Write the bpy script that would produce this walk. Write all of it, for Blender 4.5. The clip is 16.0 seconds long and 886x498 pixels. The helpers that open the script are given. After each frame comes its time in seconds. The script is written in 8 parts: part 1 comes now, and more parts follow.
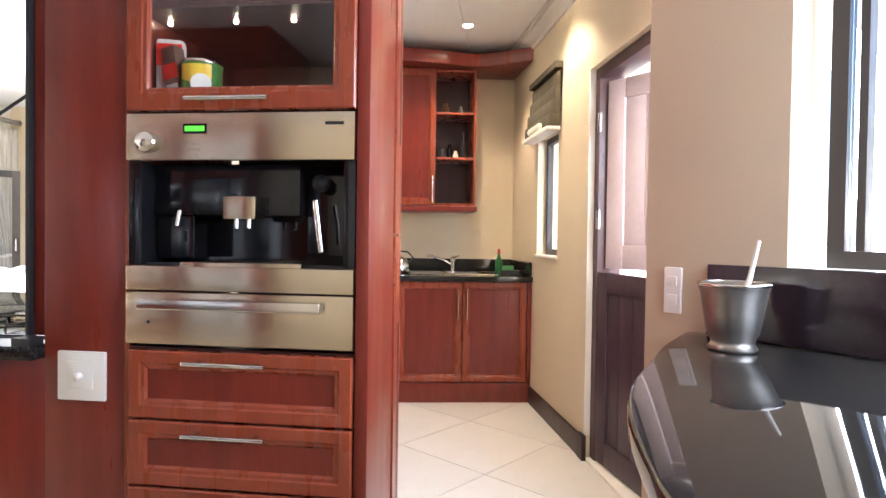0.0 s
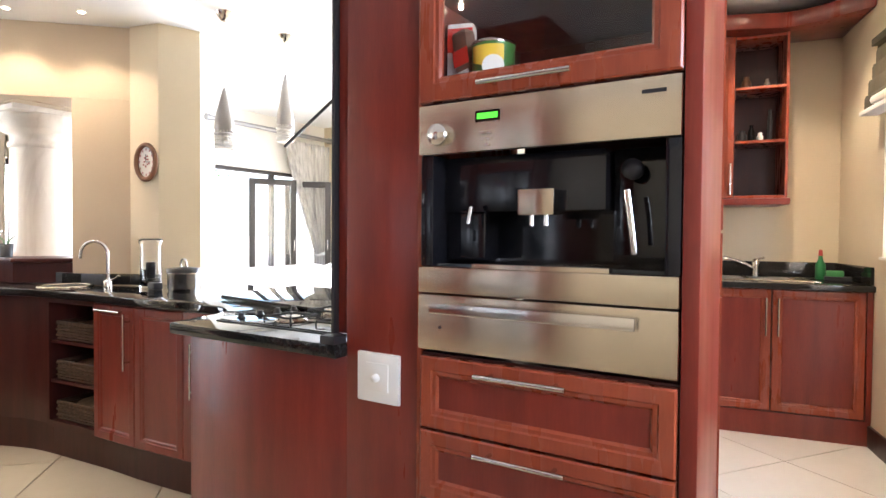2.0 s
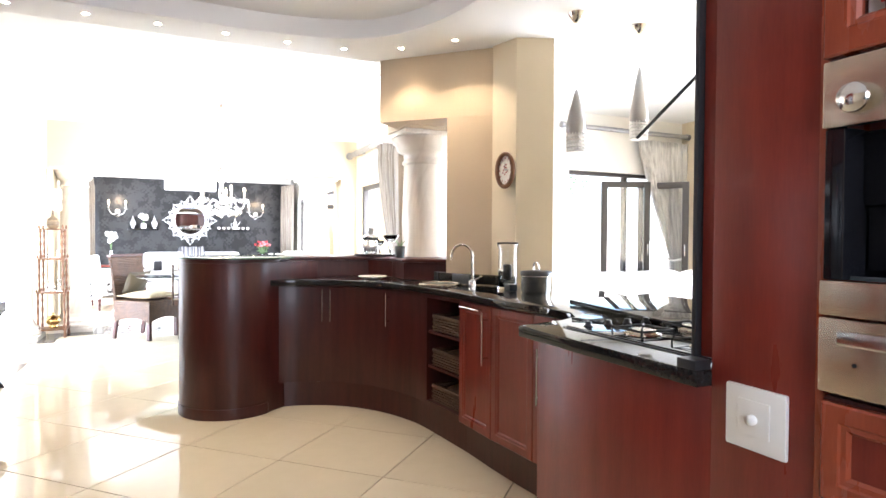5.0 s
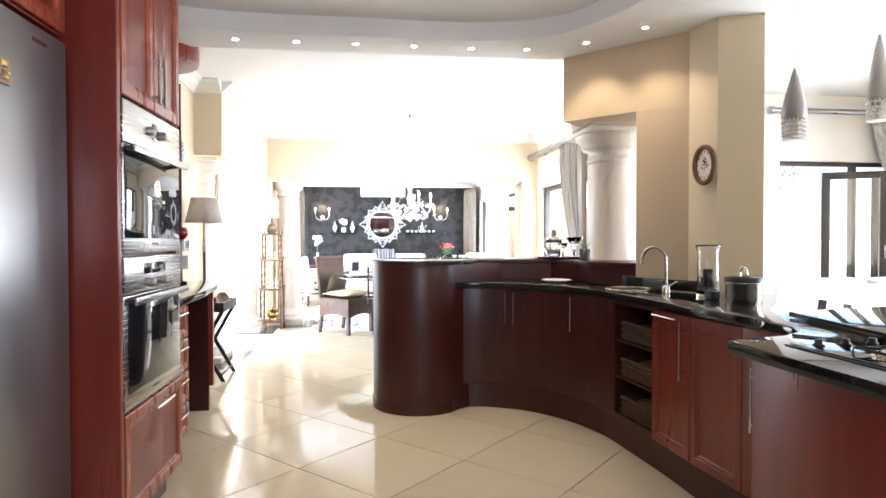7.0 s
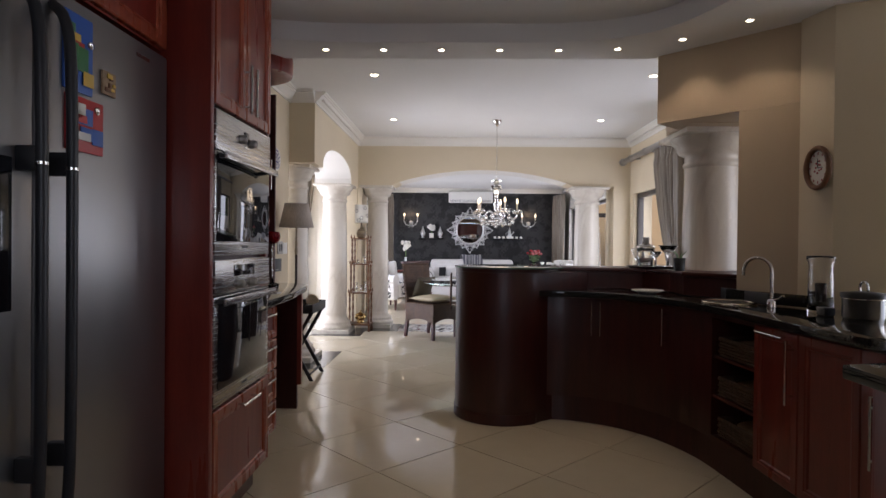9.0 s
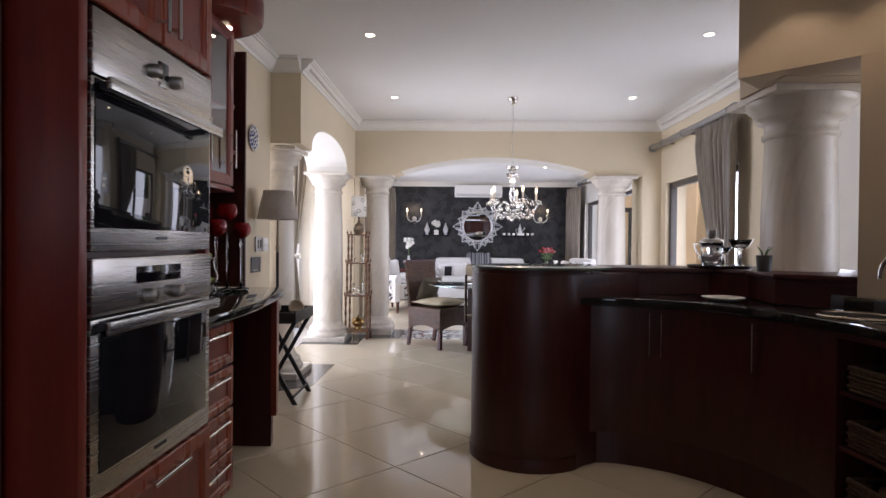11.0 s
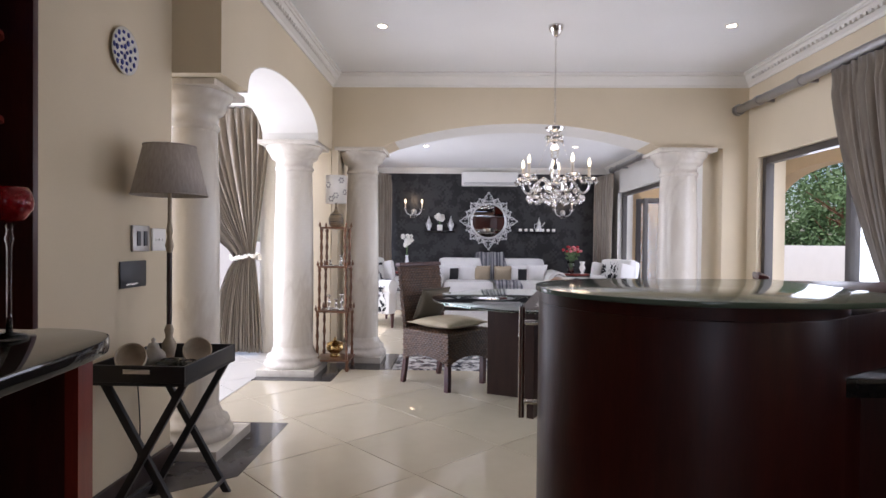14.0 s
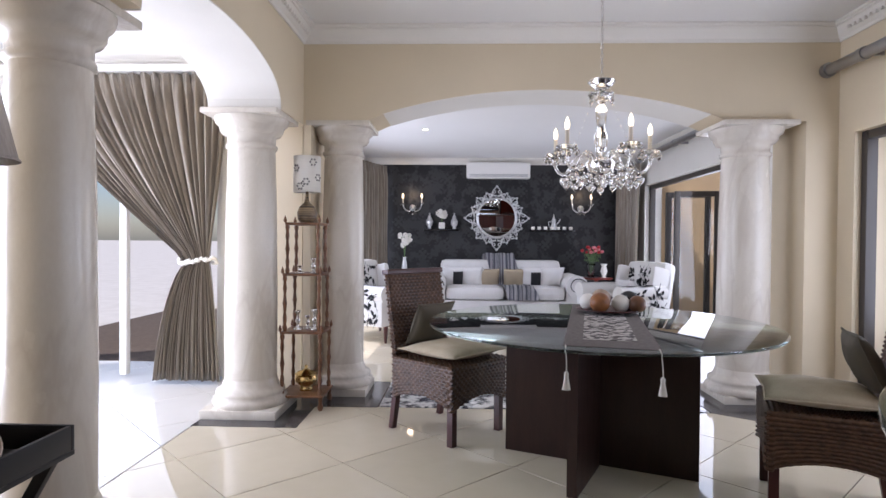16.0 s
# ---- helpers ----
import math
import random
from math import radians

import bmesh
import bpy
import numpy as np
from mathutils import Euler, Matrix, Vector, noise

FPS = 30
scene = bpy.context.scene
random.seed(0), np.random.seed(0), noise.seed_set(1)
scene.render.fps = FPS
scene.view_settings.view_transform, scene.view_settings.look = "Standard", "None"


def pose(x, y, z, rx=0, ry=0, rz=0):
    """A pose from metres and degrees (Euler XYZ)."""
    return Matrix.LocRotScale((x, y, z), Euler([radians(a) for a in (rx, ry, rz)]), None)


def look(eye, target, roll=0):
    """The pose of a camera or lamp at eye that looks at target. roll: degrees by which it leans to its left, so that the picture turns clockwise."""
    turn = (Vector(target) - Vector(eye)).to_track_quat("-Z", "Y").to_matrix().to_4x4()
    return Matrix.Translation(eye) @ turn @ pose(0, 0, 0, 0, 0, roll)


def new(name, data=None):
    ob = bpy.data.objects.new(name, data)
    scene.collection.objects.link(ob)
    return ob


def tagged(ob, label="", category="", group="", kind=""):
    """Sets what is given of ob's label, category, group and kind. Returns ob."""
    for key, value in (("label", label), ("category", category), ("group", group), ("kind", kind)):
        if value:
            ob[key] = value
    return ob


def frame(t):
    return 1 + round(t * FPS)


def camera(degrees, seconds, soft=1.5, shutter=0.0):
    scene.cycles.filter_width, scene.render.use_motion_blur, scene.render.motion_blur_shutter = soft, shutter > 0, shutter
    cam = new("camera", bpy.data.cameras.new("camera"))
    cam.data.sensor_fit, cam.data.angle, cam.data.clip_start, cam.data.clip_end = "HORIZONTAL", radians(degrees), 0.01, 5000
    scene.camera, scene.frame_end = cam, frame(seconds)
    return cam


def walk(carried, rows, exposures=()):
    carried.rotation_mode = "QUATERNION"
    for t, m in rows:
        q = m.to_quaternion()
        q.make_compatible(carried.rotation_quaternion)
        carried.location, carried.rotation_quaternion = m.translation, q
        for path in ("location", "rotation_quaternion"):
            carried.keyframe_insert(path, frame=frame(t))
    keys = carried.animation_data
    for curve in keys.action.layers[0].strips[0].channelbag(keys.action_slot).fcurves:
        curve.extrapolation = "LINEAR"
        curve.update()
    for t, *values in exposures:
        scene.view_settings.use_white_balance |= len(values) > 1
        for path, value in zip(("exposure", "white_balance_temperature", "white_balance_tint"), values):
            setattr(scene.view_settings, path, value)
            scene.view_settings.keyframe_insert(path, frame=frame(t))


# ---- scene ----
cam = camera(74.1, 16.0)
METRES, EYE, TILT, LEAN, TURN = 8.0, 1.5, 0.0, 0.0, -1.9
PATH = [
    (0, (0.574, 0.914, 1.164), (0.334, 2.899, 1.127), 0.8),
    (0.5, (0.539, 0.965, 1.156), (0.113, 2.919, 1.116), 0.7),
    (1, (0.48, 1.025, 1.161), (-0.158, 2.92, 1.117), 0.6),
    (1.5, (0.432, 1.064, 1.164), (-0.405, 2.88, 1.117), 0.4),
    (2, (0.393, 1.127, 1.159), (-0.664, 2.824, 1.113), 0.4),
    (2.5, (0.363, 1.168, 1.151), (-0.905, 2.715, 1.117), 0.6),
    (3, (0.342, 1.196, 1.15), (-1.079, 2.602, 1.115), 0.5),
    (3.5, (0.323, 1.214, 1.15), (-1.205, 2.503, 1.114), 0.5),
    (4, (0.307, 1.228, 1.154), (-1.328, 2.379, 1.114), 0.4),
    (6.5, (0.207, 1.272, 1.155), (-1.757, 1.648, 1.122), 0.1),
    (7, (0.2, 1.25, 1.165), (-1.784, 1.501, 1.129), -0.1),
    (7.5, (0.19, 1.258, 1.168), (-1.806, 1.38, 1.128), 0.2),
    (8, (0.185, 1.24, 1.169), (-1.814, 1.259, 1.132), 0.0),
    (8.5, (0.227, 1.261, 1.171), (-1.773, 1.216, 1.15), 0.6),
    (9, (0.152, 1.289, 1.167), (-1.848, 1.239, 1.15), 0.6),
    (11.5, (-0.997, 1.192, 1.139), (-2.995, 1.126, 1.112), 0.5),
    (12, (-1.294, 1.177, 1.142), (-3.292, 1.112, 1.105), 0.5),
    (12.5, (-1.619, 1.172, 1.119), (-3.618, 1.108, 1.091), 0.6),
    (13, (-1.966, 1.156, 1.121), (-3.964, 1.086, 1.094), 0.6),
    (13.5, (-2.264, 1.112, 1.12), (-4.263, 1.048, 1.093), 0.6),
    (14, (-2.581, 1.1, 1.12), (-4.58, 1.035, 1.093), 0.6),
    (14.5, (-2.883, 1.087, 1.112), (-4.881, 1.014, 1.086), 0.6),
    (15, (-3.179, 1.069, 1.123), (-5.177, 0.996, 1.098), 0.8),
    (15.5, (-3.481, 1.06, 1.128), (-5.48, 0.988, 1.102), 0.6),
    (16, (-3.737, 1.065, 1.119), (-5.735, 0.991, 1.091), 0.5),
]
EXPOSURES = [(0, 2.45, 6000, 14), (1.5, 2.47, 6000, 14), (3.5, 2.12, 6000, 14), (6.0, 2.25, 6000, 13), (7.0, 1.72, 6000, 13), (7.5, 1.1, 5980, 13), (8.0, 0.66, 6000, 15), (8.5, -0.1, 6150, 18), (9.0, -0.45, 6200, 20), (11.5, -0.27, 6100, 22), (12.5, -0.26, 6100, 22), (15.0, -0.50, 6000, 22), (16.0, -0.48, 5900, 21)]
walk(cam, [(t, look(eye, target, roll)) for t, eye, target, roll in PATH], EXPOSURES)

# ---- sky and sun ----
world = bpy.data.worlds.new("world")
scene.world = world
world.use_nodes = True
wn = world.node_tree
sky = wn.nodes.new("ShaderNodeTexSky")
sky.sky_type, sky.sun_disc, sky.sun_elevation, sky.sun_rotation = "NISHITA", False, radians(62), radians(149)
wn.links.new(sky.outputs[0], wn.nodes["Background"].inputs[0])
wn.nodes["Background"].inputs[1].default_value = 0.15


def lamp(name, kind, m, power, color=(1, 1, 1), **extra):
    data = bpy.data.lights.new(name, kind)
    data.energy, data.color = power if kind == "SUN" else power * 0.6, color
    if "size" in extra:
        data.shape, data.size, data.size_y = "RECTANGLE", extra["size"], extra["size_y"]
    if "radius" in extra:
        data.shadow_soft_size = extra["radius"]
    if "cone" in extra:
        data.spot_size, data.spot_blend = radians(extra["cone"]), 0.6
    if "angle" in extra:
        data.angle = radians(extra["angle"])
    ob = new(name, data)
    ob.matrix_world = m
    return ob


lamp("sun", "SUN", look((0, 0, 0), (-0.3, 0.5, -1.1)), 5.0, (1, 0.95, 0.88), angle=0.5)
DAY = (0.84, 0.90, 0.98)
lamp("daylight_south", "AREA", look((-6.6, -2.6, 1.2), (-6.9, 0, 1.15)), 320, DAY, size=2.6, size_y=2.0)
lamp("daylight_hall_west", "AREA", look((-8.27, -1.7, 1.1), (-5, -1.4, 1.3)), 45, DAY, size=1.5, size_y=1.9)
lamp("daylight_dining_window", "AREA", look((-6.2, 3.95, 1.3), (-6.2, 0, 1.0)), 135, DAY, size=2.6, size_y=1.6)
lamp("daylight_lounge", "AREA", look((-2.0, 6.2, 1.5), (-2.0, 0, 1.0)), 145, DAY, size=3.5, size_y=1.9)
lamp("daylight_sitting_north", "AREA", look((-10.6, 4.2, 1.2), (-10.6, 0, 1.0)), 115, DAY, size=2.6, size_y=1.8)
lamp("daylight_sitting_south", "AREA", look((-10.3, -1.0, 1.2), (-10.3, 3, 1.0)), 190, DAY, size=2.6, size_y=2.0)
lamp("daylight_bar_window", "AREA", look((1.75, 1.6, 1.6), (0, 1.6, 1.0)), 24, DAY, size=1.5, size_y=1.0)
lamp("daylight_stable_door", "AREA", look((1.9, 3.4, 1.6), (0.6, 3.6, 0.8)), 45, DAY, size=0.9, size_y=1.0)


# ---- materials ----
def material(name, color, rough=0.5, metal=0.0, second=None, scale=6.0, stretch=(1, 1, 1), bump=0.0, fine=60.0, mix=1.0, rvar=0.08,
             trans=0.0, ior=1.45, emit=None, power=0.0, coat=0.0, sheen=0.0, detail=6.0, vein=None, spread=0.0, alpha=1.0):
    m = bpy.data.materials.new(name)
    m.use_nodes = True
    n, l = m.node_tree.nodes, m.node_tree.links
    b = n["Principled BSDF"]
    b.inputs["Base Color"].default_value = (*color, 1)
    b.inputs["Roughness"].default_value, b.inputs["Metallic"].default_value = rough, metal
    b.inputs["IOR"].default_value, b.inputs["Transmission Weight"].default_value = ior, trans
    b.inputs["Coat Weight"].default_value, b.inputs["Coat Roughness"].default_value = coat, 0.08
    b.inputs["Sheen Weight"].default_value = sheen
    b.inputs["Alpha"].default_value = alpha
    if emit:
        b.inputs["Emission Color"].default_value, b.inputs["Emission Strength"].default_value = (*emit, 1), power
    if second is None and not bump:
        return m
    tc, mp = n.new("ShaderNodeTexCoord"), n.new("ShaderNodeMapping")
    mp.inputs["Scale"].default_value = stretch
    l.new(tc.outputs["Object"], mp.inputs["Vector"])
    big, small = n.new("ShaderNodeTexNoise"), n.new("ShaderNodeTexNoise")
    big.inputs["Scale"].default_value, small.inputs["Scale"].default_value = scale, fine
    big.inputs["Detail"].default_value = detail
    for t in (big, small):
        l.new(mp.outputs[0], t.inputs["Vector"])
    if second is not None:
        ramp = n.new("ShaderNodeValToRGB")
        ramp.color_ramp.elements[0].color, ramp.color_ramp.elements[1].color = (*color, 1), (*second, 1)
        ramp.color_ramp.elements[0].position, ramp.color_ramp.elements[1].position = 0.5 - 0.22 / mix, 0.5 + 0.22 / mix
        add = n.new("ShaderNodeMath")
        add.operation = "MULTIPLY_ADD"
        l.new(small.outputs[0], add.inputs[0])
        add.inputs[1].default_value = 0.35
        l.new(big.outputs[0], add.inputs[2])
        sub = n.new("ShaderNodeMath")
        sub.operation = "SUBTRACT"
        l.new(add.outputs[0], sub.inputs[0])
        sub.inputs[1].default_value = 0.175
        l.new(sub.outputs[0], ramp.inputs[0])
        out = ramp.outputs[0]
        if vein:
            mp2 = n.new("ShaderNodeTexNoise")
            mp2.inputs["Scale"].default_value, mp2.inputs["Detail"].default_value, mp2.inputs["Distortion"].default_value = scale * 0.5, 5, 1.6
            l.new(mp.outputs[0], mp2.inputs["Vector"])
            r2 = n.new("ShaderNodeValToRGB")
            e = r2.color_ramp.elements
            e[0].position, e[1].position = 0.46, 0.54
            e[0].color = e[1].color = (0, 0, 0, 1)
            mid = e.new(0.5)
            mid.color = (1, 1, 1, 1)
            l.new(mp2.outputs[0], r2.inputs[0])
            mx = n.new("ShaderNodeMix")
            mx.data_type = "RGBA"
            l.new(r2.outputs[0], mx.inputs["Factor"])
            l.new(out, mx.inputs["A"])
            mx.inputs["B"].default_value = (*vein, 1)
            out = mx.outputs["Result"]
        if spread:
            info, hs = n.new("ShaderNodeObjectInfo"), n.new("ShaderNodeHueSaturation")
            mr = n.new("ShaderNodeMapRange")
            mr.inputs["To Min"].default_value, mr.inputs["To Max"].default_value = 1 - spread, 1 + spread
            l.new(info.outputs["Random"], mr.inputs[0])
            l.new(mr.outputs[0], hs.inputs["Value"])
            l.new(out, hs.inputs["Color"])
            out = hs.outputs[0]
        l.new(out, b.inputs["Base Color"])
    rr = n.new("ShaderNodeMapRange")
    rr.inputs["To Min"].default_value, rr.inputs["To Max"].default_value = max(0.01, rough - rvar), rough + rvar
    l.new(big.outputs[0], rr.inputs[0])
    l.new(rr.outputs[0], b.inputs["Roughness"])
    if bump:
        bp = n.new("ShaderNodeBump")
        bp.inputs["Strength"].default_value, bp.inputs["Distance"].default_value = bump, 0.002
        l.new(small.outputs[0], bp.inputs["Height"])
        l.new(bp.outputs[0], b.inputs["Normal"])
    return m


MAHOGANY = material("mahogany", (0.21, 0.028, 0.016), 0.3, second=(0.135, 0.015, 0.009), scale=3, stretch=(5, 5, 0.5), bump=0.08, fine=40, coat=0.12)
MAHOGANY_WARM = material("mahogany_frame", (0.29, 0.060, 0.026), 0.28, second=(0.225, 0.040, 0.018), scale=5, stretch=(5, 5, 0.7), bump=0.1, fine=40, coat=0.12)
# red mahogany toned down; the island's shade is partly in this colour
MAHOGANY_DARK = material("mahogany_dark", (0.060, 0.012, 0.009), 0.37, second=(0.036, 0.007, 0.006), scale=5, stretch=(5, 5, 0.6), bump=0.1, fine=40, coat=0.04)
DARKWOOD = material("dark_wood", (0.035, 0.016, 0.012), 0.35, second=(0.02, 0.009, 0.007), scale=5, stretch=(4, 4, 0.7), bump=0.12, fine=40)
RACKWOOD = material("turned_wood", (0.20, 0.09, 0.04), 0.35, second=(0.11, 0.045, 0.02), scale=12, stretch=(2, 2, 0.6), bump=0.1)
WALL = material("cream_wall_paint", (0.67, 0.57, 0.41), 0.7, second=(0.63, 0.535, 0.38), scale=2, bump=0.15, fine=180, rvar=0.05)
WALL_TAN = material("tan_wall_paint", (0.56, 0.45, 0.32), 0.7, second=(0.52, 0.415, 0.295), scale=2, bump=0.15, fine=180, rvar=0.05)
CEIL = material("ceiling_paint", (0.80, 0.79, 0.77), 0.8, second=(0.77, 0.76, 0.74), scale=1.5, bump=0.1, fine=150, rvar=0.03)
WHITE = material("white_trim", (0.78, 0.75, 0.69), 0.6, second=(0.75, 0.72, 0.66), scale=3, bump=0.08, fine=120)
MARBLE = material("marble_column", (0.68, 0.63, 0.55), 0.26, second=(0.62, 0.565, 0.48), scale=2.2, stretch=(1.6, 1.6, 0.7), bump=0.06, fine=60, vein=(0.59, 0.53, 0.45))
TILE = material("cream_polished_tile", (0.64, 0.56, 0.42), 0.035, second=(0.59, 0.515, 0.38), scale=1.2, fine=9, rvar=0.015, spread=0.03)
TILE_PALE = material("white_floor_tile", (0.70, 0.67, 0.62), 0.12, second=(0.66, 0.63, 0.58), scale=1.2, fine=9, rvar=0.03, spread=0.03)
GROUT = material("grout", (0.12, 0.085, 0.055), 0.8, second=(0.09, 0.065, 0.045), scale=20)
DARKTILE = material("dark_stone_tile", (0.05, 0.045, 0.045), 0.12, second=(0.09, 0.08, 0.075), scale=5, fine=30, rvar=0.04, spread=0.1)
GRANITE = material("black_granite", (0.008, 0.008, 0.009), 0.035, second=(0.024, 0.023, 0.021), scale=110, fine=260, rvar=0.015, mix=0.8)
STEEL = material("brushed_steel", (0.62, 0.54, 0.43), 0.24, 1.0, second=(0.58, 0.505, 0.40), scale=6, stretch=(0.2, 0.2, 30), fine=90, rvar=0.03, mix=0.6)
FRIDGE = material("fridge_steel", (0.36, 0.36, 0.36), 0.33, 0.9, second=(0.345, 0.345, 0.345), scale=4, stretch=(3, 3, 0.5), fine=60, rvar=0.02, mix=0.5)
CHROME = material("chrome", (0.66, 0.64, 0.61), 0.16, 1.0)
RODSTEEL = material("rod_steel", (0.40, 0.40, 0.41), 0.30, 1.0, second=(0.36, 0.36, 0.37), scale=8)
PEWTER = material("pewter", (0.42, 0.405, 0.38), 0.42, 1.0, second=(0.32, 0.305, 0.29), scale=12, bump=0.15, fine=60)
# brushed steel spreads its highlights across the brushing, so bright things show in it as upright bands
tangent = STEEL.node_tree.nodes.new("ShaderNodeCombineXYZ")
tangent.inputs[0].default_value, tangent.inputs[1].default_value, tangent.inputs[2].default_value = 0.02, 0.01, 1.0
STEEL.node_tree.links.new(tangent.outputs[0], STEEL.node_tree.nodes["Principled BSDF"].inputs["Tangent"])
STEEL.node_tree.nodes["Principled BSDF"].inputs["Anisotropic"].default_value = 0.9
OVENSTEEL = material("oven_steel", (0.50, 0.485, 0.465), 0.27, 1.0, second=(0.46, 0.445, 0.425), scale=6, stretch=(0.2, 0.2, 30), fine=90, rvar=0.03, mix=0.6)
BLACK = material("black_gloss", (0.008, 0.008, 0.010), 0.08, rvar=0.02)
BLACKGLASS = material("oven_glass", (0.010, 0.010, 0.012), 0.03)
BLACKMATT = material("black_plastic", (0.018, 0.018, 0.02), 0.4)
IRON = material("cast_iron", (0.02, 0.02, 0.02), 0.55, bump=0.2, fine=200)
FRAME = material("dark_window_frame", (0.05, 0.042, 0.036), 0.4)
GLASS = material("clear_glass", (0.97, 0.98, 0.98), 0.0, trans=1.0, ior=1.45)
GLASS_GREEN = material("green_tinted_glass", (0.62, 0.78, 0.71), 0.02, trans=1.0, ior=1.45)
GLASS_DEEP = material("deep_green_glass", (0.13, 0.19, 0.145), 0.10, trans=0.15, ior=1.5, second=(0.11, 0.165, 0.125), scale=3)
CRYSTAL = material("crystal", (0.97, 0.97, 0.96), 0.01, trans=1.0, ior=1.55)
# taupe silk; the darker upright streaks add fold shade to its colour
CURTAIN = material("silk_curtain", (0.27, 0.222, 0.17), 0.34, second=(0.17, 0.138, 0.103), scale=6, stretch=(3, 3, 0.5), bump=0.12, fine=80, sheen=0.3)
WHITEPLASTIC = material("white_plastic", (0.78, 0.76, 0.72), 0.35)
MIRROR = material("mirror", (0.88, 0.88, 0.88), 0.01, 1.0)
PLASTER_OUT = material("outdoor_plaster", (0.78, 0.58, 0.34), 0.8, second=(0.72, 0.53, 0.31), scale=2, bump=0.2)
PAVING = material("outdoor_paving", (0.66, 0.62, 0.55), 0.8, second=(0.58, 0.54, 0.47), scale=3, bump=0.2)
LEAF = material("foliage", (0.08, 0.14, 0.05), 0.6, second=(0.13, 0.22, 0.08), scale=3)


# ---- mesh helpers ----
def add(bm, other, m=None):
    if m is not None:
        other.transform(m)
    me = bpy.data.meshes.new("tmp")
    other.to_mesh(me)
    bm.from_mesh(me)
    other.free()
    bpy.data.meshes.remove(me)
    return bm


def box(x0, y0, z0, x1, y1, z1, bevel=0.0, bm=None):
    b = bmesh.new()
    bmesh.ops.create_cube(b, size=1.0)
    c, s = Vector(((x0 + x1) / 2, (y0 + y1) / 2, (z0 + z1) / 2)), (abs(x1 - x0), abs(y1 - y0), abs(z1 - z0))
    b.transform(Matrix.Translation(c) @ Matrix.Diagonal((*s, 1)))
    if bevel:
        bmesh.ops.bevel(b, geom=b.edges[:], offset=min(bevel, min(s) * 0.45), segments=2, affect="EDGES", profile=0.6)
    return b if bm is None else add(bm, b)


def prism(pts, z0, z1, bevel=0.0, bm=None, m=None):
    """A flat outline drawn up from z0 to z1; corners of over 30 degrees are bevelled along the rims."""
    b = bmesh.new()
    low = [b.verts.new((x, y, z0)) for x, y in pts]
    high = [b.verts.new((x, y, z1)) for x, y in pts]
    n = len(pts)
    b.faces.new(low[::-1])
    b.faces.new(high)
    for i in range(n):
        b.faces.new((low[i], low[(i + 1) % n], high[(i + 1) % n], high[i]))
    bmesh.ops.recalc_face_normals(b, faces=b.faces[:])
    if bevel:
        rim = [e for e in b.edges if abs(e.verts[0].co.z - e.verts[1].co.z) < 1e-6]
        bmesh.ops.bevel(b, geom=rim, offset=bevel, segments=2, affect="EDGES", profile=0.6)
    if m is not None:
        b.transform(m)
    return b if bm is None else add(bm, b)


def lathe(prof, c=(0, 0, 0), seg=32, bm=None, m=None, smooth=True):
    """A turned body round the upright axis through c; prof: (radius, height) from below to above."""
    b = bmesh.new()
    rings = []
    for r, z in prof:
        if r < 1e-5:
            rings.append([b.verts.new((0, 0, z))])
        else:
            rings.append([b.verts.new((r * math.cos(2 * math.pi * i / seg), r * math.sin(2 * math.pi * i / seg), z)) for i in range(seg)])
    for lo, hi in zip(rings, rings[1:]):
        for i in range(seg):
            j = (i + 1) % seg
            q = [lo[i % len(lo)], lo[j % len(lo)], hi[j % len(hi)], hi[i % len(hi)]]
            q = list(dict.fromkeys(q))
            if len(q) > 2:
                b.faces.new(q)
    for ring in (rings[0], rings[-1]):
        if len(ring) > 1:
            b.faces.new(ring)
    bmesh.ops.recalc_face_normals(b, faces=b.faces[:])
    for f in b.faces:
        f.smooth = smooth and len(f.verts) < 5
    b.transform(Matrix.Translation(c) @ (m or Matrix()))
    return b if bm is None else add(bm, b)


def tube(pts, r, seg=8, bm=None, closed=False, taper=None):
    b = bmesh.new()
    P = [Vector(p) for p in pts]
    n = len(P)
    rings, side = [], None
    for i, p in enumerate(P):
        d = (P[(i + 1) % n] - P[i - 1]) if closed else (P[min(i + 1, n - 1)] - P[max(i - 1, 0)])
        d.normalize()
        if side is None:
            side = d.orthogonal().normalized()
        side = (side - d * side.dot(d))
        side = side.normalized() if side.length > 1e-6 else d.orthogonal().normalized()
        up = d.cross(side)
        rr = r if taper is None else r * (taper[0] + (taper[1] - taper[0]) * i / (n - 1))
        rings.append([b.verts.new(p + rr * (math.cos(a) * side + math.sin(a) * up)) for a in (2 * math.pi * k / seg for k in range(seg))])
    for k in range(n if closed else n - 1):
        A, B = rings[k], rings[(k + 1) % n]
        for i in range(seg):
            b.faces.new((A[i], A[(i + 1) % seg], B[(i + 1) % seg], B[i]))
    if not closed:
        b.faces.new(rings[0][::-1])
        b.faces.new(rings[-1])
    for f in b.faces:
        f.smooth = len(f.verts) == 4
    bmesh.ops.recalc_face_normals(b, faces=b.faces[:])
    return b if bm is None else add(bm, b)


def ball(c, r, sub=2, squash=(1, 1, 1), bm=None):
    b = bmesh.new()
    bmesh.ops.create_icosphere(b, subdivisions=sub, radius=r)
    b.transform(Matrix.Translation(c) @ Matrix.Diagonal((*squash, 1)))
    for f in b.faces:
        f.smooth = True
    return b if bm is None else add(bm, b)


def wpose(ob):
    m = ob.matrix_basis.copy()
    while ob.parent:
        ob = ob.parent
        m = ob.matrix_basis @ m
    return m


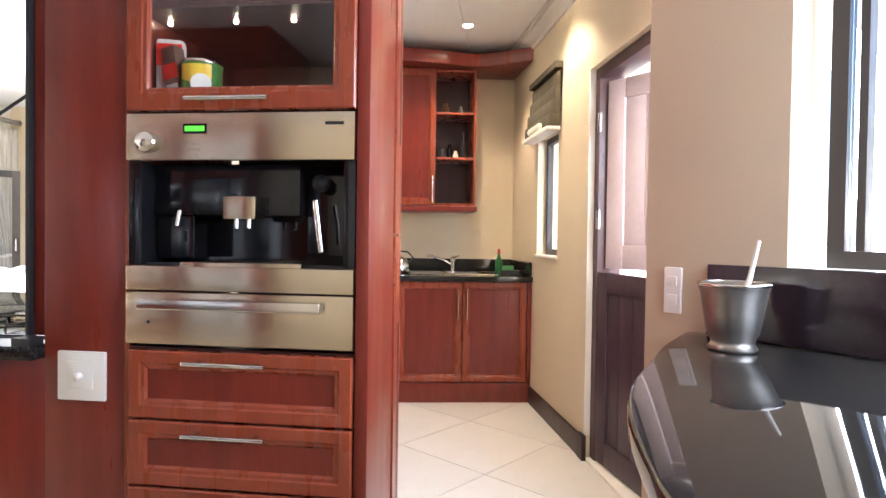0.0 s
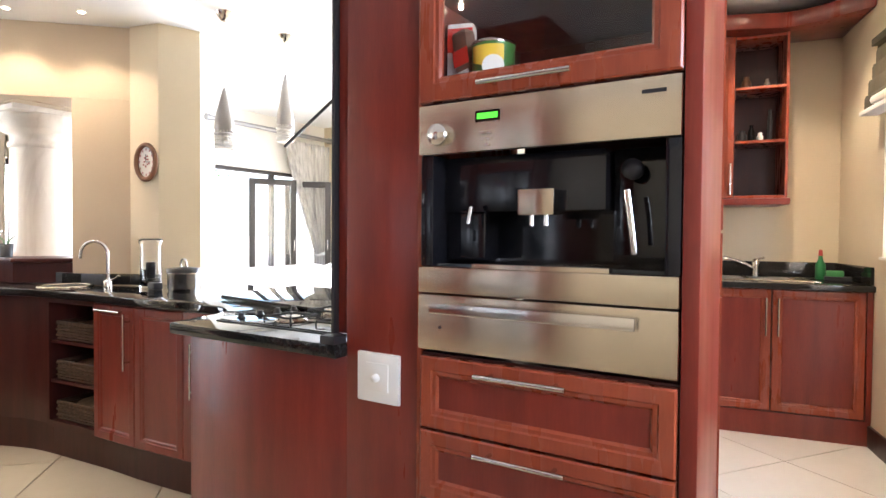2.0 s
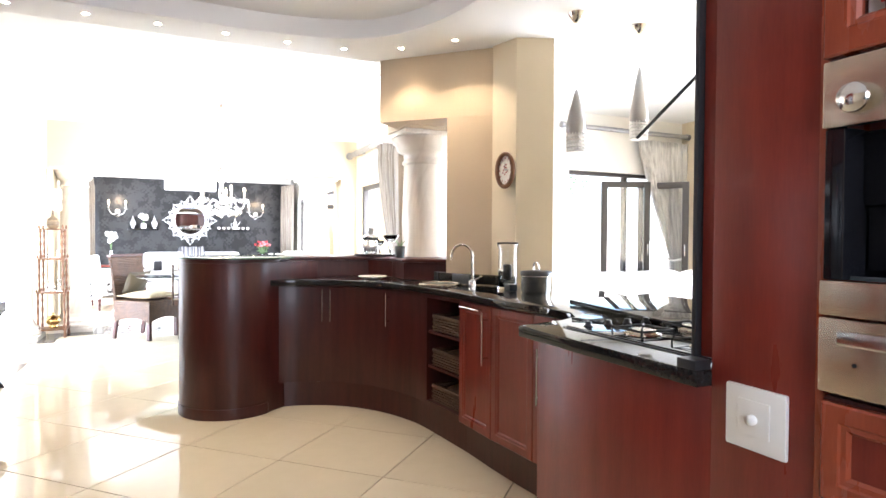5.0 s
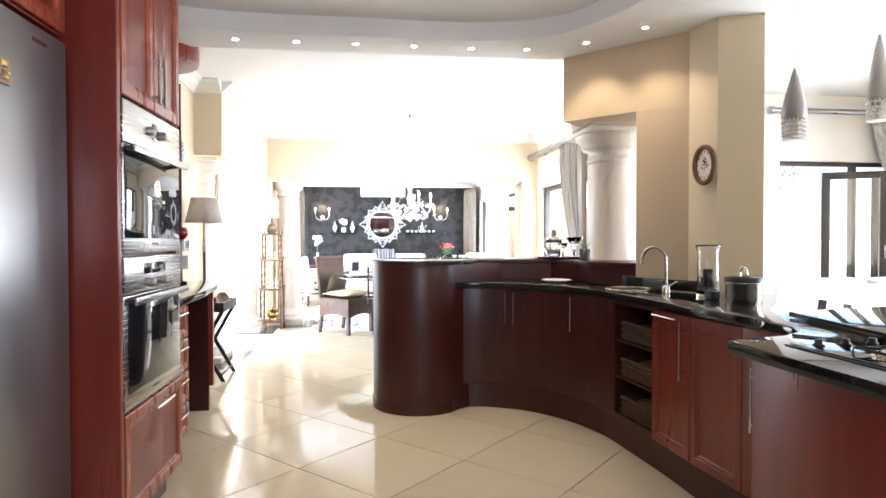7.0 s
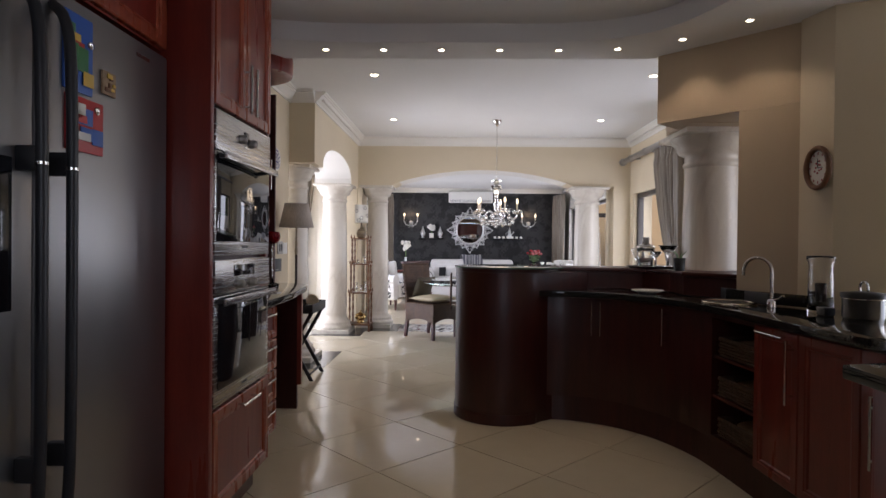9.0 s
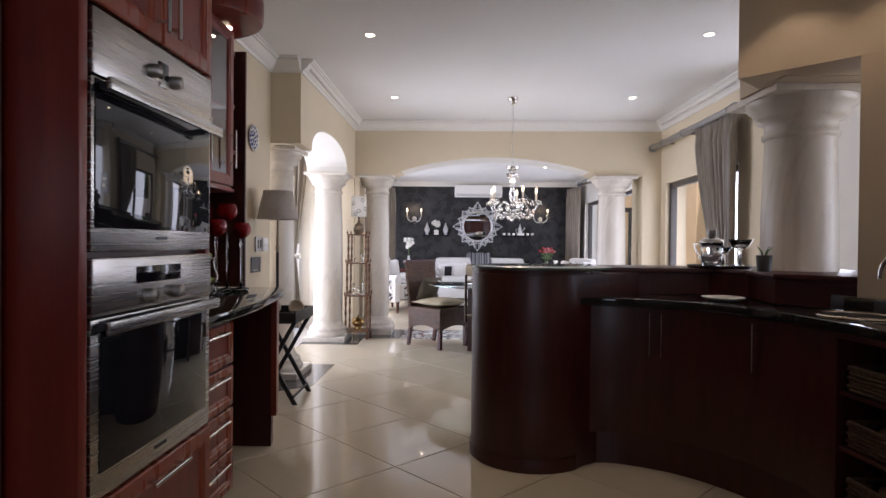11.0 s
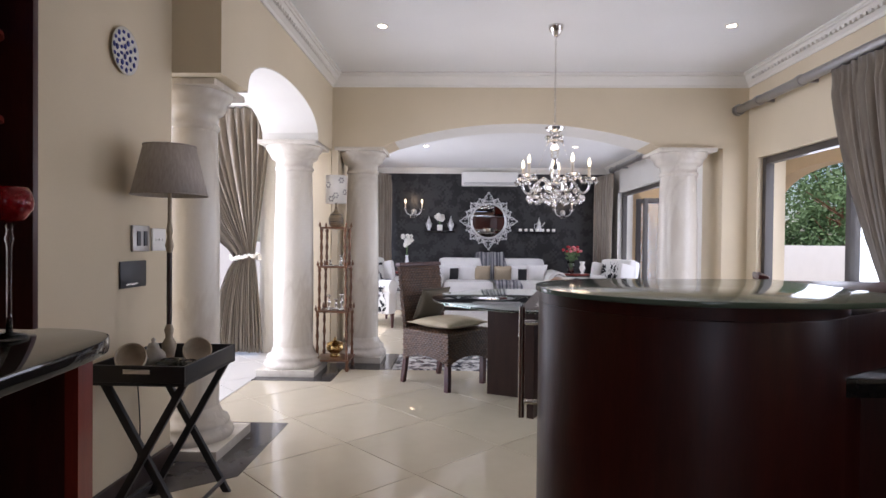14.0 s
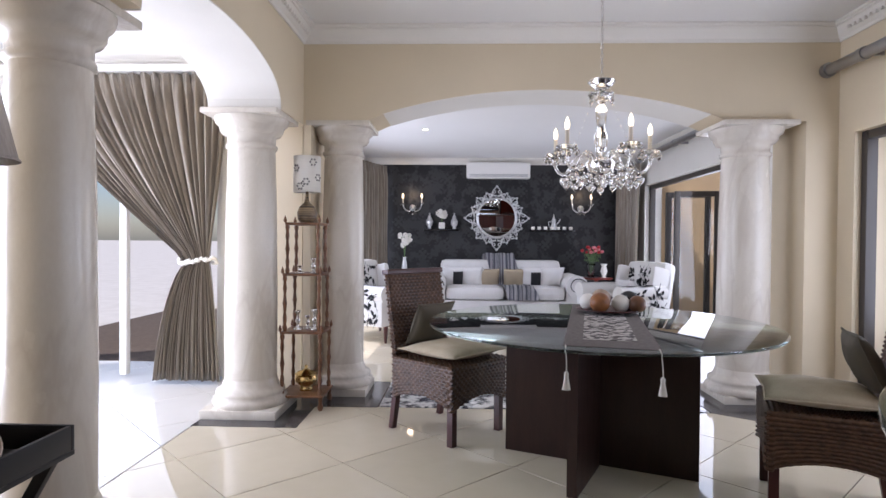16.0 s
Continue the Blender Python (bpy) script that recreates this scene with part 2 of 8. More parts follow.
def thing(name, label="", category="", group="", at=(0, 0, 0), turn=0.0):
    ob = new(name)
    ob.empty_display_size = 0.1
    ob.matrix_basis = pose(*at, 0, 0, turn)
    return tagged(ob, label, category, group)


def part(name, bm, mat, parent=None, label="", at_world=False, kind="", smooth=None):
    """Links a bmesh as one mesh under its thing. The bmesh is drawn in the thing's own space, or in the world's."""
    me = bpy.data.meshes.new(name)
    if at_world and parent is not None:
        bm.transform(wpose(parent).inverted())
    bm.normal_update()
    for e in bm.edges:
        if len(e.link_faces) == 2 and not (e.link_faces[0].smooth and e.link_faces[1].smooth) and e.calc_face_angle(3.0) > 0.38:
            e.smooth = False
    for f in bm.faces:
        f.smooth = True
    bm.to_mesh(me)
    bm.free()
    me.materials.append(mat)
    ob = new(name, me)
    ob.parent = parent
    return tagged(ob, label, "", "", kind)


def structure(name, bm, mat, parent=None, label=""):
    return part(name, bm, mat, parent, label, at_world=True, kind="structure")


def solid(name, bm, mat, label, category, group=""):
    """A thing of one mesh, drawn in the world's space; its origin is put at its base."""
    vs = [v.co for v in bm.verts]
    c = Vector(((min(v.x for v in vs) + max(v.x for v in vs)) / 2, (min(v.y for v in vs) + max(v.y for v in vs)) / 2, min(v.z for v in vs)))
    bm.transform(Matrix.Translation(-c))
    ob = part(name, bm, mat)
    ob.location = c
    return tagged(ob, label, category, group)


def smooth_line(pts, steps=6, closed=False):
    """A Catmull-Rom line through the points."""
    P = [Vector(p) for p in pts]
    n, out = len(P), []
    g = (lambda i: P[i % n]) if closed else (lambda i: P[max(0, min(n - 1, i))])
    for i in range(n if closed else n - 1):
        a, b, c, d = g(i - 1), g(i), g(i + 1), g(i + 2)
        for s in range(steps):
            t = s / steps
            out.append(0.5 * ((2 * b) + (c - a) * t + (2 * a - 5 * b + 4 * c - d) * t * t + (3 * b - a - 3 * c + d) * t ** 3))
    if not closed:
        out.append(P[-1])
    return out


def offset_line(pts, d):
    """The open plan line moved by d to its left."""
    out = []
    for i in range(len(pts)):
        a, b = Vector(pts[max(i - 1, 0)]), Vector(pts[min(i + 1, len(pts) - 1)])
        t = (b - a).normalized()
        out.append(Vector((pts[i][0] - t.y * d, pts[i][1] + t.x * d)))
    return out


def ribbon(line, d0, d1, z0, z1, bevel=0.0, bm=None):
    """A wall between two offsets of a plan line."""
    a, b = offset_line(line, d0), offset_line(line, d1)
    return prism([(p[0], p[1]) for p in a] + [(p[0], p[1]) for p in b[::-1]], z0, z1, bevel, bm)


def arc(cx, cy, r, a0, a1, n=12, ry=None):
    ry = r if ry is None else ry
    return [(cx + r * math.cos(radians(a0 + (a1 - a0) * i / n)), cy + ry * math.sin(radians(a0 + (a1 - a0) * i / n))) for i in range(n + 1)]


# maps from (along, depth, height) outlines: a prism drawn in (u, height) and pushed through a wall
def through_y(pts, y0, y1, bevel=0.0, bm=None):
    return prism(pts, -y1, -y0, bevel, bm, Matrix(((1, 0, 0, 0), (0, 0, -1, 0), (0, 1, 0, 0), (0, 0, 0, 1))))


def through_x(pts, x0, x1, bevel=0.0, bm=None):
    return prism(pts, x0, x1, bevel, bm, Matrix(((0, 0, 1, 0), (1, 0, 0, 0), (0, 1, 0, 0), (0, 0, 0, 1))))


# ---- the shell ----
H_DINE, H_KIT, H_SOFFIT, TOP = 2.61, 2.465, 2.353, 2.78
structure("ground", box(-300, -300, -0.3, 300, 300, -0.13), PAVING)
structure("floor", box(-13.1, -3.6, -0.125, 3.2, 7.6, -0.012), GROUT)
structure("ceiling_dining", box(-8.0, -0.55, H_DINE, -3.45, 4.2, TOP), CEIL)
structure("ceiling_sitting", box(-12.9, -0.75, 2.40, -8.3, 3.85, TOP), CEIL)
structure("ceiling_hall", box(-8.45, -3.2, 2.62, -4.0, -0.55, TOP), CEIL)
structure("ceiling_kitchen", box(-3.5, -0.6, H_KIT, 0.21, 3.0, TOP + 0.01), CEIL)
structure("ceiling_lounge", box(-5.7, 3.98, 2.66, -0.7, 7.6, TOP), CEIL)
structure("ceiling_scullery", box(0.215, -0.6, 2.62, 3.2, 7.6, TOP), CEIL)
structure("ceiling_scullery_north", box(-0.7, 3.0, 2.62, 0.21, 7.6, TOP), CEIL)

# the dropped ring over the kitchen
inner = smooth_line([(-3.05, -0.3), (-3.2, 0.05), (-3.3, 0.5), (-3.31, 1.3), (-3.3, 1.9), (-3.15, 2.34), (-2.76, 2.57), (-2.2, 2.66), (-1.4, 2.66), (-0.72, 2.66)], 5)
outer = [(-0.72, 4.1), (-2.72, 4.1), (-2.72, 3.3), (-3.0, 3.15), (-3.6, 2.57), (-3.62, 2.4), (-3.62, -0.3)]
structure("ceiling_ring", prism([(p[0], p[1]) for p in inner] + outer, H_SOFFIT, H_DINE + 0.06, 0.008), CEIL)

# west wall with its wide arch
ARCH = [(3.62, 0), (3.62, TOP), (-0.085, TOP), (-0.085, 0), (-0.03, 0), (-0.03, 1.965), (0.38, 1.965)]
ARCH += [(0.38 + 2.48 * i / 24, 1.965 + 0.215 * math.sin(math.pi * i / 24) ** 0.75) for i in range(1, 24)]
ARCH += [(2.86, 1.965), (3.40, 1.965), (3.40, 0)]
structure("wall_west", through_x(ARCH, -8.30, -7.866), WALL)

# south wall: arcade on two columns, plain further east
arcpts = [(-6.575 + 0.795 * math.cos(radians(a)), 1.93 + 0.27 * max(0.0, math.sin(radians(a))) ** 0.8) for a in range(180, -1, -10)]
structure("wall_arcade", through_y([(-5.42, 1.93), (-5.42, TOP), (-8.30, TOP), (-8.30, 1.93)] + arcpts, -0.55, -0.085), WALL)
# white soffit paint, its white also standing in for daylight from the hall
structure("arch_lining_hall", through_y(arcpts + [(x * 0.995 - 0.0329, z - 0.006) for x, z in arcpts[::-1]], -0.548, -0.087), WHITE)
arch_curve = [(0.38 + 2.48 * i / 24, 1.965 + 0.215 * math.sin(math.pi * i / 24) ** 0.75) for i in range(1, 24)]
structure("arch_lining_sitting", through_x(arch_curve + [(y, z - 0.006) for y, z in arch_curve[::-1]], -8.298, -7.869), WHITE)
structure("wall_south", box(-5.42, -0.55, 0, -2.0, -0.33, TOP), WALL)
structure("wall_south_kitchen", box(-2.0, -0.75, 0, 3.0, -0.55, TOP), WALL)
structure("wall_arcade_end", box(-8.30, -0.55, 0, -7.90, -0.10, 1.93), WALL)

# north wall of the dining room and its wide window
structure("wall_north", through_y([(-8.30, 0), (-8.30, TOP), (-5.64, TOP), (-5.64, 0), (-5.9, 0), (-5.9, 1.86), (-7.70, 1.86), (-7.70, 0)], 3.62, 3.86), WALL)
# white instead of cream puts the lounge's strong daylight into the wall colour
structure("wall_lounge_west", through_x([(3.86, 0), (3.86, TOP), (7.6, TOP), (7.6, 0), (7.3, 0), (7.3, 1.97), (5.50, 1.97), (5.50, 0)], -5.64, -5.44), WHITE)
structure("wall_lounge_return", box(-5.639, 3.62, 0, -5.44, 3.858, TOP), WALL)
structure("wall_lounge_north", through_y([(-5.44, 0), (-5.44, TOP), (-0.7, TOP), (-0.7, 0), (-1.2, 0), (-1.2, 2.0), (-4.9, 2.0), (-4.9, 0)], 7.3, 7.5), WALL)
structure("wall_lounge_east", box(-0.9, 3.1, 0, -0.7, 7.3, TOP), WALL)

# sitting room
structure("wall_sitting_west", box(-13.1, -0.75, 0, -12.87, 3.86, TOP), WALL)
structure("wall_sitting_north", through_y([(-12.87, 0), (-12.87, TOP), (-8.3, TOP), (-8.3, 0), (-9.0, 0), (-9.0, 1.93), (-12.2, 1.93), (-12.2, 0)], 3.62, 3.86), WHITE)
structure("wall_sitting_south", through_y([(-12.87, 0), (-12.87, TOP), (-8.3, TOP), (-8.3, 0), (-8.7, 0), (-8.7, 2.0), (-12.3, 2.0), (-12.3, 0)], -0.75, -0.56), WHITE)

# hall beyond the arcade
structure("wall_hall_south", through_y([(-9.0, 0), (-9.0, TOP), (-4.0, TOP), (-4.0, 0), (-4.9, 0), (-4.9, 2.15), (-8.7, 2.15), (-8.7, 0)], -2.95, -2.75), WHITE)
structure("wall_hall_west", through_x([(-2.749, 0), (-2.749, TOP), (-0.752, TOP), (-0.752, 0), (-0.85, 0), (-0.85, 2.12), (-2.5, 2.12), (-2.5, 0)], -8.45, -8.301), WHITE)
structure("wall_hall_east", box(-4.4, -2.75, 0, -4.2, -0.55, TOP), WHITE)

# the angled wall above the sink, its header carried on a column, and the pilaster
def slab_between(a, b, thick, z0, z1, bevel=0.004):
    a, b = Vector(a), Vector(b)
    n = Vector(((b - a).y, -(b - a).x)).normalized() * thick
    return prism([tuple(a), tuple(b), tuple(b - n), tuple(a - n)], z0, z1, bevel)


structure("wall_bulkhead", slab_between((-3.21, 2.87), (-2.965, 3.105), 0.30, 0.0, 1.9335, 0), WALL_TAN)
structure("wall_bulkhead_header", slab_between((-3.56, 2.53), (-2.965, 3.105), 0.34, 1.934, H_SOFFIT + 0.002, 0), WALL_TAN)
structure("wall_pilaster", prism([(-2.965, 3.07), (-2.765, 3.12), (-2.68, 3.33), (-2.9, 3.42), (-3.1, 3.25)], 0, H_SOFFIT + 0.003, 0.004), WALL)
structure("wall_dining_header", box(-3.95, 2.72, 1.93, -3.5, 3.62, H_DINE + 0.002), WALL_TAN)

# east side: diagonal window wall, stable-door wall and scullery, which stands askew
WA, WD = Vector((1.142, 2.686)), Vector((0.677, -0.736))
WN = Vector((0.736, 0.677))


def on_wall(s, d=0.0):
    p = WA + WD * s + WN * d
    return (p.x, p.y)


def diagonal(s0, s1, d0, d1, z0, z1, bevel=0.0):
    return prism([on_wall(s0, d0), on_wall(s1, d0), on_wall(s1, d1), on_wall(s0, d1)], z0, z1, bevel)


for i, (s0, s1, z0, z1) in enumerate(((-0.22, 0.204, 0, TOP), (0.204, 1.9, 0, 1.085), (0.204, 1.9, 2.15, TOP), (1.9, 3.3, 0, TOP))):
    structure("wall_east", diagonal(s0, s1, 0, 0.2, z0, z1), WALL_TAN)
structure("wall_east_kitchen", box(2.98, -0.6, 0, 3.2, 0.6, TOP), WALL)
SC, SU, SV = Vector((0.706, 5.12)), Vector((0.986, 0.168)), Vector((0.237, -0.9715))


def scull(u, v):
    p = SC + SU * u + SV * v
    return (p.x, p.y)


def scull_box(u0, u1, v0, v1, z0, z1, bevel=0.0):
    return prism([scull(u0, v0), scull(u1, v0), scull(u1, v1), scull(u0, v1)], z0, z1, bevel)


# along the wall, v runs from the cabinets towards the door; the window sits at v -0.15 to 0.55
structure("wall_scullery_east", scull_box(0, 0.2, -0.62, 0.10, 0, TOP), WALL)
structure("wall_scullery_east", scull_box(0, 0.2, 0.10, 0.55, 0, 1.06), WALL)
structure("wall_scullery_east", scull_box(0, 0.2, 0.10, 0.55, 1.85, TOP), WALL)
structure("wall_scullery_east", scull_box(0, 0.2, 0.55, 1.07, 0, TOP), WALL)
structure("wall_scullery_over_door", scull_box(0, 0.2, 1.07, 2.35, 2.06, TOP), WALL)
structure("wall_scullery_north", scull_box(-2.0, 0.2, -0.85, -0.62, 0, TOP), WALL)
structure("wall_scullery_west", box(-1.1, 2.96, 0, -0.69, 5.4, TOP), WALL)

# skirtings
structure("baseboard", scull_box(-0.018, -0.001, 0.0, 1.09, 0, 0.12, 0.004), DARKWOOD)
structure("baseboard", scull_box(-0.024, -0.001, 1.02, 1.10, 0.0, 0.135, 0.004), DARKWOOD)
structure("baseboard", box(-5.42, -0.329, 0, -4.2, -0.312, 0.11, 0.004), DARKWOOD)
structure("baseboard", box(-5.42, -0.33, 0, -5.44, -0.5, 0.11, 0.004), DARKWOOD)


# ceiling mouldings, one profile drawn along each wall
def cornice(a, b, z, w=0.10, h=0.11, mat=None, name="cornice"):
    """From a to b in plan, the room on the left."""
    a, b = Vector(a), Vector(b)
    t = (b - a).normalized()
    n = Vector((-t.y, t.x))
    prof = [(0, -h), (0.012, -h), (0.018, -h + 0.02), (0.03, -h + 0.028), (w * 0.5, -h * 0.55), (w * 0.72, -h * 0.28), (w * 0.85, -0.03), (w * 0.86, -0.018), (w, -0.014), (w, 0), (0, 0)]
    bm = bmesh.new()
    rings = [[bm.verts.new((p.x + n.x * d, p.y + n.y * d, z + y)) for d, y in prof] for p in (a, b)]
    k = len(prof)
    for i in range(k):
        bm.faces.new((rings[0][i], rings[0][(i + 1) % k], rings[1][(i + 1) % k], rings[1][i]))
    bm.faces.new(rings[0])
    bm.faces.new(rings[1])
    bmesh.ops.recalc_face_normals(bm, faces=bm.faces[:])
    ob = structure(name, bm, mat or WHITE)
    return ob


H = H_DINE - 0.001
cornice((-7.866, 3.62), (-7.866, -0.085), H)
cornice((-7.866, -0.085), (-5.42, -0.085), H)
cornice((-5.42, -0.085), (-5.42, -0.33), H)
cornice((-5.42, -0.33), (-3.62, -0.33), H)
cornice((-5.64, 3.62), (-7.866, 3.62), H)
cornice((-5.44, 5.2), (-5.44, 3.62), H)
cornice((-12.87, 3.62), (-12.87, -0.56), 2.399, 0.09, 0.10)
cornice((-12.87, -0.56), (-8.3, -0.56), 2.399, 0.09, 0.10)
cornice((-8.3, 3.62), (-12.87, 3.62), 2.399, 0.09, 0.10)
cornice(scull(0, 2.3), scull(0, -0.62), 2.619, 0.09, 0.10)
# small tooth blocks under the dining mouldings
for a0, a1, horizontal in ((-7.78, -5.5, 0), (-7.7, -5.7, 1)):
    bm = bmesh.new()
    x = a0
    while x < a1:
        if horizontal:
            box(x, 3.556, 2.535, x + 0.022, 3.575, 2.556, bm=bm)
        else:
            box(x, -0.04, 2.535, x + 0.022, -0.021, 2.556, bm=bm)
        x += 0.05
    tagged(structure("cornice_dentils", bm, WHITE), kind="stuff")


# ---- columns ----
def column(x, y, top, r, label, plinth=0.24, cap=True):
    col = thing("column", label, "column", "marble columns", at=(x, y, 0))
    part("plinth", box(-plinth, -plinth, 0, plinth, plinth, 0.055, 0.008), MARBLE, col)
    part("base", lathe([(r + 0.07, 0.055), (r + 0.078, 0.075), (r + 0.07, 0.10), (r + 0.045, 0.112), (r + 0.055, 0.13), (r + 0.05, 0.15), (r + 0.02, 0.165), (r + 0.012, 0.19), (r, 0.22)], seg=40), MARBLE, col)
    zt = top - 0.235
    part("shaft", lathe([(r, 0.22), (r * 1.01, 0.7), (r * 0.97, 1.3), (r * 0.90, zt)], seg=40), MARBLE, col)
    part("capital", lathe([(r * 0.90, zt), (r * 0.98, zt + 0.012), (r * 0.98, zt + 0.03), (r * 0.91, zt + 0.04), (r * 0.93, zt + 0.085), (r * 1.12, zt + 0.10), (r * 1.2, zt + 0.12),
                           (r * 1.22, zt + 0.145), (r * 1.36, zt + 0.165), (r * 1.42, zt + 0.19), (r * 1.42, zt + 0.2)], seg=40), MARBLE, col)
    q = r * 1.45
    part("abacus", box(-q, -q, top - 0.035, q, q, top - 0.001, 0.006), MARBLE, col)
    return col


column(-5.70, -0.355, 1.93, 0.142, "veined cream marble column standing before the cream wall beside the floor lamp")
column(-7.53, -0.33, 1.93, 0.165, "veined cream marble column carrying the arcade beside the lamp shelf")
column(-8.08, 0.16, 1.965, 0.155, "veined cream marble column under the wide arch by the turned shelf", 0.21)
column(-8.06, 3.08, 1.965, 0.175, "veined cream marble column under the wide arch by the window", 0.21)
column(-3.87, 3.0, 1.93, 0.185, "thick cream marble column behind the raised bar")


# ---- floor tiles ----
def clip_half(poly, a, b, c):
    """The part of the polygon where a x + b y <= c."""
    out = []
    for i, p in enumerate(poly):
        q = poly[(i + 1) % len(poly)]
        dp, dq = a * p[0] + b * p[1] - c, a * q[0] + b * q[1] - c
        if dp <= 0:
            out.append(p)
        if dp * dq < 0:
            s = dp / (dp - dq)
            out.append((p[0] + (q[0] - p[0]) * s, p[1] + (q[1] - p[1]) * s))
    return out


TILES = []


def lay_tiles(x0, x1, y0, y1, mat, near, origin=(-2.826, 0.892), turn=0.0, pitch=0.6, name="tile"):
    c, s = math.cos(radians(45 + turn)), math.sin(radians(45 + turn))
    rest = bmesh.new()
    g = 0.0026
    mesh = None
    floor_ob = bpy.data.objects["floor"]
    for i in range(-30, 31):
        for j in range(-30, 31):
            cx, cy = origin[0] + pitch * ((i + 0.5) * c - (j + 0.5) * s), origin[1] + pitch * ((i + 0.5) * s + (j + 0.5) * c)
            if not (x0 - 0.6 < cx < x1 + 0.6 and y0 - 0.6 < cy < y1 + 0.6):
                continue
            h = pitch / 2 - g
            quad = [(cx + h * (u * c - v * s), cy + h * (u * s + v * c)) for u, v in ((-1, -1), (1, -1), (1, 1), (-1, 1))]
            inside = all(x0 <= x <= x1 and y0 <= y <= y1 for x, y in quad)
            if inside and near(cx, cy):
                if mesh is None:
                    bm = prism([(h * (u * c - v * s), h * (u * s + v * c)) for u, v in ((-1, -1), (1, -1), (1, 1), (-1, 1))], -0.0115, 0.0, 0.0012)
                    mesh = bpy.data.meshes.new(name)
                    bm.to_mesh(mesh)
                    bm.free()
                    mesh.materials.append(mat)
                TILES.append((name, mesh, cx, cy))
                continue
            for a, b, k in ((1, 0, x1), (-1, 0, -x0), (0, 1, y1), (0, -1, -y0)):
                quad = clip_half(quad, a, b, k) if len(quad) > 2 else quad
            if len(quad) > 2:
                prism(quad, -0.0115, 0.0, bm=rest)
    tagged(structure("floor_tiles_cut", rest, mat), kind="stuff")


PALE_Y = 2.34
lay_tiles(-7.64, -0.69, -0.55, PALE_Y + 1.3, TILE, lambda x, y: -7.6 < x < -1.8 and -0.2 < y < 3.2)
lay_tiles(-0.69, 2.9, -0.55, 2.2, TILE, lambda x, y: False)
lay_tiles(-12.8, -8.34, -0.5, 3.6, TILE, lambda x, y: x > -10.5)
lay_tiles(-5.4, -0.9, 3.64, 7.3, TILE, lambda x, y: False)
lay_tiles(-0.68, 2.2, 2.205, 5.7, TILE_PALE, lambda x, y: x < 1.2 and 2.8 < y < 5.2, origin=(0.449, 3.797), turn=9.6)
lay_tiles(-8.95, -4.45, -3.4, -0.56, TILE_PALE, lambda x, y: False)
# bands of dark stone by the columns, set flush in the floor
for pts in ([(-5.0, -0.31), (-5.3, 0.055), (-6.11, 0.055), (-6.11, -0.55), (-5.44, -0.55), (-5.44, -0.31)],
            [(-7.17, 0.075), (-7.17, -0.56), (-8.34, -0.56), (-8.34, 0.49), (-7.63, 0.49), (-7.62, 0.075)],
            [(-7.64, 2.70), (-8.34, 2.70), (-8.34, 3.6), (-7.5, 3.6), (-7.5, 2.9)]):
    structure("floor_dark_band", prism(pts, -0.010, 0.0022), DARKTILE)
structure("floor_mosaic_strip", prism([(-7.66, 0.50), (-8.34, 0.50), (-8.34, 2.69), (-7.66, 2.69)], -0.010, 0.0022),
          material("mosaic_strip", (0.62, 0.60, 0.56), 0.1, second=(0.06, 0.06, 0.07), scale=9, mix=3.5, fine=20))


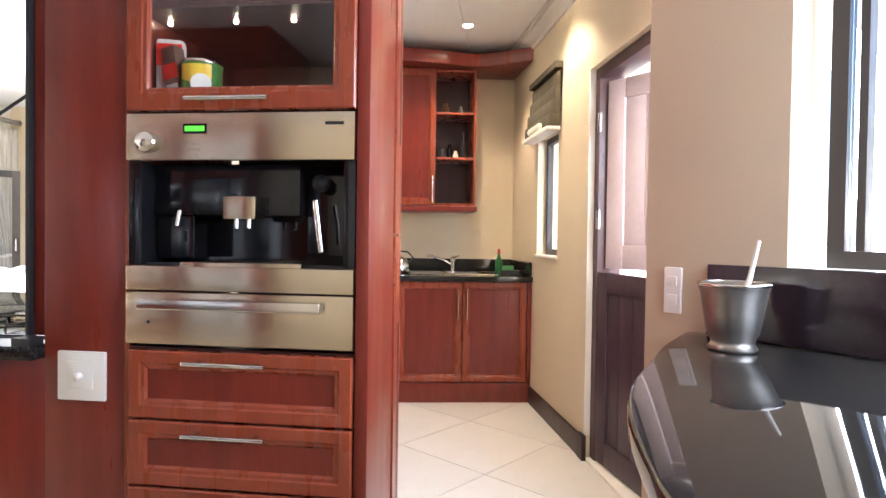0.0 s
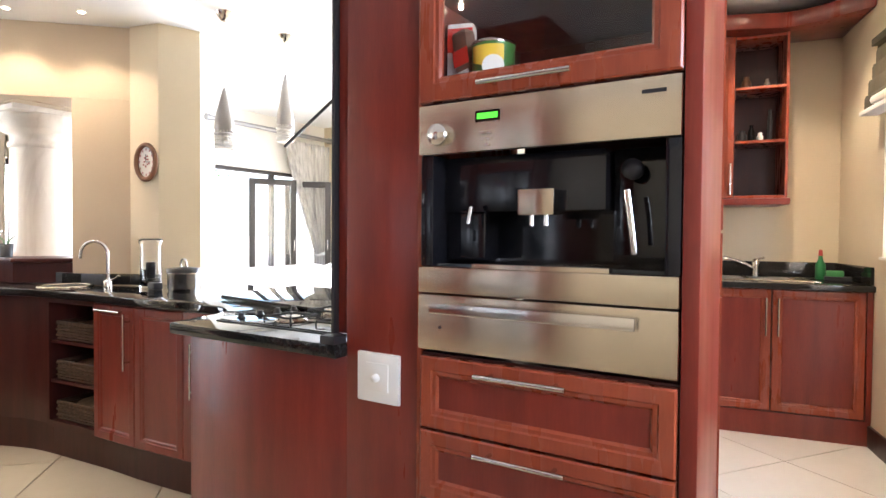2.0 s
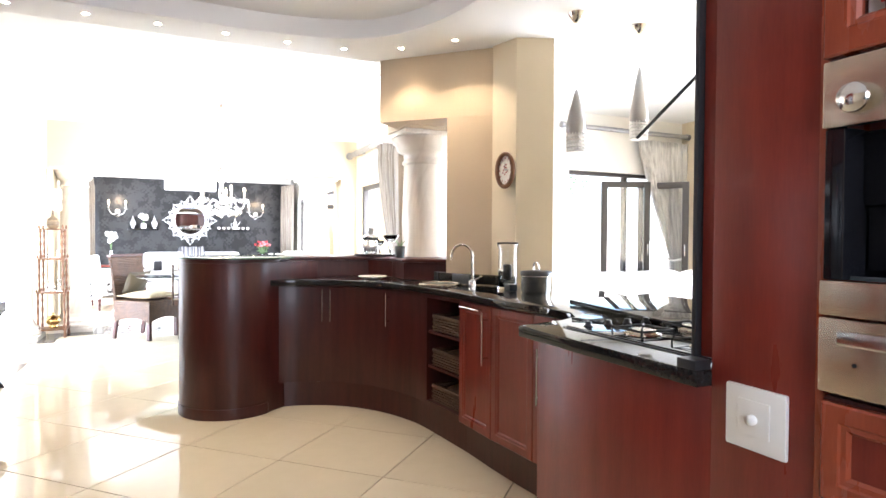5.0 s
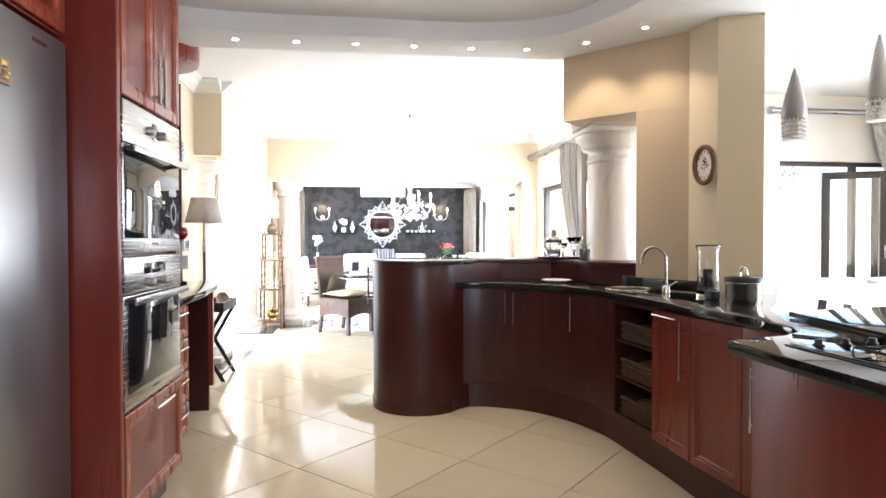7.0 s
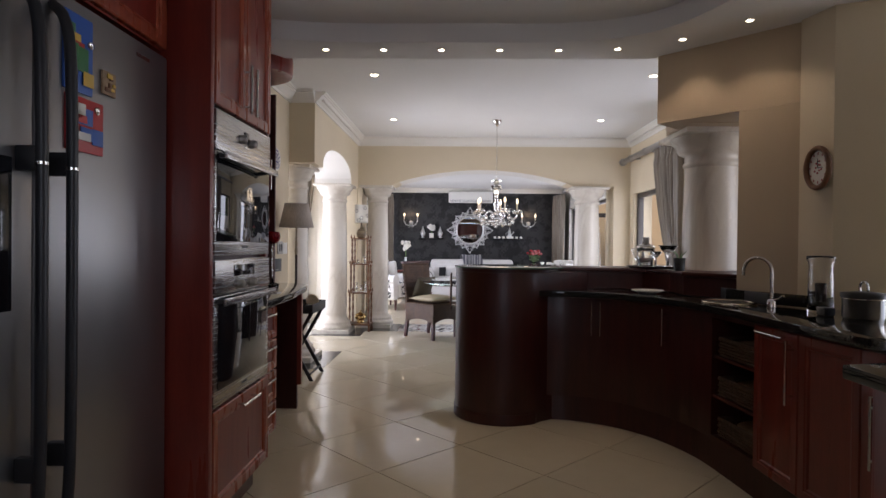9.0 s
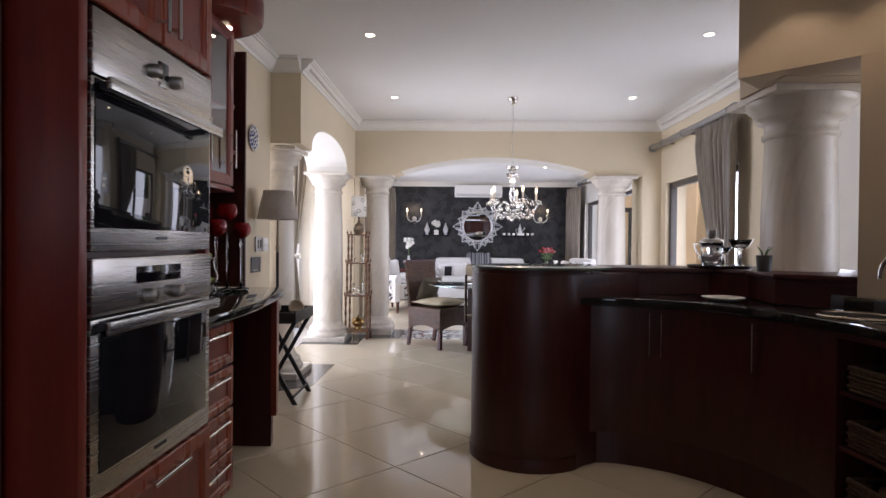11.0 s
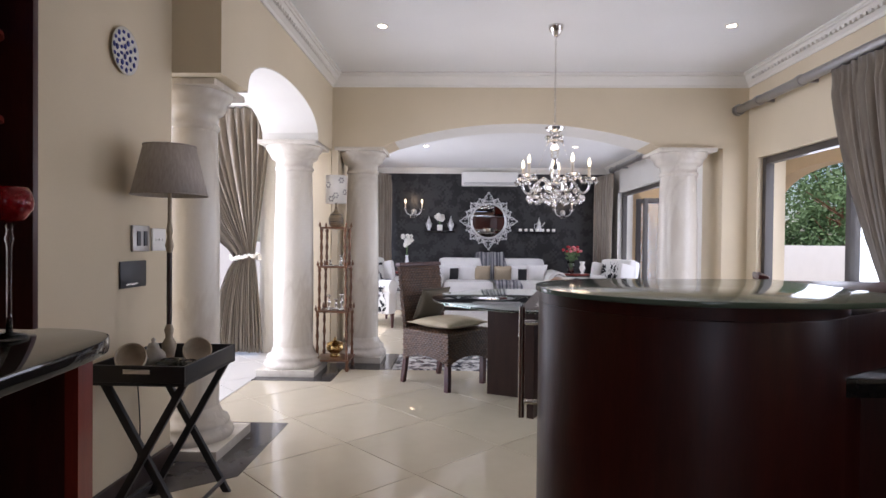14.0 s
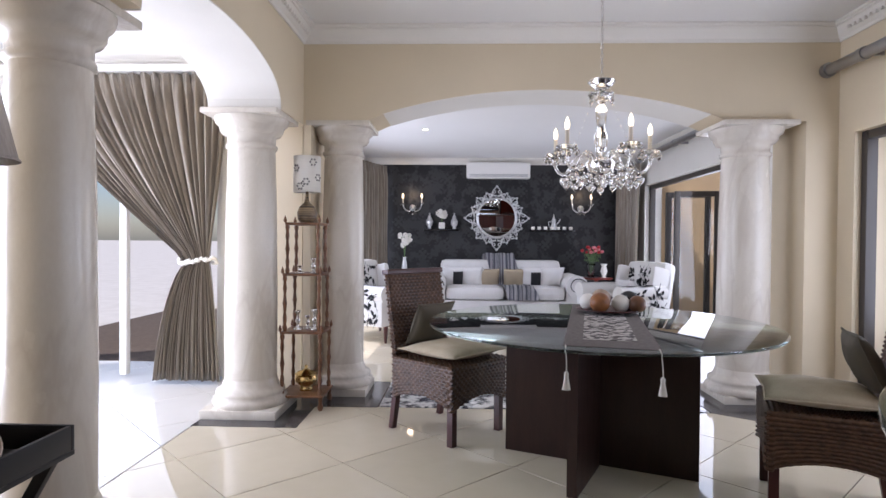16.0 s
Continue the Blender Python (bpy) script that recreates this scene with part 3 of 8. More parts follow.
# ---- curtains and windows ----
def curtain(pts_top, pts_bottom, z0, z1, waves, depth, tie=None, mat=None, seed=1, rows=26):
    """A hanging cloth between an upper and a lower plan line, gathered at tie = (height, share of the width kept, shift)."""
    rnd = random.Random(seed)
    bm = bmesh.new()
    n = waves * 8
    a0, a1 = Vector(pts_top[0]), Vector(pts_top[1])
    b0, b1 = Vector(pts_bottom[0]), Vector(pts_bottom[1])
    nrm = Vector((-(a1 - a0).y, (a1 - a0).x)).normalized()
    ph = [rnd.uniform(-0.35, 0.35) for _ in range(waves + 2)]
    grid = []
    for r in range(rows + 1):
        f = r / rows
        z = z1 + (z0 - z1) * f
        row = []
        for i in range(n + 1):
            u = i / n
            if tie:
                zt, keep, where = tie
                ft = (z1 - zt) / (z1 - z0)
                w = (f / ft) if f < ft else (1 - f) / (1 - ft) * 1.0
                w = min(1, max(0, w)) ** (1.5 if f < ft else 0.8)
                pull = (f / ft) ** 1.7 if f < ft else 1.0 - 0.45 * ((f - ft) / (1 - ft)) ** 0.7
                uu = where + (u - where) * (1 - (1 - keep) * pull)
                amp = depth * (1 - 0.35 * pull)
            else:
                uu, amp = u, depth
            p = (a0.lerp(a1, uu)).lerp(b0.lerp(b1, uu), f)
            k = u * waves + ph[int(u * waves)] * (0.4 + 0.6 * f)
            s = math.sin(2 * math.pi * k)
            s = math.copysign(abs(s) ** 0.75, s)
            top = 0.45 if f < 0.05 else 1.0
            d = amp * s * top + amp * 0.35 * math.sin(2 * math.pi * k * 2.3 + f * 3)
            row.append(bm.verts.new((p.x + nrm.x * d, p.y + nrm.y * d, z + 0.006 * math.sin(k * 5 + 1))))
        grid.append(row)
    # the cloth's other side lies three millimetres behind
    back = [[bm.verts.new((v.co.x + nrm.x * 0.003, v.co.y + nrm.y * 0.003, v.co.z)) for v in row] for row in grid]
    for A, B in zip(grid, grid[1:]):
        for i in range(n):
            bm.faces.new((A[i], A[i + 1], B[i + 1], B[i]))
    for A, B in zip(back, back[1:]):
        for i in range(n):
            bm.faces.new((A[i], B[i], B[i + 1], A[i + 1]))
    for F, K in ((grid[0], back[0]), (grid[-1], back[-1]), ([row[0] for row in grid], [row[0] for row in back]), ([row[-1] for row in grid], [row[-1] for row in back])):
        for i in range(len(F) - 1):
            bm.faces.new((F[i], K[i], K[i + 1], F[i + 1]))
    bmesh.ops.recalc_face_normals(bm, faces=bm.faces[:])
    for f in bm.faces:
        f.smooth = True
    return bm


def tieback(c, r, seed=3):
    rnd = random.Random(seed)
    bm = bmesh.new()
    for k in range(26):
        a = 2 * math.pi * k / 26
        ball((c[0] + r[0] * math.cos(a), c[1] + r[1] * math.sin(a), c[2] + 0.02 * math.sin(a * 2) + rnd.uniform(-0.012, 0.012)), rnd.uniform(0.018, 0.03), 1, (1, 1, 0.8), bm)
    return bm


def curtain_thing(label, at, top, bottom, z0, z1, waves, depth, tie, seed, band=None, mat=CURTAIN):
    t = thing("curtain", label, "curtain", "curtains", at=at)
    part("cloth", curtain(top, bottom, z0, z1, waves, depth, tie, seed=seed), mat, t, at_world=True)
    if band:
        part("tieback", tieback(*band), WHITE, t, "gathered white tieback", at_world=True)
    return t


# grey upright streaks paint the shade between the pale curtain's folds
SHEER = material("pale_cloth_fold_shade", (0.66, 0.63, 0.58), 0.5, second=(0.40, 0.375, 0.34), scale=3, stretch=(8, 8, 0.15), mix=1.6)
curtain_thing("taupe silk curtain swept into a white tieback beside hall doors", (-8.18, -1.0, 0), ((-8.17, -2.45), (-8.17, -0.74)), ((-8.17, -1.75), (-8.17, -0.74)), 0.03, 2.385, 21, 0.040,
              (0.95, 0.13, 0.86), 5, ((-8.17, -0.985, 0.95), (0.075, 0.135)))
curtain_thing("taupe silk curtain on a steel rod at the dining window", (-6.1, 3.52, 0), ((-6.46, 3.49), (-5.68, 3.49)), ((-6.30, 3.49), (-5.68, 3.49)), 0.03, 2.25, 11, 0.042,
              (0.85, 0.34, 0.92), 8, ((-5.79, 3.5, 0.86), (0.17, 0.07)))
curtain_thing("taupe silk curtain hanging in the sitting room beside the black wall", (-12.6, 3.42, 0), ((-12.8, 3.38), (-12.05, 3.50)), ((-12.8, 3.36), (-12.2, 3.50)), 0.03, 2.24, 8, 0.03, None, 11)
curtain_thing("taupe curtain hanging beside the sofa wall by the bright doors", (-12.5, -0.45, 0), ((-12.6, -0.14), (-11.8, -0.42)), ((-12.6, -0.12), (-11.85, -0.42)), 0.03, 2.24, 9, 0.035, None, 12)
curtain_thing("pale curtain tied back at the lounge terrace doors", (-5.3, 6.9, 0), ((-5.33, 6.45), (-5.33, 7.28)), ((-5.33, 6.95), (-5.33, 7.28)), 0.05, 2.38, 9, 0.03,
              (0.9, 0.45, 0.8), 14, ((-5.33, 7.1, 0.9), (0.07, 0.12)), mat=SHEER)


def rod(a, b, r, label, balls=True):
    t = thing("curtain_rod", label, "curtain rod", "curtain rods", at=a)
    part("pole", tube([a, b], r, 16), RODSTEEL, t, at_world=True)
    d = (Vector(b) - Vector(a)).normalized()
    for p in (a, b):
        part("finial", tube([Vector(p) - d * 0.02, Vector(p) + d * 0.02], r * 1.35, 16), RODSTEEL, t, at_world=True)
    return t


for a, b, wy, lab in (((-7.80, 3.50, 2.29), (-5.72, 3.50, 2.29), 3.62, "thick brushed steel curtain rod over the dining room window"),
                      ((-12.0, 3.47, 2.27), (-9.0, 3.47, 2.27), 3.62, "steel curtain rod over the sitting room doors")):
    t = rod(a, b, 0.036, lab)
    for x in (a[0] + 0.35, (a[0] + b[0]) / 2 - 0.1, b[0] - 0.1):
        part("ring", tube([(x - 0.025, a[1], a[2]), (x + 0.025, a[1], a[2])], 0.042, 16), RODSTEEL, t, at_world=True)
        part("bracket", box(x - 0.012, a[1], a[2] - 0.012, x + 0.012, wy, a[2] + 0.012), RODSTEEL, t, at_world=True)
t = rod((-5.30, 5.3, 2.46), (-5.30, 7.25, 2.46), 0.028, "steel curtain rod over the lounge terrace doors")
part("bracket", box(-5.45, 5.5, 2.45, -5.3, 5.52, 2.47), RODSTEEL, t, at_world=True)
structure("curtain_pelmet", box(-8.299, -2.70, 2.395, -8.12, -0.753, 2.44, 0.006), WHITE)
cornice((-8.30, -0.76), (-8.30, -2.74), 2.619, 0.10, 0.11)


def frame_y(x0, x1, y, z0, z1, w, d, mullions=(), name="window_frame", mat=None, rail=None):
    """Upright bars and rails of a window in a wall that runs along x."""
    bm = bmesh.new()
    for x in (x0, *mullions, x1 - w):
        box(x, y - d / 2, z0, x + w, y + d / 2, z1, 0.003, bm)
    for z in (z0, z1 - w):
        box(x0 + w, y - d / 2 + 0.003, z, x1 - w, y + d / 2 - 0.003, z + w, 0.003, bm)
    if rail:
        box(x0 + w, y - d / 2 + 0.003, rail, x1 - w, y + d / 2 - 0.003, rail + w, 0.003, bm)
    return bm


def window(name, bm_frame, panes, mat=FRAME):
    w = new(name)
    tagged(w, kind="structure")
    part("window_frame", bm_frame, mat, w, at_world=True, kind="structure")
    for p in panes:
        pane = part("pane", p, GLASS, w, at_world=True, kind="structure")
        pane.visible_shadow = False
    return w


window("window_1", frame_y(-7.70, -5.9, 3.70, 0.02, 1.86, 0.055, 0.07, (-6.6,)), [box(-6.55, 3.697, 0.075, -5.955, 3.703, 1.805)])
window("window_2", frame_y(-12.2, -9.0, 3.72, 0.02, 1.93, 0.055, 0.07), [])
window("window_3", frame_y(-8.7, -4.9, -2.86, 0.02, 2.15, 0.055, 0.07, (-7.5, -6.2)), [box(-7.445, -2.863, 0.08, -6.2, -2.857, 2.09)])
window("window_4", frame_y(-12.3, -8.7, -0.66, 0.02, 2.0, 0.055, 0.07, (-10.5,)), [])
window("window_5", frame_y(-4.9, -1.2, 7.4, 0.02, 2.0, 0.055, 0.07, (-3.1,)), [])
bm = bmesh.new()
for y in (5.5, 6.4, 7.25):
    box(-5.58, y, 0.02, -5.51, y + 0.05, 1.97, 0.003, bm)
box(-5.585, 5.5, 1.925, -5.505, 7.3, 1.97, 0.003, bm)
window("window_6", bm, [])


def folding_door(label, at, turn, w, h):
    t = thing("terrace_door_leaf", label, "door", "terrace doors", at=at, turn=turn)
    part("leaf_frame", frame_y(0, w, 0, 0.02, h, 0.075, 0.045), FRAME, t)
    part("pane", box(0.075, -0.004, 0.095, w - 0.075, 0.004, h - 0.075), GLASS, t).visible_shadow = False
    part("door_handle", tube([(w - 0.04, -0.03, 0.95), (w - 0.04, -0.06, 0.96), (w - 0.04, -0.06, 1.08), (w - 0.04, -0.03, 1.09)], 0.008), CHROME, t, "steel handle")


folding_door("dark framed glass door leaf folded open at the sitting room terrace", (-12.15, 3.90, 0), 90, 0.62, 1.83)
folding_door("dark framed glass door leaf folded open at the sitting room terrace", (-11.95, 3.95, 0), 84, 0.60, 1.83)
folding_door("dark framed glass door leaf standing open at the lounge terrace", (-5.52, 6.05, 0), 65, 0.6, 1.86)
folding_door("dark framed glass door leaf standing open at the lounge terrace", (-5.50, 6.62, 0), 40, 0.6, 1.86)
bm = bmesh.new()
for y in (-2.5, -1.70, -0.905):
    box(-8.40, y, 0.02, -8.34, y + 0.055, 2.12, 0.003, bm)
box(-8.398, -2.445, 2.065, -8.342, -0.905, 2.12, 0.003, bm)
window("window_9", bm, [], WHITE)


# ---- joinery helpers ----
def facing(a, b):
    """Local space of an upright face seen from outside with a at the viewer's left and b at the right: x from b to a, y outwards."""
    a, b = Vector(a), Vector(b)
    u = (a - b).normalized()
    n = Vector((-u.y, u.x))
    return Matrix(((u.x, n.x, 0, b.x), (u.y, n.y, 0, b.y), (0, 0, 1, 0), (0, 0, 0, 1))), (a - b).length


def bar_handle(p0, p1, out, r=0.006, standoff=0.032):
    """A straight bar between two points of a face, on two posts; out: the way off the face."""
    p0, p1, out = Vector(p0), Vector(p1), Vector(out)
    bm = tube([p0 + out * standoff, p1 + out * standoff], r, 10)
    for f in (0.14, 0.86):
        q = p0.lerp(p1, f)
        tube([q, q + out * standoff], r * 0.8, 8, bm)
    return bm


def front(parent, a, b, z0, z1, name="door", style="frame", handle=None, frame_mat=None, panel_mat=None, rail=0.055, thick=0.02, glass=None, label=""):
    m, w = facing(a, b)
    frame_mat, panel_mat = frame_mat or MAHOGANY_WARM, panel_mat or MAHOGANY
    g = 0.0015
    if style == "slab":
        d = part(name, add(bmesh.new(), box(g, 0, z0 + g, w - g, thick, z1 - g, 0.003), m), panel_mat, parent, label, at_world=True)
    else:
        bm = bmesh.new()
        rings = [[bm.verts.new(p) for p in ((q, y, z0 + q), (w - q, y, z0 + q), (w - q, y, z1 - q), (q, y, z1 - q))]
                 for q, y in ((g, 0), (g, thick - 0.004), (g + 0.004, thick), (rail - 0.012, thick), (rail - 0.008, thick - 0.003), (rail, thick - 0.005), (rail + 0.006, thick - 0.011), (rail + 0.006, 0.0))]
        for A, B in zip(rings, rings[1:] + rings[:1]):
            for i in range(4):
                bm.faces.new((A[i], A[(i + 1) % 4], B[(i + 1) % 4], B[i]))
        bmesh.ops.recalc_face_normals(bm, faces=bm.faces[:])
        d = part(name, add(bmesh.new(), bm, m), frame_mat, parent, label, at_world=True)
        if glass:
            part("glass_pane", add(bmesh.new(), box(rail + 0.001, 0.006, z0 + rail + 0.001, w - rail - 0.001, 0.0085, z1 - rail - 0.001), m), glass, d, at_world=True).visible_shadow = False
        else:
            part("panel", add(bmesh.new(), box(rail - 0.001, 0.001, z0 + rail - 0.001, w - rail + 0.001, 0.009, z1 - rail + 0.001), m), panel_mat, d, at_world=True)
    if handle:
        kind, u, z, length = handle
        u = w - u
        p0, p1 = ((u - length / 2, thick, z), (u + length / 2, thick, z)) if kind == "h" else ((u, thick, z - length / 2), (u, thick, z + length / 2))
        part("handle", add(bmesh.new(), bar_handle(p0, p1, (0, 1, 0)), m), CHROME, d, "slim steel bar handle", at_world=True)
    return d


# ---- tall unit with the coffee machine ----
FY = 2.33
t = thing("tall_cabinet", "tall mahogany unit with drawers and glazed cupboard around steel appliances", "cabinet", at=(-0.11, 2.6, 0))
part("side_panel", box(-0.70, FY + 0.012, 0.89, -0.66, FY + 0.35, 2.464, 0.002), MAHOGANY, t, at_world=True)
part("switch_panel", box(-0.66, FY, 0.0, -0.43, FY + 0.55, 2.464, 0.002), MAHOGANY, t, at_world=True)
part("stile", box(0.188, FY - 0.012, 0, 0.222, FY + 0.28, 2.464, 0.006), MAHOGANY, t, at_world=True)
part("stile", box(-0.43, FY - 0.002, 0, -0.415, FY + 0.55, 2.464, 0.002), MAHOGANY_WARM, t, at_world=True)
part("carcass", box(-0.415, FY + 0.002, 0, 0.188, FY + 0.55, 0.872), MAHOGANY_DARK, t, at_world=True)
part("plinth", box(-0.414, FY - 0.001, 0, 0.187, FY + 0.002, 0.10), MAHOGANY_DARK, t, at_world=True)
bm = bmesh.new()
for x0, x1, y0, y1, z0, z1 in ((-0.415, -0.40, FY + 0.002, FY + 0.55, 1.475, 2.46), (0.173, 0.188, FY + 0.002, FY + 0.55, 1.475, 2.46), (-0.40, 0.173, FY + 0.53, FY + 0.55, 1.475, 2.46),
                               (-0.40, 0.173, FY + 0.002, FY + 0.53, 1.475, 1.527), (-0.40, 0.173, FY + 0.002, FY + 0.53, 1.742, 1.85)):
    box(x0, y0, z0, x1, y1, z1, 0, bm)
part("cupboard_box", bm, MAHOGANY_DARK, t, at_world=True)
front(t, (-0.415, FY - 0.004), (0.188, FY - 0.004), 1.476, 1.832, "glazed_door", handle=("h", 0.285, 1.499, 0.215), glass=GLASS)
front(t, (-0.415, FY - 0.004), (0.188, FY - 0.004), 1.836, 2.44, "glazed_door", glass=GLASS)
for z0, z1 in ((0.69, 0.868), (0.517, 0.687), (0.344, 0.514), (0.105, 0.341)):
    front(t, (-0.409, FY - 0.002), (0.186, FY - 0.002), z0, z1, "drawer_front", handle=("h", 0.275, z1 - 0.026, 0.215), rail=0.045)
for i, x in enumerate((-0.369, -0.180, -0.018)):
    part("spotlight", lathe([(0.0055, 0), (0.0055, 0.006)], (x, FY + 0.10, 1.736), 16), material("halogen", (1, 0.9, 0.7), 0.4, emit=(1.0, 0.83, 0.55), power=25) if i == 0 else bpy.data.materials["halogen"], t, "small lit halogen spot", at_world=True)
    lamp("cupboard_spot", "SPOT", look((x, FY + 0.10, 1.732), (x, FY + 0.25, 1.5)), 0.30, (1, 0.72, 0.42), radius=0.006, cone=80)
HALOGEN = bpy.data.materials["halogen"]

# light switch
t = thing("light_switch", "square white light switch on the mahogany panel", "light switch", at=(-0.545, FY - 0.001, 0.727))
part("plate", box(-0.068, -0.012, -0.002, 0.068, 0, 0.128, 0.006), WHITEPLASTIC, t)
part("inset", box(-0.036, -0.016, 0.03, 0.036, -0.012, 0.102, 0.003), WHITEPLASTIC, t)
part("knob", lathe([(0.0105, 0), (0.0105, 0.012), (0.0, 0.014)], (0, -0.015, 0.064), 16, m=pose(0, 0, 0, 90)), WHITEPLASTIC, t, "round dimmer knob")

# coffee machine, width 0.597
t = thing("coffee_machine", "stainless steel coffee machine with black recess and green display", "coffee machine", at=(-0.113, FY, 1.03))
X0, X1 = -0.413, 0.186
part("control_panel", box(X0, FY - 0.022, 1.352, X1, FY, 1.470, 0.004), STEEL, t, at_world=True)
bm = bmesh.new()
box(X0, FY + 0.16, 1.084, X1, FY + 0.18, 1.352, 0, bm)
part("recess_cheek", box(X0, FY - 0.012, 1.084, X0 + 0.035, FY + 0.16, 1.352, 0.003), BLACK, t, at_world=True)
box(X1 - 0.03, FY - 0.012, 1.084, X1, FY + 0.16, 1.352, 0.003, bm)
box(X0 + 0.035, FY, 1.084, X1 - 0.03, FY + 0.16, 1.092, 0, bm)
part("brew_head", box(X0 + 0.035, FY + 0.04, 1.215, X1 - 0.16, FY + 0.16, 1.349, 0.006), BLACK, t, at_world=True)
part("frother_housing", box(X1 - 0.155, FY + 0.08, 1.10, X1 - 0.03, FY + 0.16, 1.349, 0.004), BLACK, t, at_world=True)
part("water_block", box(X0 + 0.04, FY + 0.05, 1.10, X0 + 0.145, FY + 0.12, 1.215, 0.004), BLACK, t, at_world=True)
part("recess", bm, BLACK, t, at_world=True)
part("spout_block", box(-0.155, FY - 0.015, 1.205, -0.07, FY + 0.03, 1.262, 0.004), STEEL, t, "brushed steel coffee spout", at_world=True)
for x in (-0.128, -0.094):
    part("nozzle", tube([(x, FY + 0.005, 1.207), (x, FY + 0.005, 1.182)], 0.006, 10), CHROME, t, at_world=True)
part("steam_pipe", tube([(-0.285, FY + 0.01, 1.225), (-0.285, FY - 0.004, 1.185)], 0.006, 8), CHROME, t, at_world=True)
part("lever", tube([(0.082, FY - 0.004, 1.252), (0.092, FY - 0.012, 1.19), (0.098, FY - 0.004, 1.125)], 0.008, 8), CHROME, t, "slender steel lever", at_world=True)
part("lever_boss", lathe([(0.022, 0), (0.022, 0.014), (0.0, 0.016)], (0.08, FY + 0.052, 1.30), 20, m=pose(0, 0, 0, 90)), BLACKMATT, t, at_world=True)
part("drip_tray", box(-0.27, FY - 0.014, 1.078, 0.05, FY + 0.14, 1.094, 0.002), STEEL, t, at_world=True)
part("lower_band", box(X0, FY - 0.022, 1.021, X1, FY, 1.083, 0.003), STEEL, t, at_world=True)
k = part("dial", lathe([(0.027, 0), (0.027, 0.012), (0.024, 0.022), (0.0, 0.024)], (-0.352, FY - 0.022, 1.396), 28, m=pose(0, 0, 0, 90)), CHROME, t, "round steel dial", at_world=True)
part("display", box(-0.258, FY - 0.0235, 1.418, -0.196, FY - 0.0215, 1.443), BLACK, t, at_world=True)
part("display_glow", box(-0.253, FY - 0.0245, 1.424, -0.201, FY - 0.0235, 1.437), material("green_lcd", (0.05, 0.3, 0.02), 0.3, emit=(0.12, 0.9, 0.05), power=0.27), t, "lit green display", at_world=True)
for x, z in ((-0.24, 1.392), (-0.222, 1.392), (-0.238, 1.378), (-0.222, 1.378), (-0.228, 1.365)):
    part("button", box(x - 0.006, FY - 0.026, z - 0.003, x + 0.008, FY - 0.022, z + 0.003, 0.001), CHROME, t, at_world=True)
part("badge", box(0.112, FY - 0.0235, 1.438, 0.158, FY - 0.0215, 1.445), BLACKMATT, t, "small dark maker's badge", at_world=True)

# warming drawer
t = thing("warming_drawer", "steel warming drawer with flat handle under the coffee machine", "drawer", at=(-0.113, FY, 0.882))
part("front", box(X0, FY - 0.022, 0.884, X1, FY, 1.017, 0.003), STEEL, t, at_world=True)
part("handle", box(-0.36, FY - 0.058, 0.976, 0.112, FY - 0.046, 1.002, 0.003), CHROME, t, "flat steel handle bar", at_world=True)
for x in (-0.35, 0.10):
    part("post", box(x - 0.008, FY - 0.047, 0.982, x + 0.008, FY - 0.021, 0.996), CHROME, t, at_world=True)
part("lock_hole", lathe([(0.004, 0), (0.004, 0.001)], (-0.35, FY - 0.022, 0.94), 10, m=pose(0, 0, 0, 90)), BLACKMATT, t, at_world=True)

# things in the glazed cupboard
TINGREEN = material("tin_green", (0.05, 0.16, 0.035), 0.35)
t = thing("drink_tin", "short green and yellow printed drink tin on the cupboard shelf", "tin", at=(-0.265, FY + 0.08, 1.528))
part("tin_body", lathe([(0.052, 0), (0.054, 0.004), (0.052, 0.008), (0.052, 0.082), (0.054, 0.088)], seg=28), TINGREEN, t)
part("lid", lathe([(0.054, 0.088), (0.055, 0.092), (0.053, 0.096)], seg=28), CHROME, t, "metal lid rim")
bm = bmesh.new()
n = 12
for k in range(n):
    a0, a1 = radians(-130 + 95 * k / n), radians(-130 + 95 * (k + 1) / n)
    h0, h1 = 0.012 + 0.05 * (1 - k / n) * 0, 0.0
    lo = lambda a, f: 0.03 + 0.03 * abs(f - 0.5)
    f0, f1 = k / n, (k + 1) / n
    q = [(0.0526 * math.cos(a0), 0.0526 * math.sin(a0), lo(a0, f0)), (0.0526 * math.cos(a1), 0.0526 * math.sin(a1), lo(a1, f1)), (0.0526 * math.cos(a1), 0.0526 * math.sin(a1), 0.082), (0.0526 * math.cos(a0), 0.0526 * math.sin(a0), 0.082)]
    bm.faces.new([bm.verts.new(p) for p in q])
part("printed_band", bm, material("tin_yellow", (0.75, 0.50, 0.04), 0.35), t, "yellow printed band")
part("printed_patch", lathe([(0.026, 0), (0.026, 0.0012)], (0.024, -0.0485, 0.03), 20, m=pose(0, 0, 0, 90, 0, 22)), WHITE, t, "white oval print")
t = thing("carton", "white and red printed foil bag standing on the cupboard shelf", "carton", at=(-0.365, FY + 0.10, 1.528), turn=18)
part("bag", box(-0.035, -0.025, 0, 0.035, 0.025, 0.165, 0.012), WHITE, t)
part("red_print", box(-0.032, -0.0262, 0.09, 0.032, -0.0252, 0.15), material("red_print", (0.6, 0.03, 0.02), 0.4), t)
part("dark_print", box(0.0, -0.0264, 0.02, 0.0355, -0.0254, 0.056), BLACKMATT, t)
t = thing("coffee_bag", "dark and red printed bag leaning beside the tin", "bag", at=(-0.325, FY + 0.07, 1.528), turn=-12)
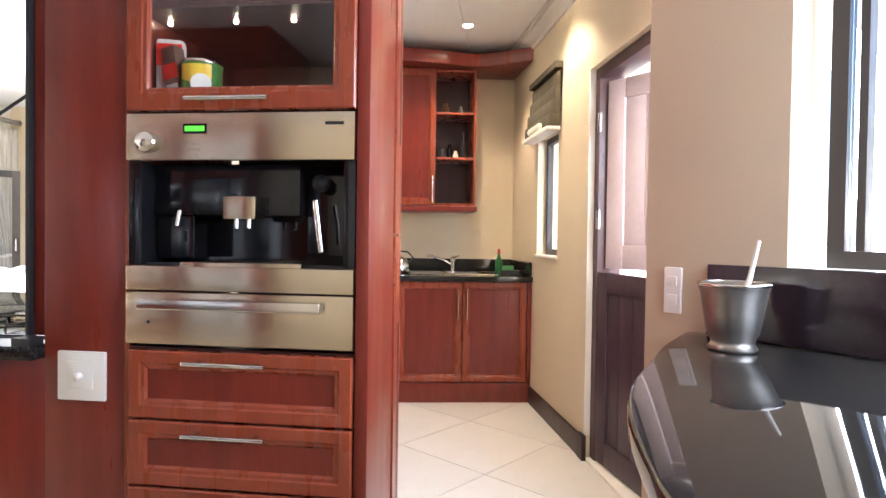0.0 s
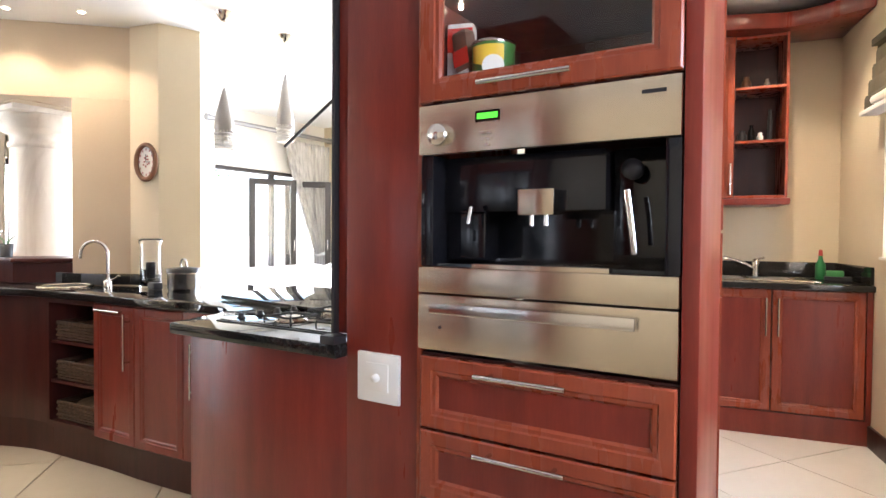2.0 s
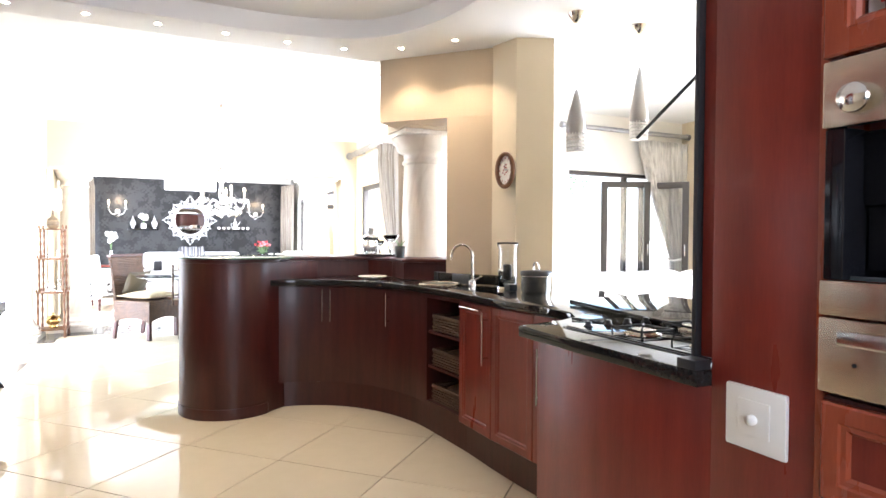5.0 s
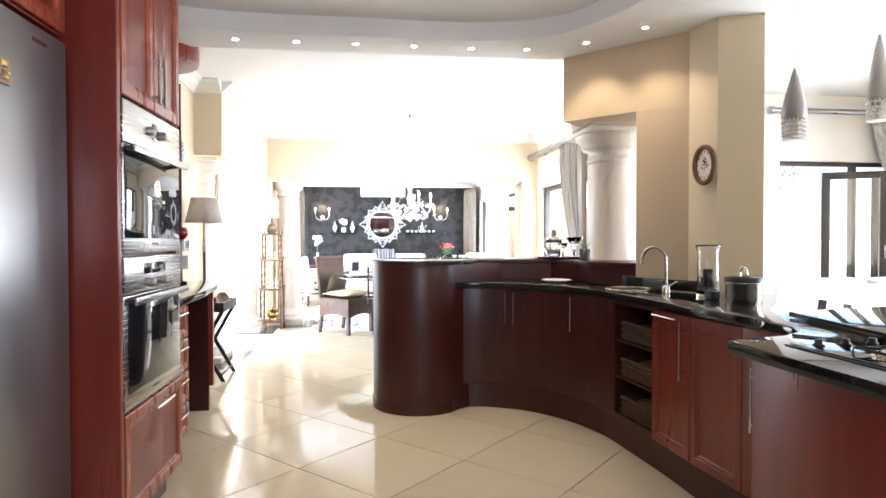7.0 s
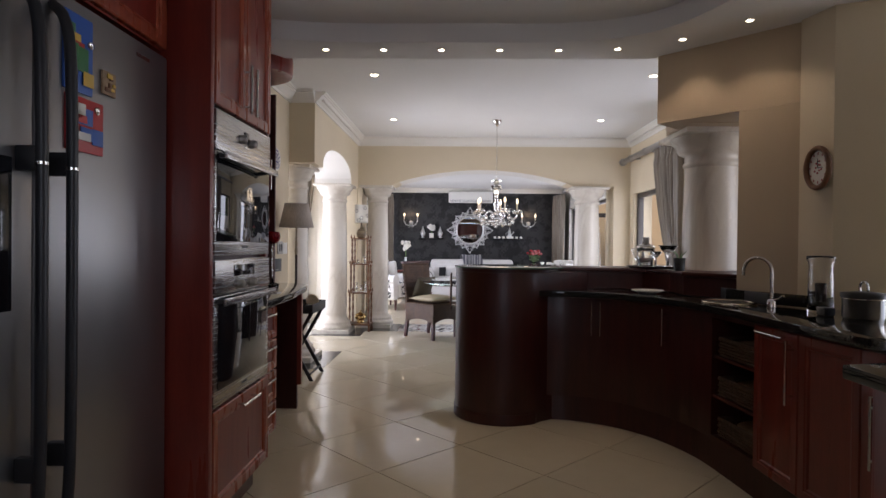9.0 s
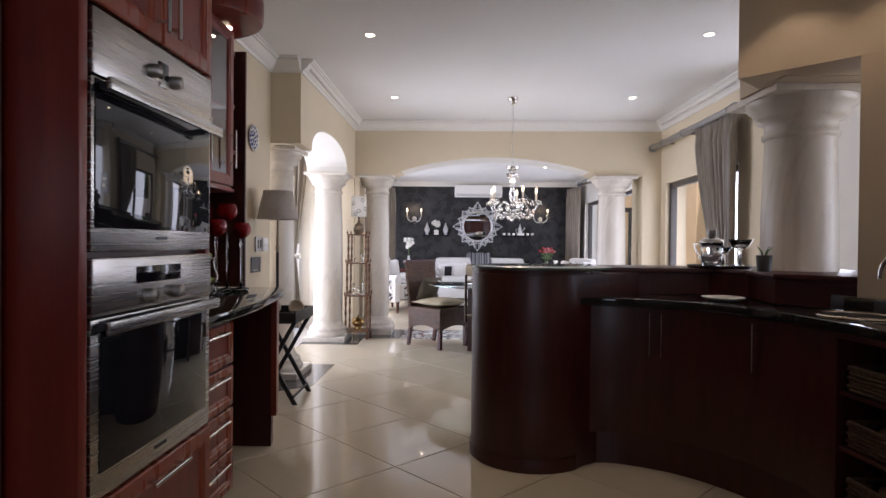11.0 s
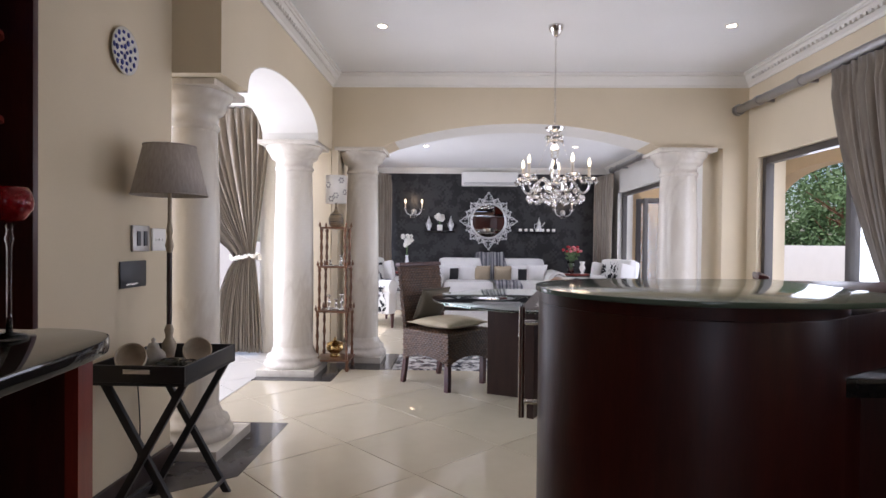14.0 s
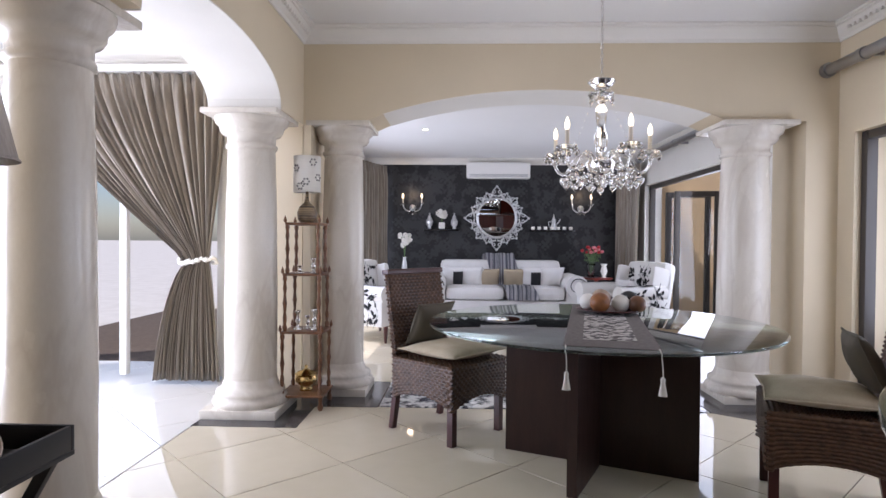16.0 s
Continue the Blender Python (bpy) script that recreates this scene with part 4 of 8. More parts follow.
part("bag", add(bmesh.new(), box(-0.024, -0.02, 0, 0.024, 0.02, 0.14, 0.010), pose(0, 0, 0, 0, -10, 0)), material("bag_brown", (0.12, 0.07, 0.05), 0.4), t)
part("red_print", add(bmesh.new(), box(-0.0245, -0.0215, 0.05, 0.0245, -0.0203, 0.09), pose(0, 0, 0, 0, -10, 0)), bpy.data.materials["red_print"], t)
part("pale_print", add(bmesh.new(), box(-0.018, -0.0215, 0.01, 0.02, -0.0203, 0.035), pose(0, 0, 0, 0, -10, 0)), WHITE, t)

# ---- hob peninsula ----
t = thing("hob_cabinet", "mahogany hob unit with a plain panel and end door", "cabinet", at=(-1.0, 2.6, 0))
part("back_panel", box(-1.33, FY, 0, -0.66, FY + 0.02, 0.83, 0.002), MAHOGANY, t, at_world=True)
part("body", box(-1.325, FY + 0.02, 0.16, -0.66, FY + 0.62, 0.83), MAHOGANY_DARK, t, at_world=True)
part("plinth", box(-1.29, FY + 0.02, 0, -0.66, FY + 0.60, 0.16), MAHOGANY_DARK, t, at_world=True)
front(t, (-1.327, FY + 0.40), (-1.327, FY + 0.004), 0.17, 0.82, "door", style="slab", handle=("v", 0.375, 0.69, 0.19))

# the curved run of cabinets under the worktop
FACE = smooth_line([(-4.02, 1.31), (-3.86, 1.45), (-3.76, 1.60), (-3.76, 1.80), (-3.75, 2.02), (-3.63, 2.27), (-3.42, 2.46), (-3.16, 2.575), (-2.95, 2.615), (-2.54, 2.655), (-2.22, 2.67), (-1.90, 2.70), (-1.72, 2.74)], 5)
FACE = [Vector((p[0], p[1])) for p in FACE]


def along(x_or_y, value):
    """The index on FACE nearest to a given x or y."""
    return min(range(len(FACE)), key=lambda i: abs(FACE[i][0 if x_or_y == "x" else 1] - value))


i_y19 = along("y", 1.90)
i_bask = min(range(len(FACE)), key=lambda i: abs(FACE[i].x + 2.95) + (9 if FACE[i].y < 2.3 else 0))
i_d1 = min(range(len(FACE)), key=lambda i: abs(FACE[i].x + 2.54) + (9 if FACE[i].y < 2.3 else 0))
i_d2 = min(range(len(FACE)), key=lambda i: abs(FACE[i].x + 2.22) + (9 if FACE[i].y < 2.3 else 0))
i_d3 = min(range(len(FACE)), key=lambda i: abs(FACE[i].x + 1.88) + (9 if FACE[i].y < 2.3 else 0))


def curve_box(i0, i1, d0, d1, z0, z1, bevel=0.0):
    return ribbon([tuple(p) for p in FACE[i0 : i1 + 1]], d0, d1, z0, z1, bevel)


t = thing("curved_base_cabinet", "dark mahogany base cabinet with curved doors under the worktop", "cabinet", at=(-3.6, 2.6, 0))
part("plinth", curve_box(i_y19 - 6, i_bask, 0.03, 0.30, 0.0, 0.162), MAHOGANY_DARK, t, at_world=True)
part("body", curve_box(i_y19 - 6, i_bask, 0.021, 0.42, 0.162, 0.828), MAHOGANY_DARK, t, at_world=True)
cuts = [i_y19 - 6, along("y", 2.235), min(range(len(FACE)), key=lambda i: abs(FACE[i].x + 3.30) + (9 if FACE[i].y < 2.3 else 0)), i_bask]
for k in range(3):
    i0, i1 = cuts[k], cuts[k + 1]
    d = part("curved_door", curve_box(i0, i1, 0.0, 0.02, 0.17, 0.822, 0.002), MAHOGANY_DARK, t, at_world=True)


def place_handle(parent, x, y, z0, z1):
    i = min(range(len(FACE)), key=lambda i: (FACE[i] - Vector((x, y))).length)
    tdir = (FACE[min(i + 1, len(FACE) - 1)] - FACE[i - 1]).normalized()
    out = Vector((tdir.y, -tdir.x, 0))
    p = FACE[i]
    part("handle", bar_handle((p.x, p.y, z0), (p.x, p.y, z1), out), CHROME, parent, "slim upright steel bar handle", at_world=True)


place_handle(t, -3.72, 2.17, 0.585, 0.80)
place_handle(t, -3.68, 2.225, 0.585, 0.80)
place_handle(t, -3.33, 2.515, 0.585, 0.80)

t = thing("basket_cabinet", "dark mahogany open unit holding three woven baskets", "cabinet", at=(-2.75, 2.9, 0))
m, w = facing(tuple(FACE[i_bask]), tuple(FACE[i_d1]))
BM = m.copy()
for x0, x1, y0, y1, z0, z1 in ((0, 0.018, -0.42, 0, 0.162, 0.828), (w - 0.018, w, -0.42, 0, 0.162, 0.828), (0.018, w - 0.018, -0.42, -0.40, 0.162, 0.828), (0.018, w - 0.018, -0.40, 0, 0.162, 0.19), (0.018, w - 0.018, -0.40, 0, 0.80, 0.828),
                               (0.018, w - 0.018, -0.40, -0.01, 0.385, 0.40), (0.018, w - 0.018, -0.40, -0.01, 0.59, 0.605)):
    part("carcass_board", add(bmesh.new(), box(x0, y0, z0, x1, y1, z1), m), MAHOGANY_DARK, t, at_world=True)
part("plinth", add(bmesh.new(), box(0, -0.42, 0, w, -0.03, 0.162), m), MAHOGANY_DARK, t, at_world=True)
WICKER = material("wicker", (0.10, 0.055, 0.03), 0.6, second=(0.045, 0.025, 0.014), scale=40, bump=0.4, fine=90)
WICKER_PALE = material("wicker_pale", (0.40, 0.28, 0.17), 0.6, second=(0.28, 0.18, 0.10), scale=40, bump=0.4, fine=90)


def woven(w, d, h, rows, cols, r=0.006):
    """An open basket of rods woven over and under upright stakes."""
    bm = bmesh.new()
    def ring(z, off, e):
        pts = []
        per = [(0, 0), (w, 0), (w, d), (0, d)]
        for k in range(4):
            a, b = Vector(per[k]), Vector(per[(k + 1) % 4])
            n = cols if k % 2 == 0 else max(4, int(cols * d / w))
            for i in range(n):
                p = a.lerp(b, i / n)
                nrm = Vector(((b - a).y, -(b - a).x)).normalized()
                s = e * (1 if (i + off) % 2 else -1)
                pts.append((p.x + nrm.x * s, p.y + nrm.y * s, z))
        return pts
    for k in range(rows):
        tube(ring(h * (k + 0.5) / rows, k % 2, 0.004), h / rows * 0.52, 5, bm, closed=True)
    tube(ring(h, 0, 0.0), 0.009, 6, bm, closed=True)
    box(0, 0, 0, w, d, 0.006, 0, bm)
    return bm


for z, dip in ((0.192, 1), (0.402, 1), (0.607, 1)):
    bk = thing("basket", "woven brown wicker basket on a shelf of the open unit", "basket", "baskets in the open unit", at=(0, 0, 0))
    bk.matrix_basis = m @ pose(0.045, -0.34, z)
    part("weave", woven(w - 0.09, 0.31, 0.09, 6, 22), WICKER, bk)
    part("liner", lathe([(0.02, 0.0), (0.11, 0.02), (0.13, 0.032)], ((w - 0.09) / 2, 0.16, 0.05), 20), WICKER_PALE, bk, "pale woven lining")

t = thing("base_cabinet", "mahogany base cabinet with framed doors beside the basket unit", "cabinet", at=(-2.2, 2.95, 0))
part("body", curve_box(i_d1, i_d3, 0.002, 0.42, 0.162, 0.828), MAHOGANY_DARK, t, at_world=True)
part("plinth", curve_box(i_d1, len(FACE) - 1, 0.03, 0.40, 0, 0.162), MAHOGANY_DARK, t, at_world=True)
d = front(t, tuple(FACE[i_d1]), tuple(FACE[i_d2]), 0.17, 0.822, "door", style="frame", handle=("v", 0.29, 0.66, 0.26), rail=0.05, frame_mat=MAHOGANY)
part("top_handle", add(bmesh.new(), bar_handle((0.06, 0.02, 0.795), (0.26, 0.02, 0.795), (0, 1, 0)), facing(tuple(FACE[i_d1]), tuple(FACE[i_d2]))[0]), CHROME, d, "slim steel bar handle", at_world=True)
front(t, tuple(FACE[i_d2]), tuple(FACE[i_d3]), 0.17, 0.822, "door", style="frame", rail=0.05, frame_mat=MAHOGANY)
front(t, tuple(FACE[i_d3]), (-1.56, 2.76), 0.17, 0.822, "door", style="slab")

# ---- worktop ----
edge = offset_line([tuple(p) for p in FACE], -0.05)
edge = [tuple(p) for p in edge if p[1] > 1.75][:-3]
WT = edge + [(-1.72, 2.66), (-1.60, 2.655), (-1.50, 2.60), (-1.44, 2.50), (-1.41, 2.38), (-1.385, 2.285), (-0.66, 2.285), (-0.66, 3.02), (-1.6, 3.30), (-2.4, 3.42), (-2.66, 3.32), (-2.74, 3.10), (-2.96, 3.08), (-3.22, 2.84), (-3.6, 2.95), (-4.06, 2.9), (-4.0, 2.2), (-3.96, 1.9)]
t = thing("worktop", "polished black granite worktop curving over the mahogany units", "worktop", at=(-2.5, 2.8, 0.83))
part("slab", prism(WT, 0.83, 0.868, 0.007), GRANITE, t, at_world=True)
part("raised_shelf", prism([(-1.80, 2.80), (-0.68, 2.62), (-0.68, 3.25), (-1.9, 3.35)], 0.872, 0.892, 0.004), GRANITE, t, "low raised granite shelf behind the hob", at_world=True)
part("splash_upstand", slab_between((-3.20, 2.82), (-2.75, 3.07), -0.02, 0.869, 0.93), GRANITE, t, at_world=True)

# hob
t = thing("gas_hob", "black glass gas hob with iron pan stands and steel burners", "hob", at=(-1.0, 2.55, 0.868))
part("glass_plate", box(-1.28, 2.40, 0.868, -0.70, 2.80, 0.876, 0.003), BLACKGLASS, t, at_world=True)
part("rim", box(-1.29, 2.392, 0.8675, -0.69, 2.81, 0.8715, 0.001), BLACKMATT, t, "thin black rim", at_world=True)
for x, y, r in ((-1.05, 2.50, 0.042), (-0.82, 2.50, 0.034), (-1.05, 2.70, 0.034), (-0.82, 2.70, 0.046)):
    part("burner", lathe([(r * 1.25, 0), (r * 1.25, 0.004), (r, 0.006), (r, 0.013), (r * 0.8, 0.016), (0, 0.017)], (x, y, 0.876), 24), STEEL, t, at_world=True)
    bm = bmesh.new()
    for k in range(4):
        a = radians(45 + 90 * k)
        tube([(x + 0.085 * math.cos(a), y + 0.085 * math.sin(a), 0.877), (x + 0.085 * math.cos(a), y + 0.085 * math.sin(a), 0.894), (x + 0.03 * math.cos(a), y + 0.03 * math.sin(a), 0.896)], 0.0035, 6, bm)
    tube([(x + 0.082 * math.cos(a), y + 0.082 * math.sin(a), 0.893) for a in (radians(45 + 90 * k) for k in range(4))], 0.0035, 6, bm, closed=True)
    part("pan_stand", bm, IRON, t, at_world=True)
for x, y in ((-1.235, 2.45), (-1.235, 2.53), (-1.235, 2.61), (-1.235, 2.69)):
    part("control_knob", lathe([(0.015, 0), (0.015, 0.003), (0.010, 0.005), (0.010, 0.014), (0.008, 0.016), (0, 0.016)], (x, y, 0.876), 18), BLACKMATT, t, at_world=True)

# screen edge and slanting rod of the glass splash guard
t = thing("splash_guard", "glass splash guard with a black edge strip beside the hob", "splash guard", at=(-0.69, 2.33, 0.87))
part("edge_strip", box(-0.712, FY - 0.006, 0.87, -0.70, FY + 0.02, 2.464, 0.002), BLACKMATT, t, at_world=True)
part("sill_strip", box(-0.712, FY - 0.05, 0.868, -0.66, FY - 0.002, 0.89, 0.002), BLACKMATT, t, at_world=True)
part("slanting_rod", tube([(-0.70, 2.345, 1.545), (-0.93, 2.36, 1.42)], 0.0045, 8), BLACKMATT, t, "thin black slanting rod", at_world=True)

# ---- raised bar and island end ----
t = thing("island_bar", "raised mahogany bar with a rounded end and glass top", "bar counter", at=(-4.05, 2.0, 0))
C0 = (-3.935, 1.60)
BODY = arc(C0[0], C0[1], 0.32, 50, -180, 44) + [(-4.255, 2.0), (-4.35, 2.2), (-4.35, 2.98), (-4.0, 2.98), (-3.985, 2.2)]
# the island's wood is redder; this darker colour includes its shade
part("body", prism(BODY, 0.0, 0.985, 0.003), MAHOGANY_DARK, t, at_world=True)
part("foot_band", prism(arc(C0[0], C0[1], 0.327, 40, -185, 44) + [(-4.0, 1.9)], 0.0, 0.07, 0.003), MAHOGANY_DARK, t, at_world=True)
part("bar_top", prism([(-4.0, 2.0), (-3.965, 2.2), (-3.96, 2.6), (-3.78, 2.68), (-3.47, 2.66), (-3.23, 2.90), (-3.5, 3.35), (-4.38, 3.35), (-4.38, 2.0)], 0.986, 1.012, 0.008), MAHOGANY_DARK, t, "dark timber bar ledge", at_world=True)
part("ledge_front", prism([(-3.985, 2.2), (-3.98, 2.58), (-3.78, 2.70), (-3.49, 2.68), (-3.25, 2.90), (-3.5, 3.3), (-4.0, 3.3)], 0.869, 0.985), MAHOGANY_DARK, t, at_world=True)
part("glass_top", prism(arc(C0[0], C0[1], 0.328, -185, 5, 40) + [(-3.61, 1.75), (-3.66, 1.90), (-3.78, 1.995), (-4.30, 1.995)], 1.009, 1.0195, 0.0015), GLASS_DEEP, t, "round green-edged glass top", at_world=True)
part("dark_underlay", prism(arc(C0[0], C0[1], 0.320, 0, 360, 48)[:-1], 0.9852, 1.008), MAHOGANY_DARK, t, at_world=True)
part("handle", bar_handle((-3.985, 1.290, 0.70), (-3.985, 1.290, 0.965), (-0.1, -0.99, 0), 0.0075, 0.045), CHROME, t, "stout upright steel handle", at_world=True)

# small things on the counter and bar
def solid_glass(bm_prof, c, seg=28):
    return lathe(bm_prof, c, seg)


t = thing("plate", "white oval plate lying on the black worktop", "plate", at=(-3.62, 2.50, 0.868))
part("dish", lathe([(0.05, 0), (0.09, 0.012), (0.10, 0.018), (0.098, 0.021), (0.05, 0.006), (0, 0.005)], seg=32), WHITEPLASTIC, t)
t = thing("drinks_tray", "dark round tray with glass barware on the bar ledge", "tray", at=(-4.06, 2.67, 1.012))
part("tray", lathe([(0.0, 0), (0.15, 0.0), (0.17, 0.012), (0.168, 0.016), (0.15, 0.006), (0, 0.006)], seg=36), DARKWOOD, t)
t = thing("cocktail_jug", "clear glass cocktail jug with steel cap on the dark tray", "jug", at=(-4.07, 2.63, 1.0185), turn=4)
part("jug_body", lathe([(0.046, 0), (0.050, 0.006), (0.058, 0.10), (0.061, 0.135), (0.059, 0.135), (0.056, 0.10), (0.047, 0.010), (0.0, 0.008)], seg=32), GLASS, t)
part("collar", lathe([(0.062, 0.136), (0.063, 0.146), (0.050, 0.156), (0.024, 0.166), (0.021, 0.168)], seg=32), CHROME, t, "dull steel collar")
part("cap", lathe([(0.021, 0.1685), (0.024, 0.173), (0.024, 0.205), (0.020, 0.213), (0, 0.214)], seg=24), PEWTER, t, "short cylindrical steel cap")
part("handle", tube([(0, -0.060, 0.132), (0, -0.098, 0.128), (0, -0.094, 0.105), (0, -0.056, 0.030)], 0.006, 8), GLASS, t, "angular glass handle")
for x, y, q in ((-4.06, 2.785, 1.0), (-4.13, 2.72, 0.72)):
    t = thing("cocktail_glass", "wide cocktail glass on a thick stem on the dark tray" if q == 1 else "small cocktail glass on the dark tray", "glass", "cocktail glasses on the tray", at=(x, y, 1.0185))
    part("foot", lathe([(0.036 * q, 0), (0.036 * q, 0.004), (0.009, 0.010), (0.008, 0.09 * q)], seg=28), GLASS, t)
    part("bowl", lathe([(0.0, 0.0905 * q), (0.012, 0.0925 * q), (0.040 * q, 0.115 * q), (0.066 * q, 0.155 * q), (0.064 * q, 0.155 * q), (0.038 * q, 0.118 * q), (0, 0.098 * q)], seg=32), GLASS, t)
t = thing("plant_pot", "small black pot with a few green leaves by the marble column", "plant", at=(-3.66, 2.715, 1.012))
part("pot", lathe([(0.032, 0), (0.038, 0.08), (0.036, 0.08), (0.03, 0.01), (0, 0.01)], seg=24), BLACKMATT, t)
bm = bmesh.new()
for k in range(4):
    a = k * 1.7
    tube([(0, 0, 0.05), (0.02 * math.cos(a), 0.02 * math.sin(a), 0.10), (0.05 * math.cos(a), 0.05 * math.sin(a), 0.125)], 0.006, 5, bm, taper=(1, 0.2))
part("leaves", bm, LEAF, t)

# sink with its upstand and tap
t = thing("sink", "small prep sink with raised black surround and arched steel tap", "sink", at=(-3.05, 2.80, 0.868))
part("surround", slab_between((-3.32, 2.83), (-2.90, 2.88), 0.02, 0.869, 0.93), BLACKMATT, t, at_world=True)
part("basin_rim", tube([(p[0], p[1], 0.871) for p in arc(-3.02, 2.74, 0.13, 0, 345, 22)], 0.007, 8, closed=True), STEEL, t, at_world=True)
part("basin", lathe([(0.0, 0.0), (0.12, 0.0), (0.125, 0.004)], (-3.02, 2.74, 0.8675), 28), BLACKMATT, t, at_world=True)
TX, TY = -2.82, 2.86
bm = tube([(TX, TY, 0.868), (TX, TY, 1.045)] + [(TX - 0.07 + 0.07 * math.cos(radians(a)), TY - 0.035 * (1 - math.cos(radians(a))), 1.045 + 0.07 * math.sin(radians(a))) for a in range(15, 181, 15)] + [(TX - 0.142, TY - 0.071, 1.02)], 0.009, 10)
lathe([(0.022, 0), (0.022, 0.03), (0.012, 0.04)], (TX, TY, 0.868), 18, bm)
part("tap", bm, CHROME, t, "arched steel mixer tap", at_world=True)
part("tap_lever", tube([(TX, TY, 0.90), (TX + 0.03, TY + 0.02, 0.91), (TX + 0.055, TY + 0.03, 0.93)], 0.007, 8), CHROME, t, at_world=True)

t = thing("tall_jar", "tall clear glass jar half filled with dark coffee by the tap", "jar", at=(-2.62, 2.98, 0.868))
part("jar_glass", lathe([(0.052, 0), (0.055, 0.01), (0.052, 0.12), (0.050, 0.225), (0.060, 0.245), (0.060, 0.262), (0.057, 0.262), (0.056, 0.247), (0.047, 0.225), (0.049, 0.12), (0.051, 0.012), (0, 0.008)], seg=28), GLASS, t)
part("coffee_beans", lathe([(0.0, 0.045), (0.024, 0.045), (0.024, 0.135), (0, 0.138)], seg=20), material("coffee", (0.02, 0.012, 0.008), 0.6, bump=0.5, fine=200), t, "dark coffee inside")
t = thing("wire_caddy", "round polished steel caddy with a looped handle by the glass jar", "caddy", at=(-2.36, 3.0, 0.868))
part("canister", lathe([(0.072, 0.0), (0.078, 0.01), (0.078, 0.085), (0.082, 0.09), (0, 0.09)], seg=32), CHROME, t)
part("lid", lathe([(0.084, 0.09), (0.084, 0.112), (0.03, 0.118), (0, 0.118)], seg=32), BLACKMATT, t, "dark lid")
part("loop_handle", tube([(0.025 * math.cos(radians(a)), 0, 0.13 + 0.03 * math.sin(radians(a))) for a in range(-30, 211, 15)], 0.005, 8), CHROME, t)
t = thing("kitchen_scale", "small black scale beside the glass jar on the worktop", "scale", at=(-2.50, 2.93, 0.868))
part("scale_body", box(-0.03, -0.025, 0, 0.03, 0.025, 0.035, 0.005), BLACKMATT, t)

# wall clock on the pilaster
t = thing("wall_clock", "oval brown framed clock with pale face on the pilaster", "clock", at=(-2.82, 3.088, 1.565), turn=14)
ringm = Matrix.Diagonal((0.8, 1, 1, 1))
bm = tube([(0.068 * math.cos(a), -0.014, 0.098 * math.sin(a)) for a in (2 * math.pi * k / 40 for k in range(40))], 0.014, 10, closed=True)
part("clock_frame", bm, RACKWOOD, t, "worn brown wooden frame")
part("clock_face", add(bmesh.new(), lathe([(1, 0), (1, 0.006)], seg=40, smooth=False), pose(0, -0.004, 0, 90) @ Matrix.Diagonal((0.066, 0.096, 1, 1))), WHITE, t, "pale face")
bm = bmesh.new()
for k in range(12):
    a = 2 * math.pi * k / 12
    x, z = 0.048 * math.sin(a), 0.072 * math.cos(a)
    box(x - 0.002, -0.0135, z - 0.006, x + 0.002, -0.0105, z + 0.006, 0, bm)
for k in range(9):
    a = k * 2.4
    ball((0.02 * math.sin(a) * (0.5 + k / 12), -0.012, 0.03 * math.cos(a) * (0.5 + k / 12)), 0.006, 1, (1, 0.4, 1), bm)
part("clock_marks", bm, material("clock_print", (0.35, 0.06, 0.06), 0.6), t, "small printed marks")
part("clock_arms", box(-0.0015, -0.0155, 0, 0.0015, -0.013, 0.045, 0, box(0, -0.0155, -0.0015, 0.03, -0.013, 0.0015)), BLACKMATT, t)

# pendant lamps
def pendant(x, y, z0, z1, zc, seed):
    t = thing("pendant_lamp", "slim grey cone pendant lamp with a pierced pale rim", "pendant lamp", "pendant lamps over the worktop", at=(x, y, z0))
    h = z1 - z0
    part("shade", lathe([(0.040, 0.095), (0.052, 0.11), (0.050, 0.15), (0.040, 0.20), (0.022, h * 0.82), (0.006, h), (0, h)], seg=28), material("pendant_grey", (0.42, 0.41, 0.40), 0.35, 0.3) if seed == 1 else bpy.data.materials["pendant_grey"], t)
    bm = bmesh.new()
    for k in range(5):
        z = 0.006 + 0.0195 * k
        lathe([(0.046 + 0.0009 * k, z - 0.004), (0.050 + 0.0009 * k, z - 0.003), (0.050 + 0.0009 * k, z + 0.003), (0.046 + 0.0009 * k, z + 0.004)], seg=28, bm=bm)
    for k in range(18):
        a = 2 * math.pi * k / 18
        box(0.047 * math.cos(a) - 0.002, 0.047 * math.sin(a) - 0.002, 0.0, 0.047 * math.cos(a) + 0.002, 0.047 * math.sin(a) + 0.002, 0.1, 0, bm)
    part("pierced_rim", bm, WHITEPLASTIC, t, "pale pierced lower rim")
    part("bulb", ball((0, 0, 0.06), 0.022, 2), material("frosted_bulb", (0.9, 0.9, 0.88), 0.5), t)
    part("cord", tube([(0, 0, h - 0.005), (0, 0, zc - z0 - 0.02)], 0.0018, 6), CHROME, t)
    part("ceiling_rose", lathe([(0.0, zc - z0 - 0.055), (0.018, zc - z0 - 0.05), (0.045, zc - z0 - 0.012), (0.048, zc - z0)], seg=28), CHROME, t)


pendant(-2.3, 3.205, 1.615, 1.945, H_SOFFIT, 1)
pendant(-2.3, 3.64, 1.715, 2.06 + 0.06, H_SOFFIT, 2)

# ---- fridge ----
FZ, GY = 1.82, 0.245
t = thing("fridge", "wide brushed steel double-door fridge with dark upright handles", "fridge", at=(-1.45, -0.1, 0))
part("body", box(-1.93, -0.45, 0.03, -1.0, GY - 0.05, FZ - 0.01, 0.004), BLACKMATT, t, at_world=True)
